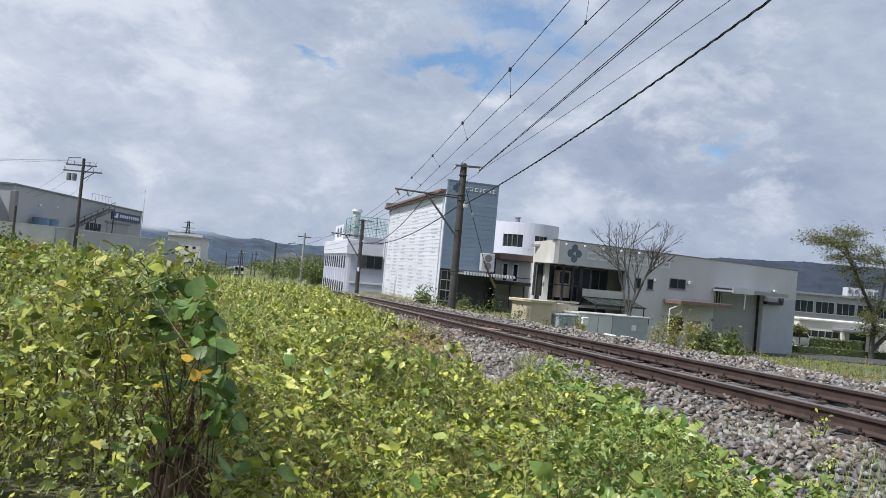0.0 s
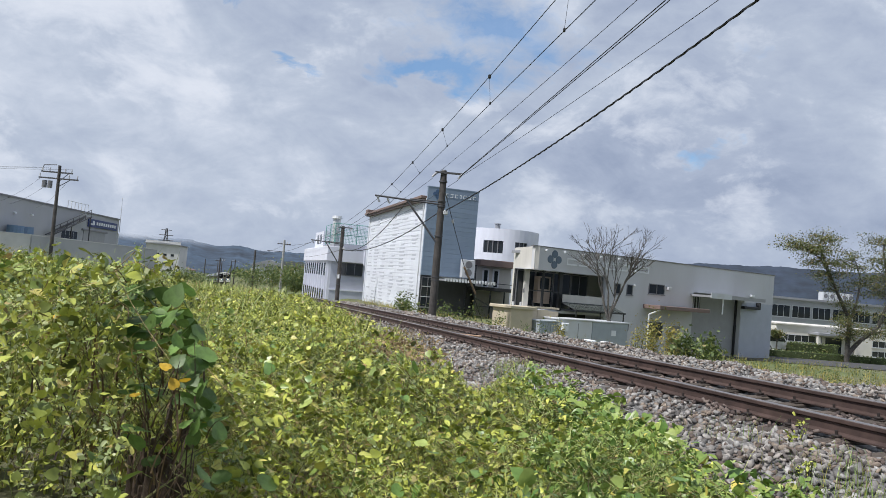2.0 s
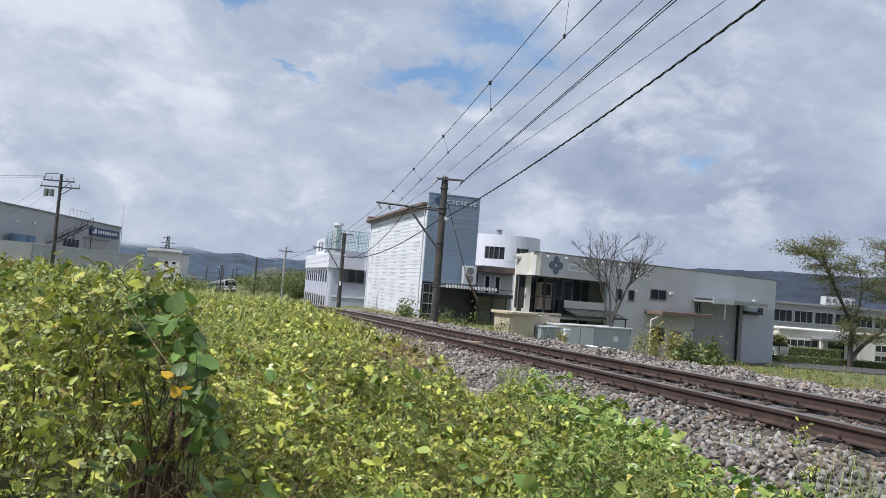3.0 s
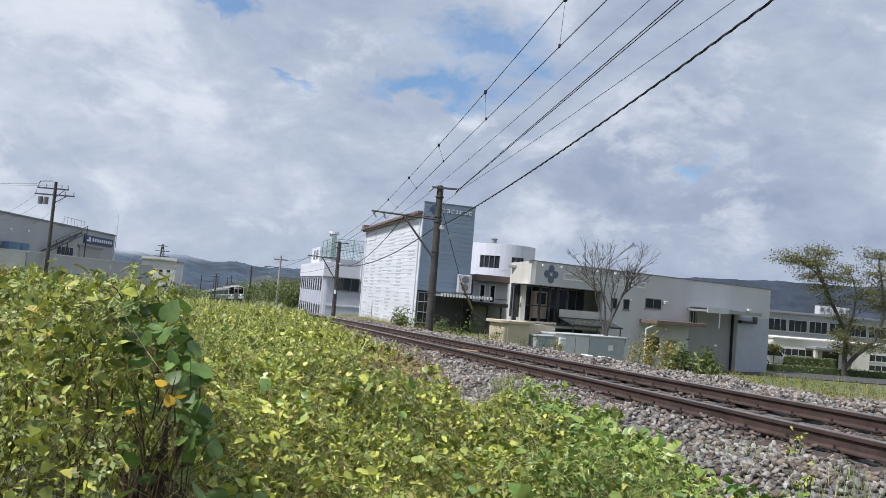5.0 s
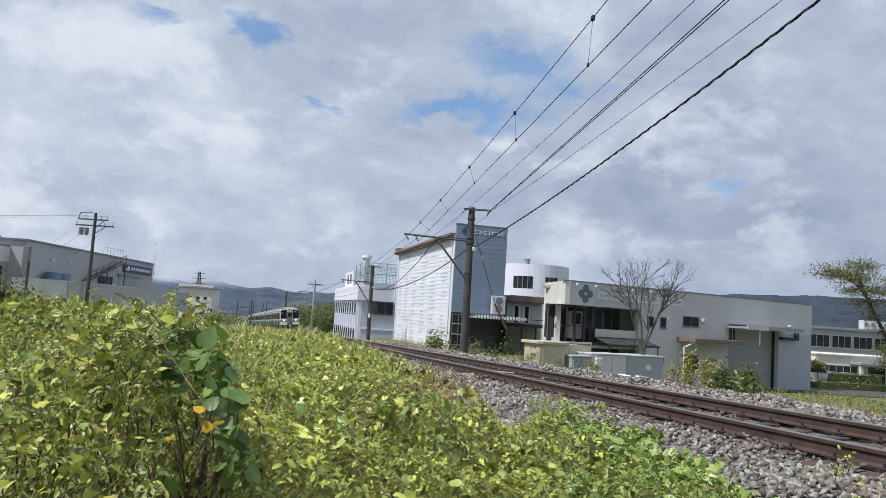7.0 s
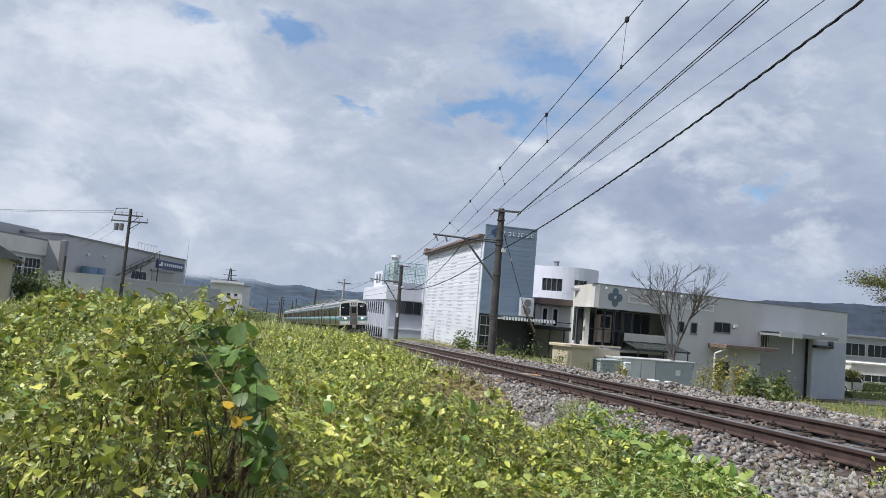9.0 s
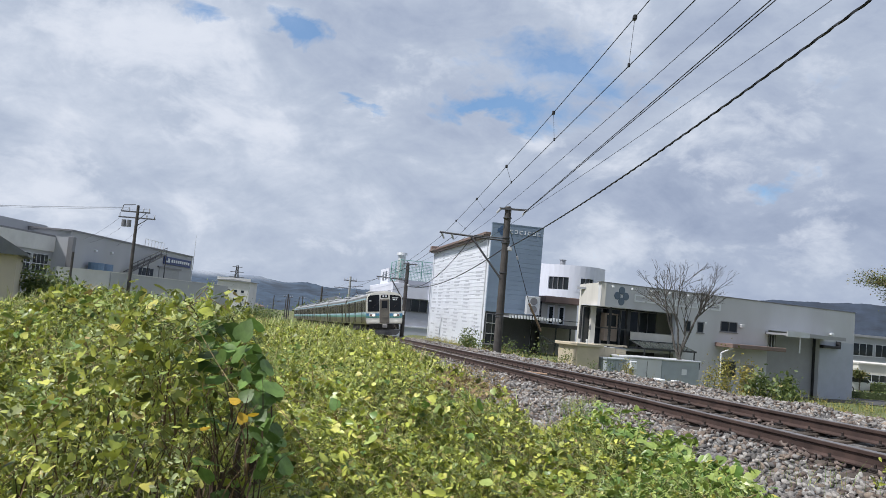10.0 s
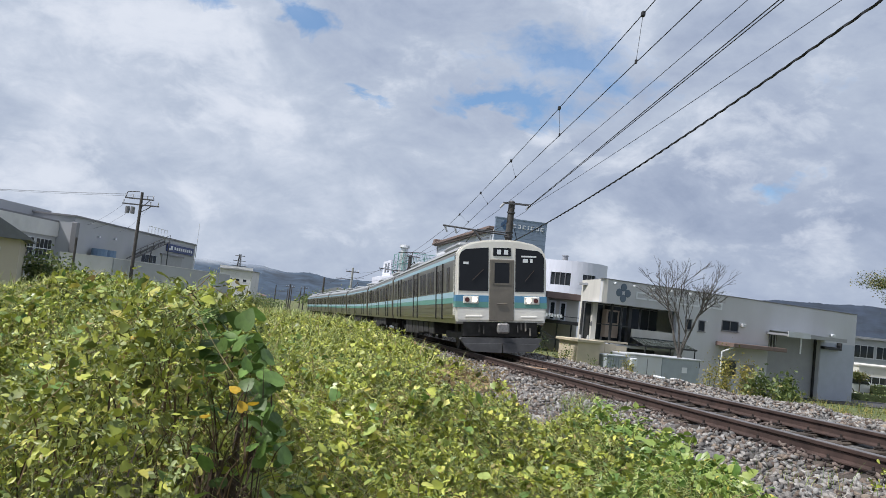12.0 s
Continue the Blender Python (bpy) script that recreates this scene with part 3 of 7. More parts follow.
def make_train():
    lead = make_car(True)
    CARS.append(lead)
    mid = make_car(False)
    CARS.append(mid)
    for _ in range(4):
        CARS.append(copy_thing(mid, Matrix()))
    # folded pantographs' stand on the second and fourth roofs
    for i in (1, 3):
        bm = tubes(((-0.55, -7.6, 3.70), (-0.55, -6.2, 3.70), 0.03), ((0.55, -7.6, 3.70), (0.55, -6.2, 3.70), 0.03), ((-0.5, -6.3, 3.72), (0, -7.7, 4.35), 0.025),
                   ((0.5, -6.3, 3.72), (0, -7.7, 4.35), 0.025), ((0, -7.7, 4.35), (0, -6.6, 5.0), 0.02), ((-0.85, -6.6, 5.0), (0.85, -6.6, 5.0), 0.025), n=6)
        part("pantograph", bm, IRON, CARS[i])


make_train()
TRAIN_S0, TRAIN_V = 259.0, 19.5      # metres from the camera's square line at 0 s, and metres a second


def motions():
    for i, car in enumerate(CARS):
        rows = []
        for k in range(25):
            t = k * 0.5
            s = TRAIN_S0 - TRAIN_V * t + CAR_PITCH * i + LEN / 2
            a, _ = track_at(s - 6.9)
            b, _ = track_at(s + 6.9)
            d = b - a
            yaw = math.atan2(-d.x, d.y)
            rows.append((t, Matrix.Translation((a + b) / 2) @ Euler((math.atan2(d.z, math.hypot(d.x, d.y)), -math.atan(CANT / 1.13), yaw)).to_matrix().to_4x4()))
        walk(car, rows)


# ---- weeds on the bank ----
def leaf_mat(name, stops, trans=0.35, rough=0.45, scale=25.0):
    """Leaves whose colour runs over a range from leaf to leaf, with a paler net of veins."""
    m = bpy.data.materials.new(name)
    m.use_nodes = True
    nt = m.node_tree
    bsdf = nt.nodes["Principled BSDF"]
    bsdf.inputs["Roughness"].default_value = rough
    geo = nt.nodes.new("ShaderNodeNewGeometry")
    rp = nt.nodes.new("ShaderNodeValToRGB")
    el = rp.color_ramp.elements
    while len(el) < len(stops):
        el.new(0.5)
    for e, (p, c) in zip(el, stops):
        e.position, e.color = p, (*c, 1)
    nt.links.new(geo.outputs["Random Per Island"], rp.inputs[0])
    tc = nt.nodes.new("ShaderNodeTexCoord")
    ns = nt.nodes.new("ShaderNodeTexNoise")
    ns.inputs["Scale"].default_value, ns.inputs["Detail"].default_value = scale, 4
    nt.links.new(tc.outputs["Object"], ns.inputs["Vector"])
    big = nt.nodes.new("ShaderNodeTexNoise")
    big.inputs["Scale"].default_value, big.inputs["Detail"].default_value = 0.9, 3
    nt.links.new(tc.outputs["Object"], big.inputs["Vector"])
    add = nt.nodes.new("ShaderNodeMath")
    add.operation = "ADD"
    nt.links.new(ns.outputs["Fac"], add.inputs[0])
    nt.links.new(big.outputs["Fac"], add.inputs[1])
    mr = nt.nodes.new("ShaderNodeMapRange")
    for i, v in zip((1, 2, 3, 4), (0.7, 1.3, 0.62, 1.38)):
        mr.inputs[i].default_value = v
    nt.links.new(add.outputs[0], mr.inputs[0])
    hsv = nt.nodes.new("ShaderNodeHueSaturation")
    nt.links.new(rp.outputs[0], hsv.inputs["Color"])
    nt.links.new(mr.outputs[0], hsv.inputs["Value"])
    nt.links.new(hsv.outputs[0], bsdf.inputs["Base Color"])
    tr = nt.nodes.new("ShaderNodeBsdfTranslucent")
    mx = nt.nodes.new("ShaderNodeMixShader")
    mx.inputs[0].default_value = trans
    nt.links.new(hsv.outputs[0], tr.inputs[0])
    nt.links.new(bsdf.outputs[0], mx.inputs[1])
    nt.links.new(tr.outputs[0], mx.inputs[2])
    nt.links.new(mx.outputs[0], nt.nodes["Material Output"].inputs[0])
    return m


VINE_LEAF = leaf_mat("vine_leaves", [(0.0, (0.075, 0.10, 0.022)), (0.25, (0.20, 0.235, 0.038)), (0.55, (0.37, 0.41, 0.06)), (0.86, (0.50, 0.53, 0.10)),
                                     (0.975, (0.58, 0.53, 0.12)), (0.995, (0.33, 0.22, 0.09))], 0.13, 0.45)
BROAD_LEAF = leaf_mat("broad_leaves", [(0.0, (0.10, 0.19, 0.04)), (0.5, (0.20, 0.275, 0.055)), (0.9, (0.35, 0.42, 0.11)), (0.985, (0.52, 0.44, 0.09))], 0.16, 0.4)
PALE_BUD = leaf_mat("pale_buds", [(0.0, (0.30, 0.38, 0.12)), (0.6, (0.48, 0.55, 0.24)), (1.0, (0.60, 0.62, 0.36))], 0.3, 0.6)
WITHERED = leaf_mat("withered_leaves", [(0.0, (0.16, 0.12, 0.04)), (0.5, (0.33, 0.27, 0.09)), (1.0, (0.48, 0.42, 0.18))], 0.25, 0.7)
STALKS = leaf_mat("stalks", [(0.0, (0.16, 0.20, 0.05)), (0.5, (0.30, 0.36, 0.10)), (0.85, (0.46, 0.48, 0.20)), (1.0, (0.34, 0.22, 0.10))], 0.2, 0.6)
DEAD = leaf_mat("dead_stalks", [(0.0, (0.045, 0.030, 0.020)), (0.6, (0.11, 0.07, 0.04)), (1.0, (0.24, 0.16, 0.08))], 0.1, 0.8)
DRY = leaf_mat("dry_stems", [(0.0, (0.12, 0.08, 0.04)), (0.5, (0.26, 0.175, 0.08)), (1.0, (0.40, 0.31, 0.15))], 0.15, 0.7)


def leaf_shape(outline, fold=0.18, droop=0.12):
    """A leaf from its half outline (x, y): folded along the midrib, drooping at the tip; unit length."""
    half = np.array(outline)
    right = [(x, y, fold * x - droop * y * y) for x, y in half]
    left = [(-x, y, fold * x - droop * y * y) for x, y in half[::-1] if x > 0.001]
    v = np.array([(0, 0.38, -droop * 0.14)] + right + left)
    n = len(v) - 1
    f = np.array([(0, 1 + i, 1 + (i + 1) % n) for i in range(n)])
    v[:, 1] -= 0.4
    return v, f


HEART = leaf_shape([(0, 0.0), (0.22, -0.08), (0.42, 0.08), (0.47, 0.35), (0.30, 0.70), (0, 1.0)])
LOBED = leaf_shape([(0, 0.05), (0.18, -0.08), (0.38, 0.02), (0.50, 0.26), (0.40, 0.46), (0.34, 0.64), (0.17, 0.80), (0, 1.0)], 0.14, 0.2)
OVAL = leaf_shape([(0, 0.0), (0.20, 0.18), (0.25, 0.45), (0.15, 0.78), (0, 1.0)], 0.3, 0.2)
SLIM = leaf_shape([(0, 0.0), (0.09, 0.25), (0.08, 0.6), (0, 1.0)], 0.3, 0.35)


def three_leaflets():
    """A compound leaf: three oval leaflets on one stalk end."""
    v, f = leaf_shape([(0, 0.0), (0.19, 0.2), (0.24, 0.45), (0.14, 0.78), (0, 1.0)], 0.25, 0.25)
    v = v.copy()
    v[:, 1] += 0.45
    V, F = [], []
    for k, a in enumerate((0.0, 1.25, -1.25)):
        c, t = math.cos(a), math.sin(a)
        V.append(np.column_stack([v[:, 0] * c - v[:, 1] * t, v[:, 0] * t + v[:, 1] * c, v[:, 2] - 0.1 * abs(a)]) * 0.62)
        F.append(f + k * len(v))
    return np.concatenate(V), np.concatenate(F)


TRIO = three_leaflets()
CHIP = (np.array([(-0.35, 0, 0), (0, -0.5, 0.06), (0.35, 0.05, 0), (0, 0.5, -0.08)]), np.array([(0, 1, 2), (0, 2, 3)]))


def bumps(x, y, scale, seed):
    """Smooth random heights, about -1 to 1."""
    rng = np.random.default_rng(seed)
    out = np.zeros_like(np.asarray(x, float))
    for _ in range(7):
        a, p, k = rng.uniform(0, 6.28), rng.uniform(0, 6.28), rng.uniform(0.6, 1.7) / scale
        out += np.sin((np.cos(a) * x + np.sin(a) * y) * k * 6.28 + p)
    return out / 3.2


def weed_edge(y):
    """How far left of the centre line the plants end."""
    y = np.asarray(y, float)
    e = np.interp(y, (3, 4, 5, 6, 7, 7.8, 8.4, 10.5, 13, 16, 20, 28), (3.7, 3.6, 3.5, 3.15, 2.8, 2.8, 4.1, 3.9, 3.2, 2.5, 1.4, 1.05))
    return e + 0.12 * np.sin(y * 1.9) + 0.10 * np.sin(y * 4.7 + 1.0)


def mound_hollow(x, y):
    """1 in the open, withered flank of the mound."""
    q = np.asarray(x) / np.maximum(y, 0.4)
    return np.exp(-((q + 0.312) / 0.045) ** 2) * smooth01(y, 0.9, 1.3) * (1 - smooth01(y, 1.85, 2.1))


def low_spot(x, y):
    """1 where the growth lies low before the bare ballast."""
    q = np.asarray(x) / np.maximum(y, 0.5)
    return np.exp(-((q - 0.085) / 0.035) ** 2) * smooth01(y, 4.2, 6.0) * (1 - smooth01(y, 10, 12))


def weed_top(x, y):
    """Height of the plants' upper side."""
    x, y = np.asarray(x, float), np.asarray(y, float)
    u = -offset_of(x, y)
    edge = weed_edge(y)
    inner = smooth01(u, edge, edge + 2.2 - 1.0 * (y < 9))
    base = -0.98 - 0.0275 * np.clip(y, -20, 330)
    h = 0.06 + 0.26 * inner + 0.16 * smooth01(u, 4.6, 8.5) + (0.10 * bumps(x, y, 1.6, 1) + 0.09 * bumps(x, y, 0.5, 2)) * (0.3 + 0.7 * inner)
    # rank growth along the line farther off hides the rails
    h = h + 0.26 * smooth01(u, 1.6, 3.0) * (1 - smooth01(u, 4.5, 7.5)) * smooth01(y, 24, 36)
    h = h * (1 - 0.7 * low_spot(x, y)) + 0.09 * bumps(x, y, 0.8, 6) * smooth01(u, edge + 0.5, edge + 1.5) * (1 - smooth01(y, 8, 14))
    g = np.minimum(ground_z(x, y), base + 0.05) * (1 - inner) + base * inner
    top = g + h
    # the vine-grown mound, its open flank hollowed
    m = smooth01(-x - 0.235 * y, 0.0, 0.20) * (1 - smooth01(y, 2.4, 3.4)) * smooth01(y, 0.9, 1.7) * (1 - 0.72 * smooth01(-x - 0.43 * y, 0.0, 0.40))
    crest = -0.125 + 0.035 * bumps(x, y, 0.5, 5) - 0.10 * smooth01(-x, 1.5, 3.0) + 0.03 * np.exp(-((x / np.maximum(y, 0.5) + 0.362) / 0.05) ** 2)
    m = m * (1 - 0.85 * mound_hollow(x, y))
    top = top * (1 - m) + np.maximum(crest, top) * m
    # a lower rise of taller growth far left
    r = smooth01(-x - 0.33 * y, 0.0, 1.1) * smooth01(y, 2.3, 4.6) * (1 - smooth01(y, 14, 26))
    r = r * (1 - 0.75 * smooth01(-x / np.maximum(y, 0.5), 0.50, 0.72))
    return top + r * (0.38 + 0.010 * y)


def plant_points(n, y0, y1, spread, deep, rng, power=1.0):
    y = y0 + (y1 - y0) * rng.uniform(0, 1, n) ** power
    x0 = np.interp(y, _TY, _TX) - weed_edge(y) - 0.04
    lo = -0.66 * y - spread
    x = lo + (x0 - lo) * rng.uniform(0, 1, n)
    ok = (x0 > lo) & (mound_hollow(x, y) < rng.uniform(0.12, 0.6, n))
    x, y = x[ok], y[ok]
    # plants grow in tufts: gaps between them go deep and bear few leaves
    size = np.where(y < 5, 1.0, 1.9)
    gap = np.clip(bumps(x / size, y / size, 0.46, 9) * 0.6 + bumps(x / size, y / size, 0.17, 10) * 0.5, -1.4, 0.22)
    ok = gap > rng.uniform(-0.95, 0.0, len(x))
    x, y, gap = x[ok], y[ok], gap[ok]
    top = weed_top(x, y)
    z = top - np.minimum(rng.exponential(deep, len(x)), 0.5) + 0.38 * gap * np.minimum(1.0, 3.0 / np.maximum(y, 0.5) + 0.25)
    return np.column_stack([x, y, z])


def strips(pts, length, width, rng, lean=0.7, segs=3):
    """Bent blades and stalks rising from pts."""
    n = len(pts)
    a = rng.uniform(0, 2 * np.pi, n)
    d = np.column_stack([np.cos(a), np.sin(a), np.zeros(n)])
    side = np.column_stack([-np.sin(a), np.cos(a), np.zeros(n)])
    ln = length * rng.uniform(0.5, 1.4, n)
    bend = rng.uniform(0.1, 1.0, n) * lean
    V = []
    for k in range(segs + 1):
        t = k / segs
        ctr = pts + d * (ln * t * (0.25 + bend * t))[:, None] + np.array([0, 0, 1.0]) * (ln * t * (1 - 0.45 * bend * t))[:, None]
        w = (width * (1 - 0.85 * t))[:, None] if isinstance(width, np.ndarray) else width * (1 - 0.85 * t)
        V += [ctr - side * w, ctr + side * w]
    V = np.stack(V, 1)
    m = 2 * (segs + 1)
    f = []
    for k in range(segs):
        f += [(2 * k, 2 * k + 1, 2 * k + 3), (2 * k, 2 * k + 3, 2 * k + 2)]
    F = np.array(f)[None] + (np.arange(n) * m)[:, None, None]
    return V.reshape(-1, 3), F.reshape(-1, 3)


def runners(pts, length, width, rng, segs=7):
    """Vine stems creeping and looping over the plants."""
    n = len(pts)
    a = rng.uniform(0, 2 * np.pi, n)
    turn = rng.normal(0, 0.75, n)
    hop = rng.uniform(0.0, 0.07, n)
    low = rng.uniform(-0.06, 0.015, n)
    p = pts.copy()
    V = []
    ln = length * rng.uniform(0.5, 1.6, n) / segs
    for k in range(segs + 1):
        side = np.column_stack([-np.sin(a), np.cos(a), rng.normal(0, 0.3, n)])
        w = width * (1 - 0.5 * k / segs)
        V += [p - side * w, p + side * w, p + np.array([0, 0, 1.6 * w])]
        p = p + np.column_stack([np.cos(a), np.sin(a), np.zeros(n)]) * ln[:, None]
        z = weed_top(p[:, 0], p[:, 1]) + low + hop * math.sin(math.pi * (k + 1) / segs)
        p[:, 2] = np.clip(z, p[:, 2] - 0.6 * ln, p[:, 2] + 0.6 * ln)
        a = a + turn * rng.uniform(0.4, 1.6, n)
    V = np.stack(V, 1)
    f = []
    for k in range(segs):
        for i in range(3):
            j = (i + 1) % 3
            f += [(3 * k + i, 3 * k + j, 3 * k + 3 + j), (3 * k + i, 3 * k + 3 + j, 3 * k + 3 + i)]
    F = np.array(f)[None] + (np.arange(n) * 3 * (segs + 1))[:, None, None]
    return V.reshape(-1, 3), F.reshape(-1, 3)


def make_weeds():
    rng = np.random.default_rng(21)

    def leaves(name, label, shapes, n, y0, y1, spread, deep, size, mt, tilt=0.55, power=1.0):
        p = plant_points(n, y0, y1, spread, deep, rng, power)
        s = size * rng.uniform(0.55, 1.5, len(p)) * np.clip(p[:, 1] / 2.1, 0.5, 1.0)
        green = (p[:, 0] / p[:, 1] + 0.10 * bumps(p[:, 0], p[:, 1], 0.9, 44) > 0.20) & (p[:, 1] < 8.5)
        for pick, m in ((~green, mt), (green, BROAD_LEAF)):
            if pick.sum() > 50:
                V, F = scatter(shapes, p[pick], s[pick], int(rng.integers(1e6)), tilt)
                tagged(big_mesh(name, V, F, m), label if m is mt else "fresh green broad leaves and vines beside the ballast", "weeds", kind="stuff")

    near = "tangled yellow-green vines and broad leaves smothering the bank"
    leaves("vine_foliage", near, [LOBED, HEART, OVAL, TRIO, OVAL], 36000, 0.95, 4.2, 1.0, 0.09, 0.031, VINE_LEAF, 0.75)
    leaves("vine_foliage", near, [OVAL, SLIM, SLIM, CHIP], 90000, 0.95, 4.2, 1.0, 0.09, 0.021, VINE_LEAF, 0.9)
    leaves("broad_foliage", near, [HEART, LOBED, OVAL], 2600, 1.2, 4.5, 1.0, 0.05, 0.046, BROAD_LEAF, 0.6)
    leaves("withered_foliage", "withered yellow-brown leaves among the green vines", [OVAL, SLIM, CHIP], 15000, 1.5, 9.0, 1.0, 0.06, 0.026, WITHERED, 0.9)
    leaves("vine_foliage", near, [LOBED, OVAL, TRIO, CHIP, CHIP, SLIM], 95000, 4.0, 11.0, 2.0, 0.10, 0.044, VINE_LEAF, 0.75)
    leaves("broad_foliage", near, [HEART, OVAL], 7000, 4.0, 11.0, 2.0, 0.05, 0.062, BROAD_LEAF, 0.6)
    leaves("far_foliage", "green vines and grass covering the field beside the line", [CHIP, SLIM], 100000, 10.5, 30, 5.0, 0.14, 0.088, VINE_LEAF, 0.85)
    leaves("far_foliage", "green vines and grass covering the field beside the line", [CHIP], 80000, 29, 110, 14.0, 0.16, 0.20, VINE_LEAF, 0.8, 1.4)
    leaves("far_foliage", "green vines and grass covering the field beside the line", [CHIP], 16000, 100, 230, 20.0, 0.3, 0.42, VINE_LEAF, 0.8)
    # pale flowering vine over the mound's left shoulder
    p = plant_points(90000, 1.0, 4.2, 1.0, 0.04, rng)
    p = p[(p[:, 0] / p[:, 1] < -0.36) & (bumps(p[:, 0], p[:, 1], 0.25, 33) > -0.1)][:17000]
    V, F = scatter([CHIP, OVAL], p + np.array([0, 0, 0.02]), 0.0095 * rng.uniform(0.6, 1.8, len(p)), 34, 1.0)
    tagged(big_mesh("vine_blossom", V, F, PALE_BUD), "tiny pale green buds and blossoms of the climbing vine", "weeds", kind="stuff")
    # grass, stalks, runners
    for n, y0, y1, ln, w, dp in ((13000, 1.7, 5, 0.12, 0.0016, 0.14), (13000, 5, 14, 0.22, 0.005, 0.12), (14000, 14, 45, 0.38, 0.014, 0.12), (7000, 45, 120, 0.7, 0.04, 0.1)):
        p = plant_points(n, y0, y1, 1.5 + y1 * 0.1, dp, rng)
        V, F = strips(p - np.array([0, 0, 0.06]), ln, w, rng)
        tagged(big_mesh("grass_blades", V, F, STALKS), "thin pale grass blades and stalks among the vines", "grass", kind="stuff")
    for n, y0, y1, ln, w, mt, nm in ((9000, 1.8, 4.5, 0.16, 0.0014, STALKS, "vine_stems"), (7000, 4.5, 12, 0.32, 0.0028, STALKS, "vine_stems"), (2200, 1.7, 6.0, 0.24, 0.0015, DRY, "dry_stems")):
        p = plant_points(n, y0, y1, 1.2, 0.07, rng)
        V, F = runners(p, ln, w, rng)
        tagged(big_mesh(nm, V, F, mt), "pale vine stems looping over the leaves" if mt is STALKS else "dry brown stems under the leaves", "weeds", kind="stuff")
    # dark stalks added so that the gaps between leaves read as shade
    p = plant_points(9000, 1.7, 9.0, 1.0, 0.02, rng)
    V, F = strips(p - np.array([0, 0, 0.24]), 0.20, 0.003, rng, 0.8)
    tagged(big_mesh("gap_shade_stalks", V, F, DEAD), "dark dead stalks added to deepen the gaps under the green carpet", "weeds", kind="stuff")
    # brown dying plants at the ballast's edge
    y = rng.uniform(9.5, 24, 3800)
    x = np.interp(y, _TY, _TX) - weed_edge(y) - rng.uniform(-0.35, 0.8, len(y))
    p = np.column_stack([x, y, ground_z(x, y) + rng.uniform(0.02, 0.28, len(y))])
    V, F = scatter([SLIM, CHIP], p, rng.uniform(0.04, 0.10, len(p)), 77, 0.9)
    tagged(big_mesh("dying_weeds", V, F, DRY), "rust-brown dying weeds at the edge of the ballast", "weeds", kind="stuff")
    # seedlings in the ballast
    for cx, cu, nn, hh in ((12.2, -1.75, 520, 0.2), (13.4, -1.5, 260, 0.16), (7.4, -1.5, 40, 0.22), (6.2, -1.6, 50, 0.2), (5.2, -2.1, 160, 0.26)):
        yy = cx + rng.normal(0, 0.35, nn)
        uu = cu + rng.normal(0, 0.22, nn)
        xx = np.interp(yy, _TY, _TX) + uu
        gz = RAIL_Z + GRADE * yy + uu * CANT / 1.13 + bed_top(uu, yy)
        V, F = strips(np.column_stack([xx, yy, gz - 0.02]), hh, 0.0028, rng, 0.5)
        tagged(big_mesh("ballast_grass", V, F, BROAD_LEAF), "tuft of green grass growing in the ballast", "grass", kind="stuff")
    # leafy plants standing up out of the carpet
    def plants(n, y0, y1, x_lo, x_hi, height, leaf, per, mt, label):
        y = rng.uniform(y0, y1, n)
        x = x_lo + (x_hi - x_lo) * rng.uniform(0, 1, n)
        ok = (x < np.interp(y, _TY, _TX) - weed_edge(y) + 0.05) & (low_spot(x, y) < 0.25)
        x, y = x[ok], y[ok]
        base = weed_top(x, y) - 0.10
        tall = height * rng.uniform(0.5, 1.4, len(x))
        a = rng.uniform(0, 6.28, (len(x), per))
        f = rng.uniform(0.15, 1.0, (len(x), per))
        r = leaf * (0.6 + 1.1 * (1 - f) + rng.uniform(0, 0.5, f.shape))
        p = np.stack([x[:, None] + np.cos(a) * r, y[:, None] + np.sin(a) * r, base[:, None] + tall[:, None] * f], -1).reshape(-1, 3)
        V, F = scatter([HEART, OVAL, TRIO], p, leaf * rng.uniform(0.6, 1.35, len(p)), int(rng.integers(1e6)), 0.55)
        tagged(big_mesh("leafy_plants", V, F, mt), label, "weeds", kind="stuff")
        V, F = strips(np.column_stack([x, y, base - 0.05]), float(height), 0.003, rng, 0.25)
        tagged(big_mesh("plant_stalks", V, F, STALKS), "green stalks of the leafy weeds", "weeds", kind="stuff")

    fresh = "fresh green broad-leaved weeds standing above the vines"
    plants(300, 3.6, 7.9, 1.0, 2.9, 0.30, 0.066, 24, BROAD_LEAF, fresh)
    plants(150, 1.7, 4.5, -0.4, 1.6, 0.13, 0.042, 14, BROAD_LEAF, fresh)
    plants(240, 4.0, 12.0, -4.5, 2.2, 0.20, 0.055, 14, BROAD_LEAF, fresh)
    plants(420, 3.0, 12.0, -5.0, 2.0, 0.17, 0.040, 20, VINE_LEAF, "yellow-green vine tufts standing above the field")
    plants(600, 12.0, 34.0, -13.0, 0.5, 0.26, 0.085, 16, VINE_LEAF, "yellow-green vine tufts standing above the field")
    # the mound: dead stump, withered stems, the largest leaves one by one
    mound = empty("vine_mound", Matrix(), "mound of broad-leaved vines over a dead stump, some leaves yellow", "vine")
    bm = bmesh.new()
    rnd = random.Random(17)
    for k in range(16):
        a, r = rnd.uniform(0, 6.28), rnd.uniform(0.01, 0.08)
        bx, by = -0.63 + r * math.cos(a), 2.06 + r * math.sin(a)
        tube(bm, (bx + rnd.uniform(-0.04, 0.04), by, -1.1), (bx - 0.03, by + 0.02, rnd.uniform(-0.60, -0.36)), rnd.uniform(0.03, 0.055), 0.006, 7)
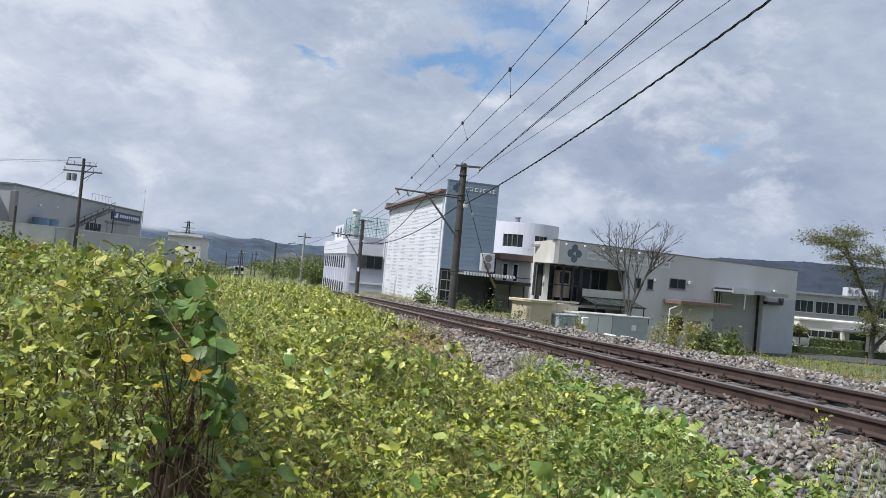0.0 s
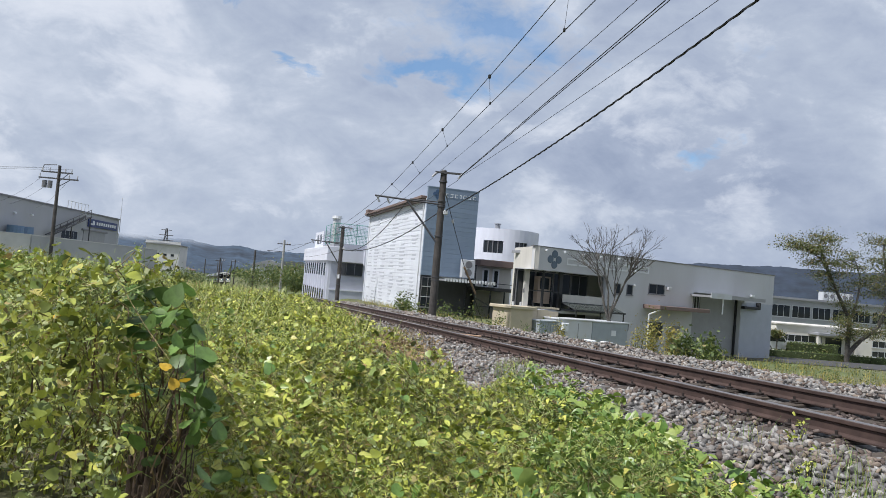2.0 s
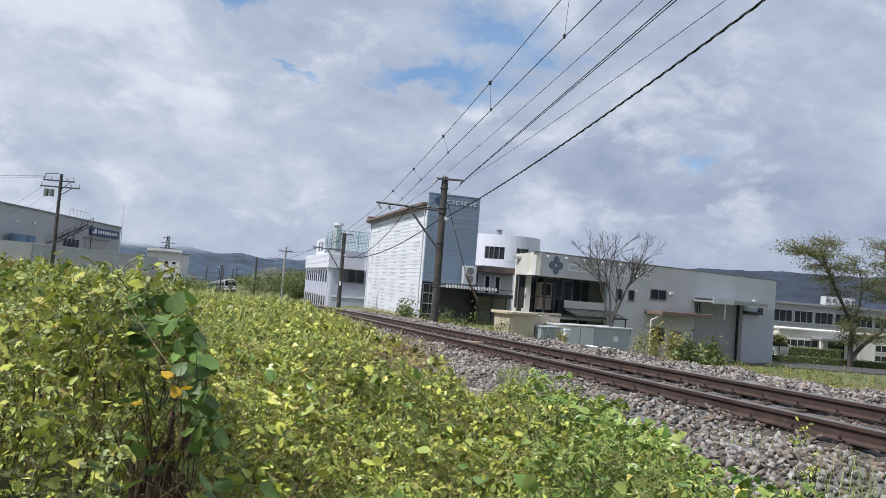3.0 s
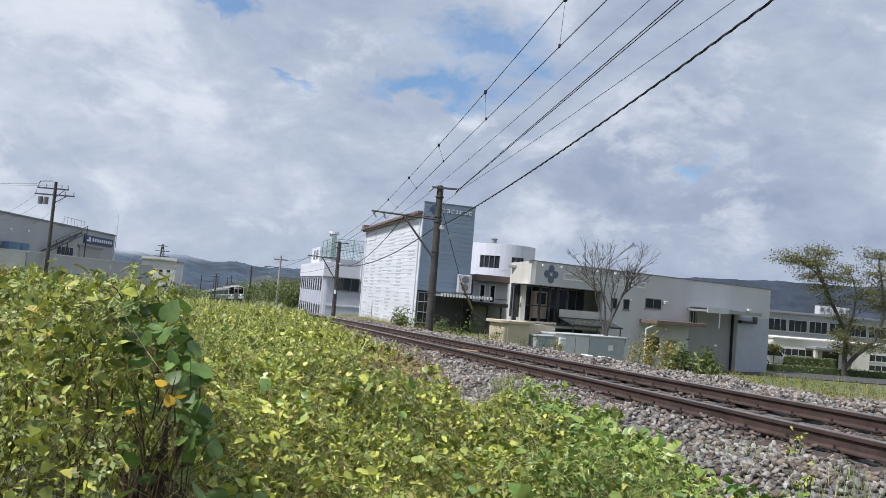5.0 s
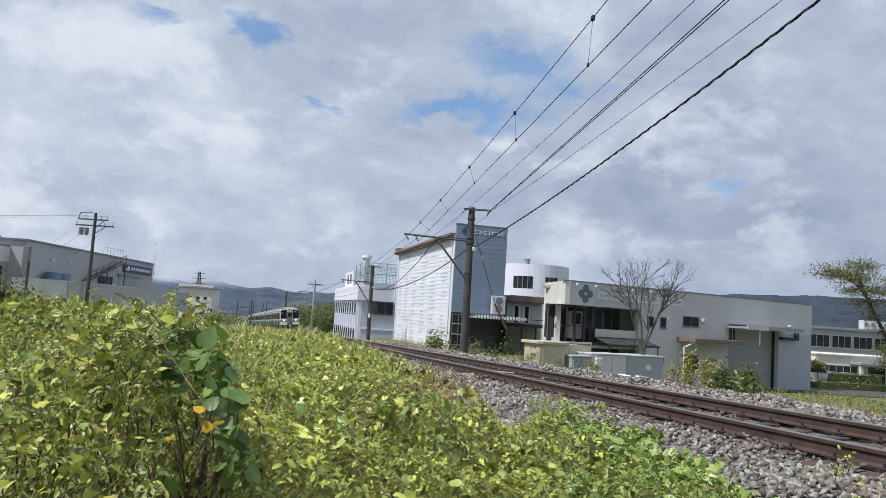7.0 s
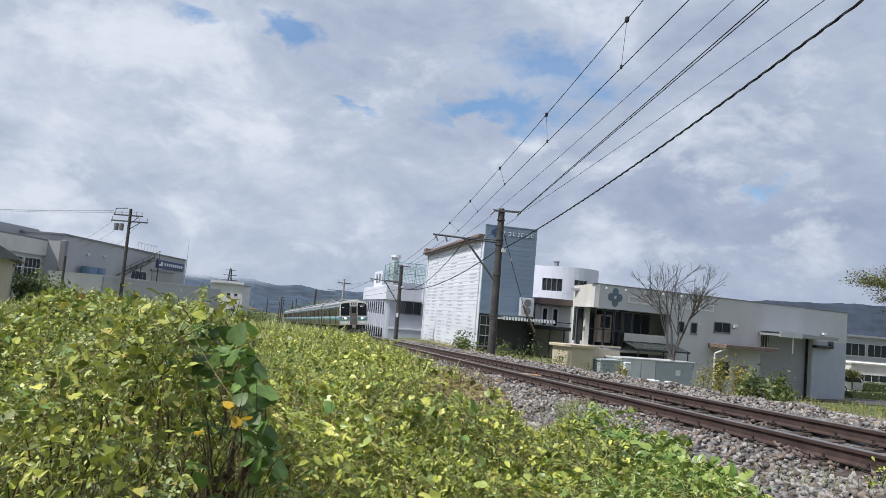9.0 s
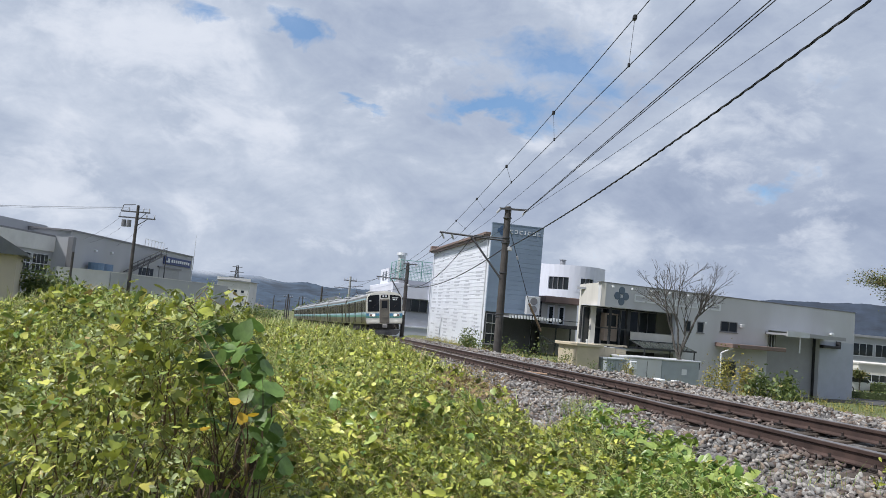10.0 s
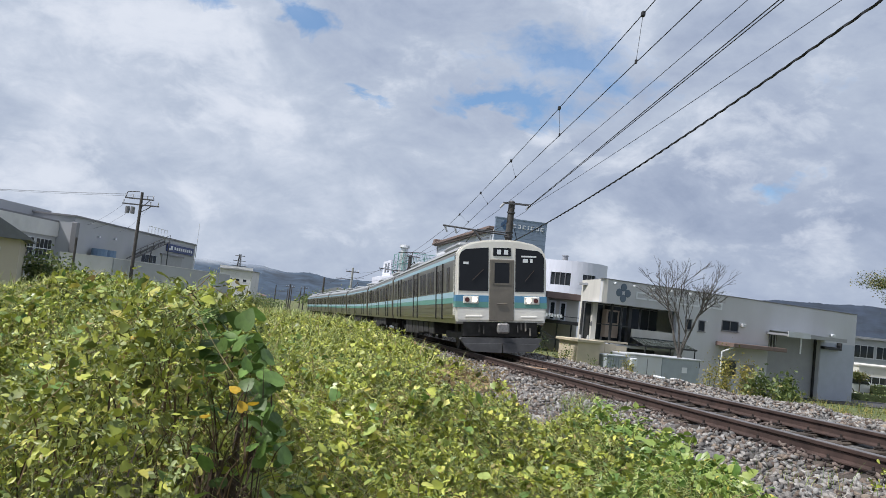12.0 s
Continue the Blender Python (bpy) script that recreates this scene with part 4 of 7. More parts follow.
    part("stump", bm, mat("dead_wood", (0.075, 0.052, 0.038), 0.95, vary=0.4, scale=18, bump=0.6, bump_scale=40, stretch=(1, 1, 0.3)), mound, "dark rotten stump under the vines")
    n = 210
    q = rng.normal(-0.312, 0.030, n)
    yy = rng.uniform(1.72, 1.98, n)
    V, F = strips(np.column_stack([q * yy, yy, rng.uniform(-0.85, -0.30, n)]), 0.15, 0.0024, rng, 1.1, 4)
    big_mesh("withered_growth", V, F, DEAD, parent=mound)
    shapes = []
    for i, (v, f) in enumerate((HEART, LOBED)):
        me = bpy.data.meshes.new("leaf")
        me.from_pydata(v.tolist(), [], f.tolist())
        me.materials.append(mat("big_leaf", (0.14, 0.235, 0.055), 0.5, vary=0.2, scale=3, obj=0.45, trans=0.3, bump=0.08, bump_scale=5))
        me.shade_smooth()
        shapes.append(me)
    yel = shapes[0].copy()
    yel.materials[0] = mat("yellow_leaf", (0.62, 0.40, 0.03), 0.5, vary=0.2, scale=3, obj=0.2, trans=0.3)

    def big_leaf(me, x, y, z, s, steep):
        share("leaf", me, mound, Matrix.Translation((x, y, z)) @ Euler((steep + rng.normal(0, 0.3), rng.normal(0, 0.4), rng.uniform(-1.2, 1.2) + (0 if rng.random() < 0.7 else 3.1))).to_matrix().to_4x4() @ Matrix.Scale(s, 4))

    # crown of the mound and the curtain hanging down its flank
    for i in range(46):
        q, y = rng.normal(-0.352, 0.028), rng.uniform(1.75, 2.2)
        big_leaf(shapes[i % 2], q * y, y, float(weed_top(q * y, max(y, 2.12))) + rng.uniform(-0.09, -0.01), rng.uniform(0.04, 0.075), 0.5)
    for i in range(64):
        f = rng.uniform(0, 1)
        q, y = -0.318 + 0.075 * f + rng.normal(0, 0.012), rng.uniform(1.72, 1.95)
        big_leaf(shapes[i % 2], q * y, y, -0.09 - 0.37 * f + rng.normal(0, 0.035), rng.uniform(0.025, 0.058), 0.85)
    for q, z in ((-0.318, -0.235), (-0.305, -0.27), (-0.352, -0.30), (-0.29, -0.26)):
        big_leaf(yel, q * 1.68, 1.68, z, 0.027, 0.9)
    # broad leaves lying open near the eye
    p = plant_points(1500, 1.3, 3.2, 0.4, 0.02, rng)
    p = p[(p[:, 0] > -1.1) & (p[:, 0] < 1.6) & (p[:, 1] > 1.6)][:75]
    for i, q in enumerate(p):
        big_leaf(yel if i % 37 == 5 else shapes[i % 2], q[0], q[1], q[2] + 0.01, rng.uniform(0.035, 0.07), 0.4)
    # shoots that arch up out of the mound, with buds towards the tip
    for q, y, dx, dy, h, ln in ((-0.325, 1.9, 0.16, 0.05, 0.10, 7), (-0.40, 1.8, 0.10, 0.1, 0.07, 6), (-0.45, 1.9, 0.13, 0.0, 0.09, 6), (-0.50, 1.7, 0.09, 0.1, 0.08, 6), (-0.36, 2.0, -0.03, 0.1, 0.12, 6), (-0.30, 2.1, 0.05, 0.0, 0.13, 6)):
        bm, buds = bmesh.new(), []
        prev = a = Vector((q * y, y, float(weed_top(q * y, y)) - 0.03))
        for k in range(1, ln + 1):
            t = k / ln
            c = a + Vector((dx * t, dy * t, h * (1.5 * t - 0.5 * t * t)))
            tube(bm, prev, c, 0.0030 * (1.15 - t), 0.0030 * (1.1 - t), 5, False)
            prev = c
            if t > 0.5:
                buds += [tuple(c + Vector(rng.normal(0, 0.006, 3))) for _ in range(9)]
        shoot = part("shoot", bm, STALKS, mound, "pale arching vine shoot")
        V, F = scatter([OVAL, CHIP], np.array(buds), rng.uniform(0.006, 0.014, len(buds)), 81, 1.2)
        tagged(big_mesh("blossom", V, F, PALE_BUD, parent=shoot), kind="stuff")


make_weeds()


# ---- buildings ----
CONC = mat("grey_render", (0.57, 0.58, 0.60), 0.9, vary=0.06, scale=1.2, bump=0.1, bump_scale=30, stain=(0.34, 0.34, 0.34), stain_scale=0.3, stain_amount=0.35, stretch=(1, 1, 0.35))
CREAMWALL = mat("cream_render", (0.62, 0.60, 0.55), 0.9, vary=0.05, scale=1.5, stain=(0.48, 0.46, 0.42), stain_scale=0.5, stain_amount=0.35, stretch=(1, 1, 0.4))
BEIGE = mat("beige_panel", (0.52, 0.45, 0.33), 0.8, vary=0.06, scale=2, stain=(0.40, 0.35, 0.27), stain_scale=0.7)
WHITE = mat("white_cladding", (0.70, 0.73, 0.78), 0.5, vary=0.03, scale=1.5, stain=(0.62, 0.64, 0.70), stain_scale=0.5, stain_amount=0.35, obj=0.05)
WHITEWALL = mat("white_wall", (0.68, 0.70, 0.78), 0.8, vary=0.03, scale=1.2, stain=(0.62, 0.63, 0.69), stain_scale=0.5, stain_amount=0.3, stretch=(1, 1, 0.4))
# darker copy of the white wall, the office front's shade put into its colour
LILAC_SHADE = mat("shaded_white_wall", (0.50, 0.52, 0.62), 0.8, vary=0.04, scale=1.2, stain=(0.42, 0.43, 0.52), stain_scale=0.5)
BLUEGREY = mat("blue_grey_cladding", (0.21, 0.275, 0.36), 0.45, vary=0.05, scale=1.2, stain=(0.17, 0.22, 0.29), stain_scale=0.5, obj=0.05)
BROWN = mat("brown_fascia", (0.19, 0.135, 0.115), 0.6, vary=0.1, scale=2)
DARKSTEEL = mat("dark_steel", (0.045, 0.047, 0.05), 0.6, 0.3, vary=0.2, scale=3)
WIN = glass_mat("window_glass", (0.025, 0.03, 0.035), 0.05)
FRAME = mat("window_frame_grey", (0.22, 0.22, 0.23), 0.5, 0.4, vary=0.06)
PALE = mat("pale_metal", (0.62, 0.64, 0.66), 0.5, 0.3, vary=0.06, scale=2, stain=(0.45, 0.44, 0.42), stain_scale=1.0)
BOXGREY = mat("cabinet_grey", (0.36, 0.40, 0.43), 0.6, 0.1, vary=0.06, scale=2, stain=(0.28, 0.30, 0.32), stain_scale=0.9)
PANELBROWN = mat("brown_panel", (0.30, 0.24, 0.19), 0.7, vary=0.08, scale=2)
ROOFGREY = mat("roof_grey", (0.30, 0.31, 0.33), 0.6, 0.2, vary=0.06, scale=1.5)
SHUTTER = mat("shutter_grey", (0.34, 0.345, 0.355), 0.6, 0.2, vary=0.06, scale=2)
DARKSHUT = mat("dark_shutter", (0.075, 0.078, 0.085), 0.6, 0.2, vary=0.08, scale=2)
NETGREEN = mat("green_net", (0.10, 0.30, 0.26), 0.8, vary=0.15, scale=3, trans=0.3)
SIGNWHITE = mat("sign_white", (0.72, 0.74, 0.76), 0.5, vary=0.02)
SIGNBLUE = mat("sign_blue", (0.03, 0.05, 0.16), 0.5, vary=0.03)


def window(parent, x0, x1, z0, z1, bars=1, face=0.0, frame_mat=None, name="window", depth=0.10):
    """A window in a front wall (facing -y at y = face): recessed pane, frame, mullions, sill."""
    fm = frame_mat or FRAME
    w = part(name, boxes(((x0, face - 0.03, z0), (x0 + 0.05, face + depth, z1)), ((x1 - 0.05, face - 0.03, z0), (x1, face + depth, z1)),
                         ((x0 + 0.05, face - 0.03, z1 - 0.05), (x1 - 0.05, face + depth, z1)), ((x0 + 0.05, face - 0.03, z0), (x1 - 0.05, face + depth, z0 + 0.05))), fm, parent)
    step = (x1 - x0) / (bars + 1)
    for i in range(bars + 1):
        part("pane", boxes(((x0 + i * step + 0.04, face - 0.006, z0 + 0.05), (x0 + (i + 1) * step - 0.01, face + 0.02, z1 - 0.05))), WIN, w)
    for i in range(1, bars + 1):
        part("mullion", boxes(((x0 + i * step - 0.025, face - 0.02, z0 + 0.05), (x0 + i * step + 0.025, face + 0.02, z1 - 0.05))), fm, w)
    part("sill", boxes(((x0 - 0.05, face - 0.08, z0 - 0.05), (x1 + 0.05, face + 0.02, z0 - 0.002))), fm, w)
    return w


def turned(ob, deg, x=0.0, y=0.0):
    """Turns a part of a wall to another face of the building."""
    ob.matrix_basis = Matrix.Translation((x, y, 0)) @ Matrix.Rotation(radians(deg), 4, "Z")
    return ob


def stroke_row(parent, x, z, h, widths, y, mt, thick=0.06, slant=0.0):
    """A row of plain stroke shapes, standing in for a name on a wall."""
    for i, w in enumerate(widths):
        bm = boxes(((x, y - 0.03, z + h - thick), (x + w, y, z + h)), ((x, y - 0.03, z), (x + w, y, z + thick)))
        if i % 2 == 0:
            box(bm, (x, y - 0.03, z + thick), (x + thick, y, z + h - thick))
        else:
            box(bm, (x + w - thick, y - 0.03, z + thick), (x + w, y, z + h - thick))
        part("sign_shape", bm, mt, parent)
        x += w + 0.16


def make_tower():
    b = empty("tower_building", pose(0, 56, 0, 0, 0, 15), "tall narrow storehouse with white slatted side and blue-grey end wall", "building")
    part("core", boxes(((0.12, 0.42, -3.6), (3.80, 22.0, 6.05))), WHITEWALL, b)
    # white boards up the long side, lapped, each row broken into lengths
    rnd = random.Random(8)
    z, rows = -2.6, 0
    meshes = {}
    while z < 5.9:
        h = 0.30
        y = 0.55
        while y < 21.7:
            l = min(rnd.choice((3.5, 5.3, 7.1)), 21.75 - y)
            key = round(l, 2)
            if key not in meshes:
                bm = bmesh.new()
                prism(bm, [(0.0, 0.0), (-0.045, 0.0), (-0.030, h - 0.008), (0.0, h - 0.008)], 0.0, l - 0.015)
                o = part("siding_board", bm, WHITE, b)
                meshes[key] = o.data
                o.matrix_basis = Matrix.Translation((0.12, y, z))
            else:
                share("siding_board", meshes[key], b, Matrix.Translation((0.12, y, z)))
            y += l
        z += h
        rows += 1
    # slits between the boards: grey strips with recess shade in their colour, uneven length
    slit = mat("slit_shade_grey", (0.50, 0.52, 0.57), 0.7, vary=0.1, scale=2)
    sm = None
    for col in (3.2, 7.0, 10.5, 14.2, 17.6, 20.3):
        z = -2.45
        while z < 5.6:
            if rnd.random() < (0.75 if z < 3.6 else 0.35):
                l = rnd.uniform(0.8, 2.2)
                bm = boxes(((-0.050, 0, 0), (-0.02, 1.0, 0.13)))
                if sm is None:
                    o = part("slit", bm, slit, b)
                    sm = o.data
                else:
                    bm.free()
                    o = share("slit", sm, b, Matrix())
                o.matrix_basis = Matrix.Translation((0.12, col - l / 2 + rnd.uniform(-0.3, 0.3), z + 0.02)) @ Matrix.Diagonal((1, l, 1, 1))
            z += 0.30
    part("corner_trim", boxes(((-0.02, 0.22, -2.7), (0.14, 0.54, 6.0))), WHITE, b)
    part("corner_trim", boxes(((-0.0, 21.75, -2.7), (0.14, 22.05, 6.0))), WHITE, b)
    part("downpipe", tubes(((-0.06, 0.75, -2.6), (-0.06, 0.75, 5.95), 0.05), n=8), PALE, b)
    # brown eaves gutter along the long side
    bm = bmesh.new()
    box(bm, (-0.42, 0.4, 5.98), (0.30, 22.6, 6.20), 0.03)
    box(bm, (-0.30, 0.5, 5.86), (0.10, 22.3, 5.98), 0.02)
    part("eave_board", bm, BROWN, b, "brown metal eave board")
    part("roof", boxes(((0.3, 0.4, 6.03), (3.9, 22.3, 6.16))), ROOFGREY, b)
    part("roof_hood", boxes(((-0.35, 21.6, 6.20), (0.6, 22.5, 6.55)), bevel=0.03), BROWN, b)
    # end wall of narrow blue-grey panels
    part("end_wall", boxes(((-0.02, 0.02, 0.35), (3.92, 0.25, 6.84))), BLUEGREY, b)
    n = 19
    first = None
    for i in range(n):
        z = 0.36 + i * 6.5 / n
        if first is None:
            first = part("end_panel", boxes(((-0.03, -0.012, 0), (3.93, 0.02, 6.5 / n - 0.012)), bevel=0.004), BLUEGREY, b)
            first.matrix_basis = Matrix.Translation((0, 0, z))
        else:
            share("end_panel", first.data, b, Matrix.Translation((0, 0, z)))
    part("parapet_cap", boxes(((-0.05, -0.03, 6.84), (3.95, 0.30, 6.90))), BLUEGREY, b)
    stroke_row(b, 1.35, 6.22, 0.26, (0.2, 0.2, 0.22, 0.1, 0.24, 0.2, 0.2), -0.015, SIGNWHITE, 0.045)
    mark = mat("mark_blue", (0.05, 0.10, 0.19), 0.5, vary=0.03)
    bm = bmesh.new()
    for a in range(4):
        c, s = math.cos(a * math.pi / 2) * 0.19, math.sin(a * math.pi / 2) * 0.19
        tube(bm, (0.72 + c, -0.025, 6.36 + s), (0.72 + c, -0.012, 6.36 + s), 0.17, 0.17, 12)
    part("round_mark", bm, mark, b)
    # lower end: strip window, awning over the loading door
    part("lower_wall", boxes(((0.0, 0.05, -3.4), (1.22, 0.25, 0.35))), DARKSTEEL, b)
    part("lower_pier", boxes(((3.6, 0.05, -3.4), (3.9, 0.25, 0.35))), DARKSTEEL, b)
    w = window(b, 0.06, 1.05, -2.0, 0.22, 1, 0.04)
    for z in (-1.25, -0.5):
        part("transom", boxes(((0.1, 0.0, z), (1.0, 0.05, z + 0.05))), PALE, w)
    part("loading_door", boxes(((1.22, 0.30, -3.3), (3.6, 0.36, 0.1))), DARKSHUT, b)
    for i in range(14):
        part("door_slat", boxes(((1.24, 0.27, -2.6 + i * 0.19), (3.58, 0.31, -2.6 + i * 0.19 + 0.165))), DARKSHUT, b)
    aw = part("awning", boxes(((1.15, -2.1, 0.05), (5.1, 0.0, 0.17))), ROOFGREY, b)
    for i in range(18):
        x = 1.18 + i * 0.217
        part("scallop", boxes(((x, -2.16, 0.02), (x + 0.12, -2.09, 0.26)), bevel=0.01), SIGNWHITE, aw)
    ac = part("air_conditioner", boxes(((2.75, -1.0, 0.40), (3.75, -0.55, 1.72)), bevel=0.03), PALE, b)
    for z in (0.78, 1.36):
        part("fan_grille", tube(bmesh.new(), (3.25, -1.03, z), (3.25, -0.98, z), 0.27, 0.27, 16), FRAME, ac)
    part("bracket", tubes(((2.8, -0.9, 0.2), (2.8, -0.9, 0.42), 0.03), ((3.7, -0.9, 0.2), (3.7, -0.9, 0.42), 0.03), n=6), FRAME, ac)


def make_office():
    b = empty("white_office", pose(-10.2, 82, 0, 0, 0, 15), "white three-storey office block with a deep band under its roof", "building")
    part("wall_side", boxes(((0.30, 0.35, -5.0), (0.6, 21.5, 1.25))), WHITEWALL, b)
    part("wall_front", boxes(((0.6, 0.35, -5.0), (9.0, 0.65, 1.25))), LILAC_SHADE, b)
    part("wall_back", boxes(((0.6, 21.2, -5.0), (9.0, 21.5, 1.25))), WHITEWALL, b)
    part("roof_band", boxes(((0, 0, 1.15), (9.0, 22.0, 2.75)), bevel=0.03), WHITEWALL, b)
    part("band_side", boxes(((4.0, -0.25, 0.95), (5.2, 0.0, 3.0))), WHITEWALL, b)
    # side wall: tall piers with paired narrow windows between them
    for i in range(11):
        y = 0.5 + i * 2.0
        part("pier", boxes(((0.05, y, -4.9), (0.30, y + 0.28, 1.15))), WHITEWALL, b)
        if i < 10:
            for z0, z1 in ((-0.45, 0.95), (-3.75, -1.95)):
                w = part("window", boxes(((0.08, y + 0.65, z0), (0.33, y + 1.65, z1))), FRAME, b)
                part("pane", boxes(((0.06, y + 0.70, z0 + 0.05), (0.085, y + 1.60, z1 - 0.05))), WIN, w)
    w = window(b, 1.35, 4.05, -0.25, 1.12, 2, 0.33)
    part("string_course", boxes(((0.6, 0.28, -1.95), (9.0, 0.36, -1.80))), WHITEWALL, b)
    # on the roof: stair house, cooling tower, green netted cage
    st = part("stair_house", boxes(((0.7, 9.5, 2.75), (3.2, 17.0, 4.75))), WHITEWALL, b)
    for y in (11.0, 13.6):
        part("window", boxes(((0.66, y, 3.3), (0.71, y + 1.3, 4.4))), WIN, st)
    deck = part("roof_deck", boxes(((0.7, 0.4, 2.75), (9.0, 9.0, 3.05))), ROOFGREY, b)
    bm = bmesh.new()
    for x, y in ((0.8, 1.0), (0.8, 4.6), (0.8, 8.2), (3.2, 1.0), (5.6, 1.0), (8.0, 1.0)):
        tube(bm, (x, y, 3.0), (x, y, 5.35), 0.05, 0.05, 6)
    for z in (4.1, 5.3):
        tube(bm, (0.8, 1.0, z), (8.0, 1.0, z), 0.035, 0.035, 6)
        tube(bm, (0.8, 1.0, z), (0.8, 8.2, z), 0.035, 0.035, 6)
    cage = part("cage_frame", bm, mat("cage_green", (0.16, 0.36, 0.32), 0.6, vary=0.1), b)
    bm = bmesh.new()
    for i in range(46):
        x = 0.9 + i * 0.155
        sag = 0.55 * math.sin((x - 0.9) / 7.1 * math.pi * 3) ** 2
        tube(bm, (x, 0.96, 3.05), (x, 0.96, 5.3 - sag), 0.014, 0.014, 4)
    for i in range(12):
        z = 3.15 + i * 0.16
        tube(bm, (0.85, 0.96, z), (8.0, 0.96, z), 0.012, 0.012, 4)
        tube(bm, (0.78, 1.0, z), (0.78, 8.2, z), 0.012, 0.012, 4)
    part("net", bm, NETGREEN, cage, "green safety net")
    ct = part("cooling_tower", tube(bmesh.new(), (1.35, 4.2, 3.05), (1.35, 4.2, 6.0), 0.45, 0.42, 14), PALE, b)
    part("tower_cap", tube(bmesh.new(), (1.35, 4.2, 6.0), (1.35, 4.2, 6.3), 0.62, 0.55, 14), PALE, ct)
    # shade along the parapet, put in as a darker box
    part("parapet_shade", boxes(((1.6, -0.03, 2.6), (4.6, 0.5, 3.1))), LILAC_SHADE, b)


def make_drum():
    b = empty("round_office", pose(8.2, 77.5, 0), "white office with a curved upper storey and ribbon windows", "building")
    n, r = 40, 3.35

    def ring(z0, z1, rr, a0=0, a1=360, th=0.2):
        bm = bmesh.new()
        k = max(3, int((a1 - a0) / 9))
        vs = []
        for i in range(k + 1):
            a = radians(a0 + (a1 - a0) * i / k)
            c, s = math.cos(a), math.sin(a)
            vs.append([bm.verts.new((c * q, s * q, z)) for q, z in ((rr, z0), (rr, z1), (rr - th, z1), (rr - th, z0))])
        for i in range(k):
            p, q = vs[i], vs[i + 1]
            for j in range(4):
                bm.faces.new((p[j], q[j], q[(j + 1) % 4], p[(j + 1) % 4]))
        if a1 - a0 < 360:
            bm.faces.new(vs[0][::-1])
            bm.faces.new(vs[-1])
        bmesh.ops.recalc_face_normals(bm, faces=bm.faces)
        return bm
    part("upper_wall", ring(4.4, 5.6, r), WHITEWALL, b)
    part("roof", tube(bmesh.new(), (0, 0, 5.4), (0, 0, 5.5), r - 0.1, r - 0.1, 40), ROOFGREY, b)
    part("lower_wall", ring(-5.0, 3.2, r), WHITEWALL, b)
    part("glass_ring", ring(3.15, 4.45, r - 0.12, th=0.05), WIN, b)
    for a0, a1 in ((150, 225), (261, 281), (305, 400)):
        part("pier", ring(3.05, 4.6, r + 0.01, a0, a1), WHITEWALL, b)
    for a in (234, 243, 252, 289, 297):
        part("mullion", ring(3.1, 4.55, r - 0.02, a - 0.7, a + 0.7, 0.12), FRAME, b)
    part("wing", boxes(((-3.4, -1.2, -5.0), (-1.2, 3.2, 5.7)), bevel=0.02), WHITEWALL, b)
    part("chimney", tube(bmesh.new(), (-0.9, 0, 5.5), (-0.9, 0, 6.25), 0.28, 0.28, 12), ROOFGREY, b)
    part("chimney_cap", tube(bmesh.new(), (-0.9, 0, 6.25), (-0.9, 0, 6.32), 0.36, 0.36, 12), ROOFGREY, b)
    # lower wing between the storehouse and the works
    w = empty("link_building", pose(4.75, 57.4, 0, 0, 0, 15), "low link building with brown eaves and a dark steel deck", "building")
    part("wall", boxes(((0.0, 2.0, -3.6), (2.9, 5.0, 1.5))), CREAMWALL, w)
    part("eave_board", boxes(((0.0, 1.2, 1.45), (3.0, 5.2, 1.95)), bevel=0.03), BROWN, w)
    for x in (0.5, 1.35):
        d = part("shutter_door", boxes(((x, 1.93, -0.25), (x + 0.55, 2.0, 1.3))), SIGNWHITE, w)
        part("pane", boxes(((x + 0.12, 1.91, -0.1), (x + 0.42, 1.94, 1.15))), WIN, d)
    window(w, -0.95, -0.1, -0.3, 1.35, 1, 1.95)
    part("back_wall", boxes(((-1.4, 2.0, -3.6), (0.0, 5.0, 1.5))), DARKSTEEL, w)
    deck = part("deck", boxes(((-1.2, -1.2, -0.42), (2.5, 2.0, -0.16)), bevel=0.02), DARKSTEEL, w)
    for x in (-1.0, 0.2, 1.3, 2.3):
        part("post", tubes(((x, -1.0, -3.4), (x, -1.0, -0.42), 0.06), n=8), DARKSTEEL, deck)
    part("brace", tubes(((-1.0, -1.0, -1.0), (1.3, -1.0, -2.0), 0.05), ((-1.0, -1.0, -1.6), (2.3, -1.0, -1.6), 0.04), n=6), FRAME, deck)
    part("rail", tubes(((-1.2, -1.15, 0.15), (2.5, -1.15, 0.15), 0.03), ((-1.2, -1.15, -0.1), (-1.2, -1.15, 0.15), 0.03), ((2.5, -1.15, -0.1), (2.5, -1.15, 0.15), 0.03), n=6), DARKSTEEL, deck)
    part("white_pipe", tubes(((2.62, -0.8, -3.3), (2.62, -0.8, -0.6), 0.07), ((2.62, -0.8, -0.6), (2.2, -0.8, -0.5), 0.07), n=8), SIGNWHITE, w)


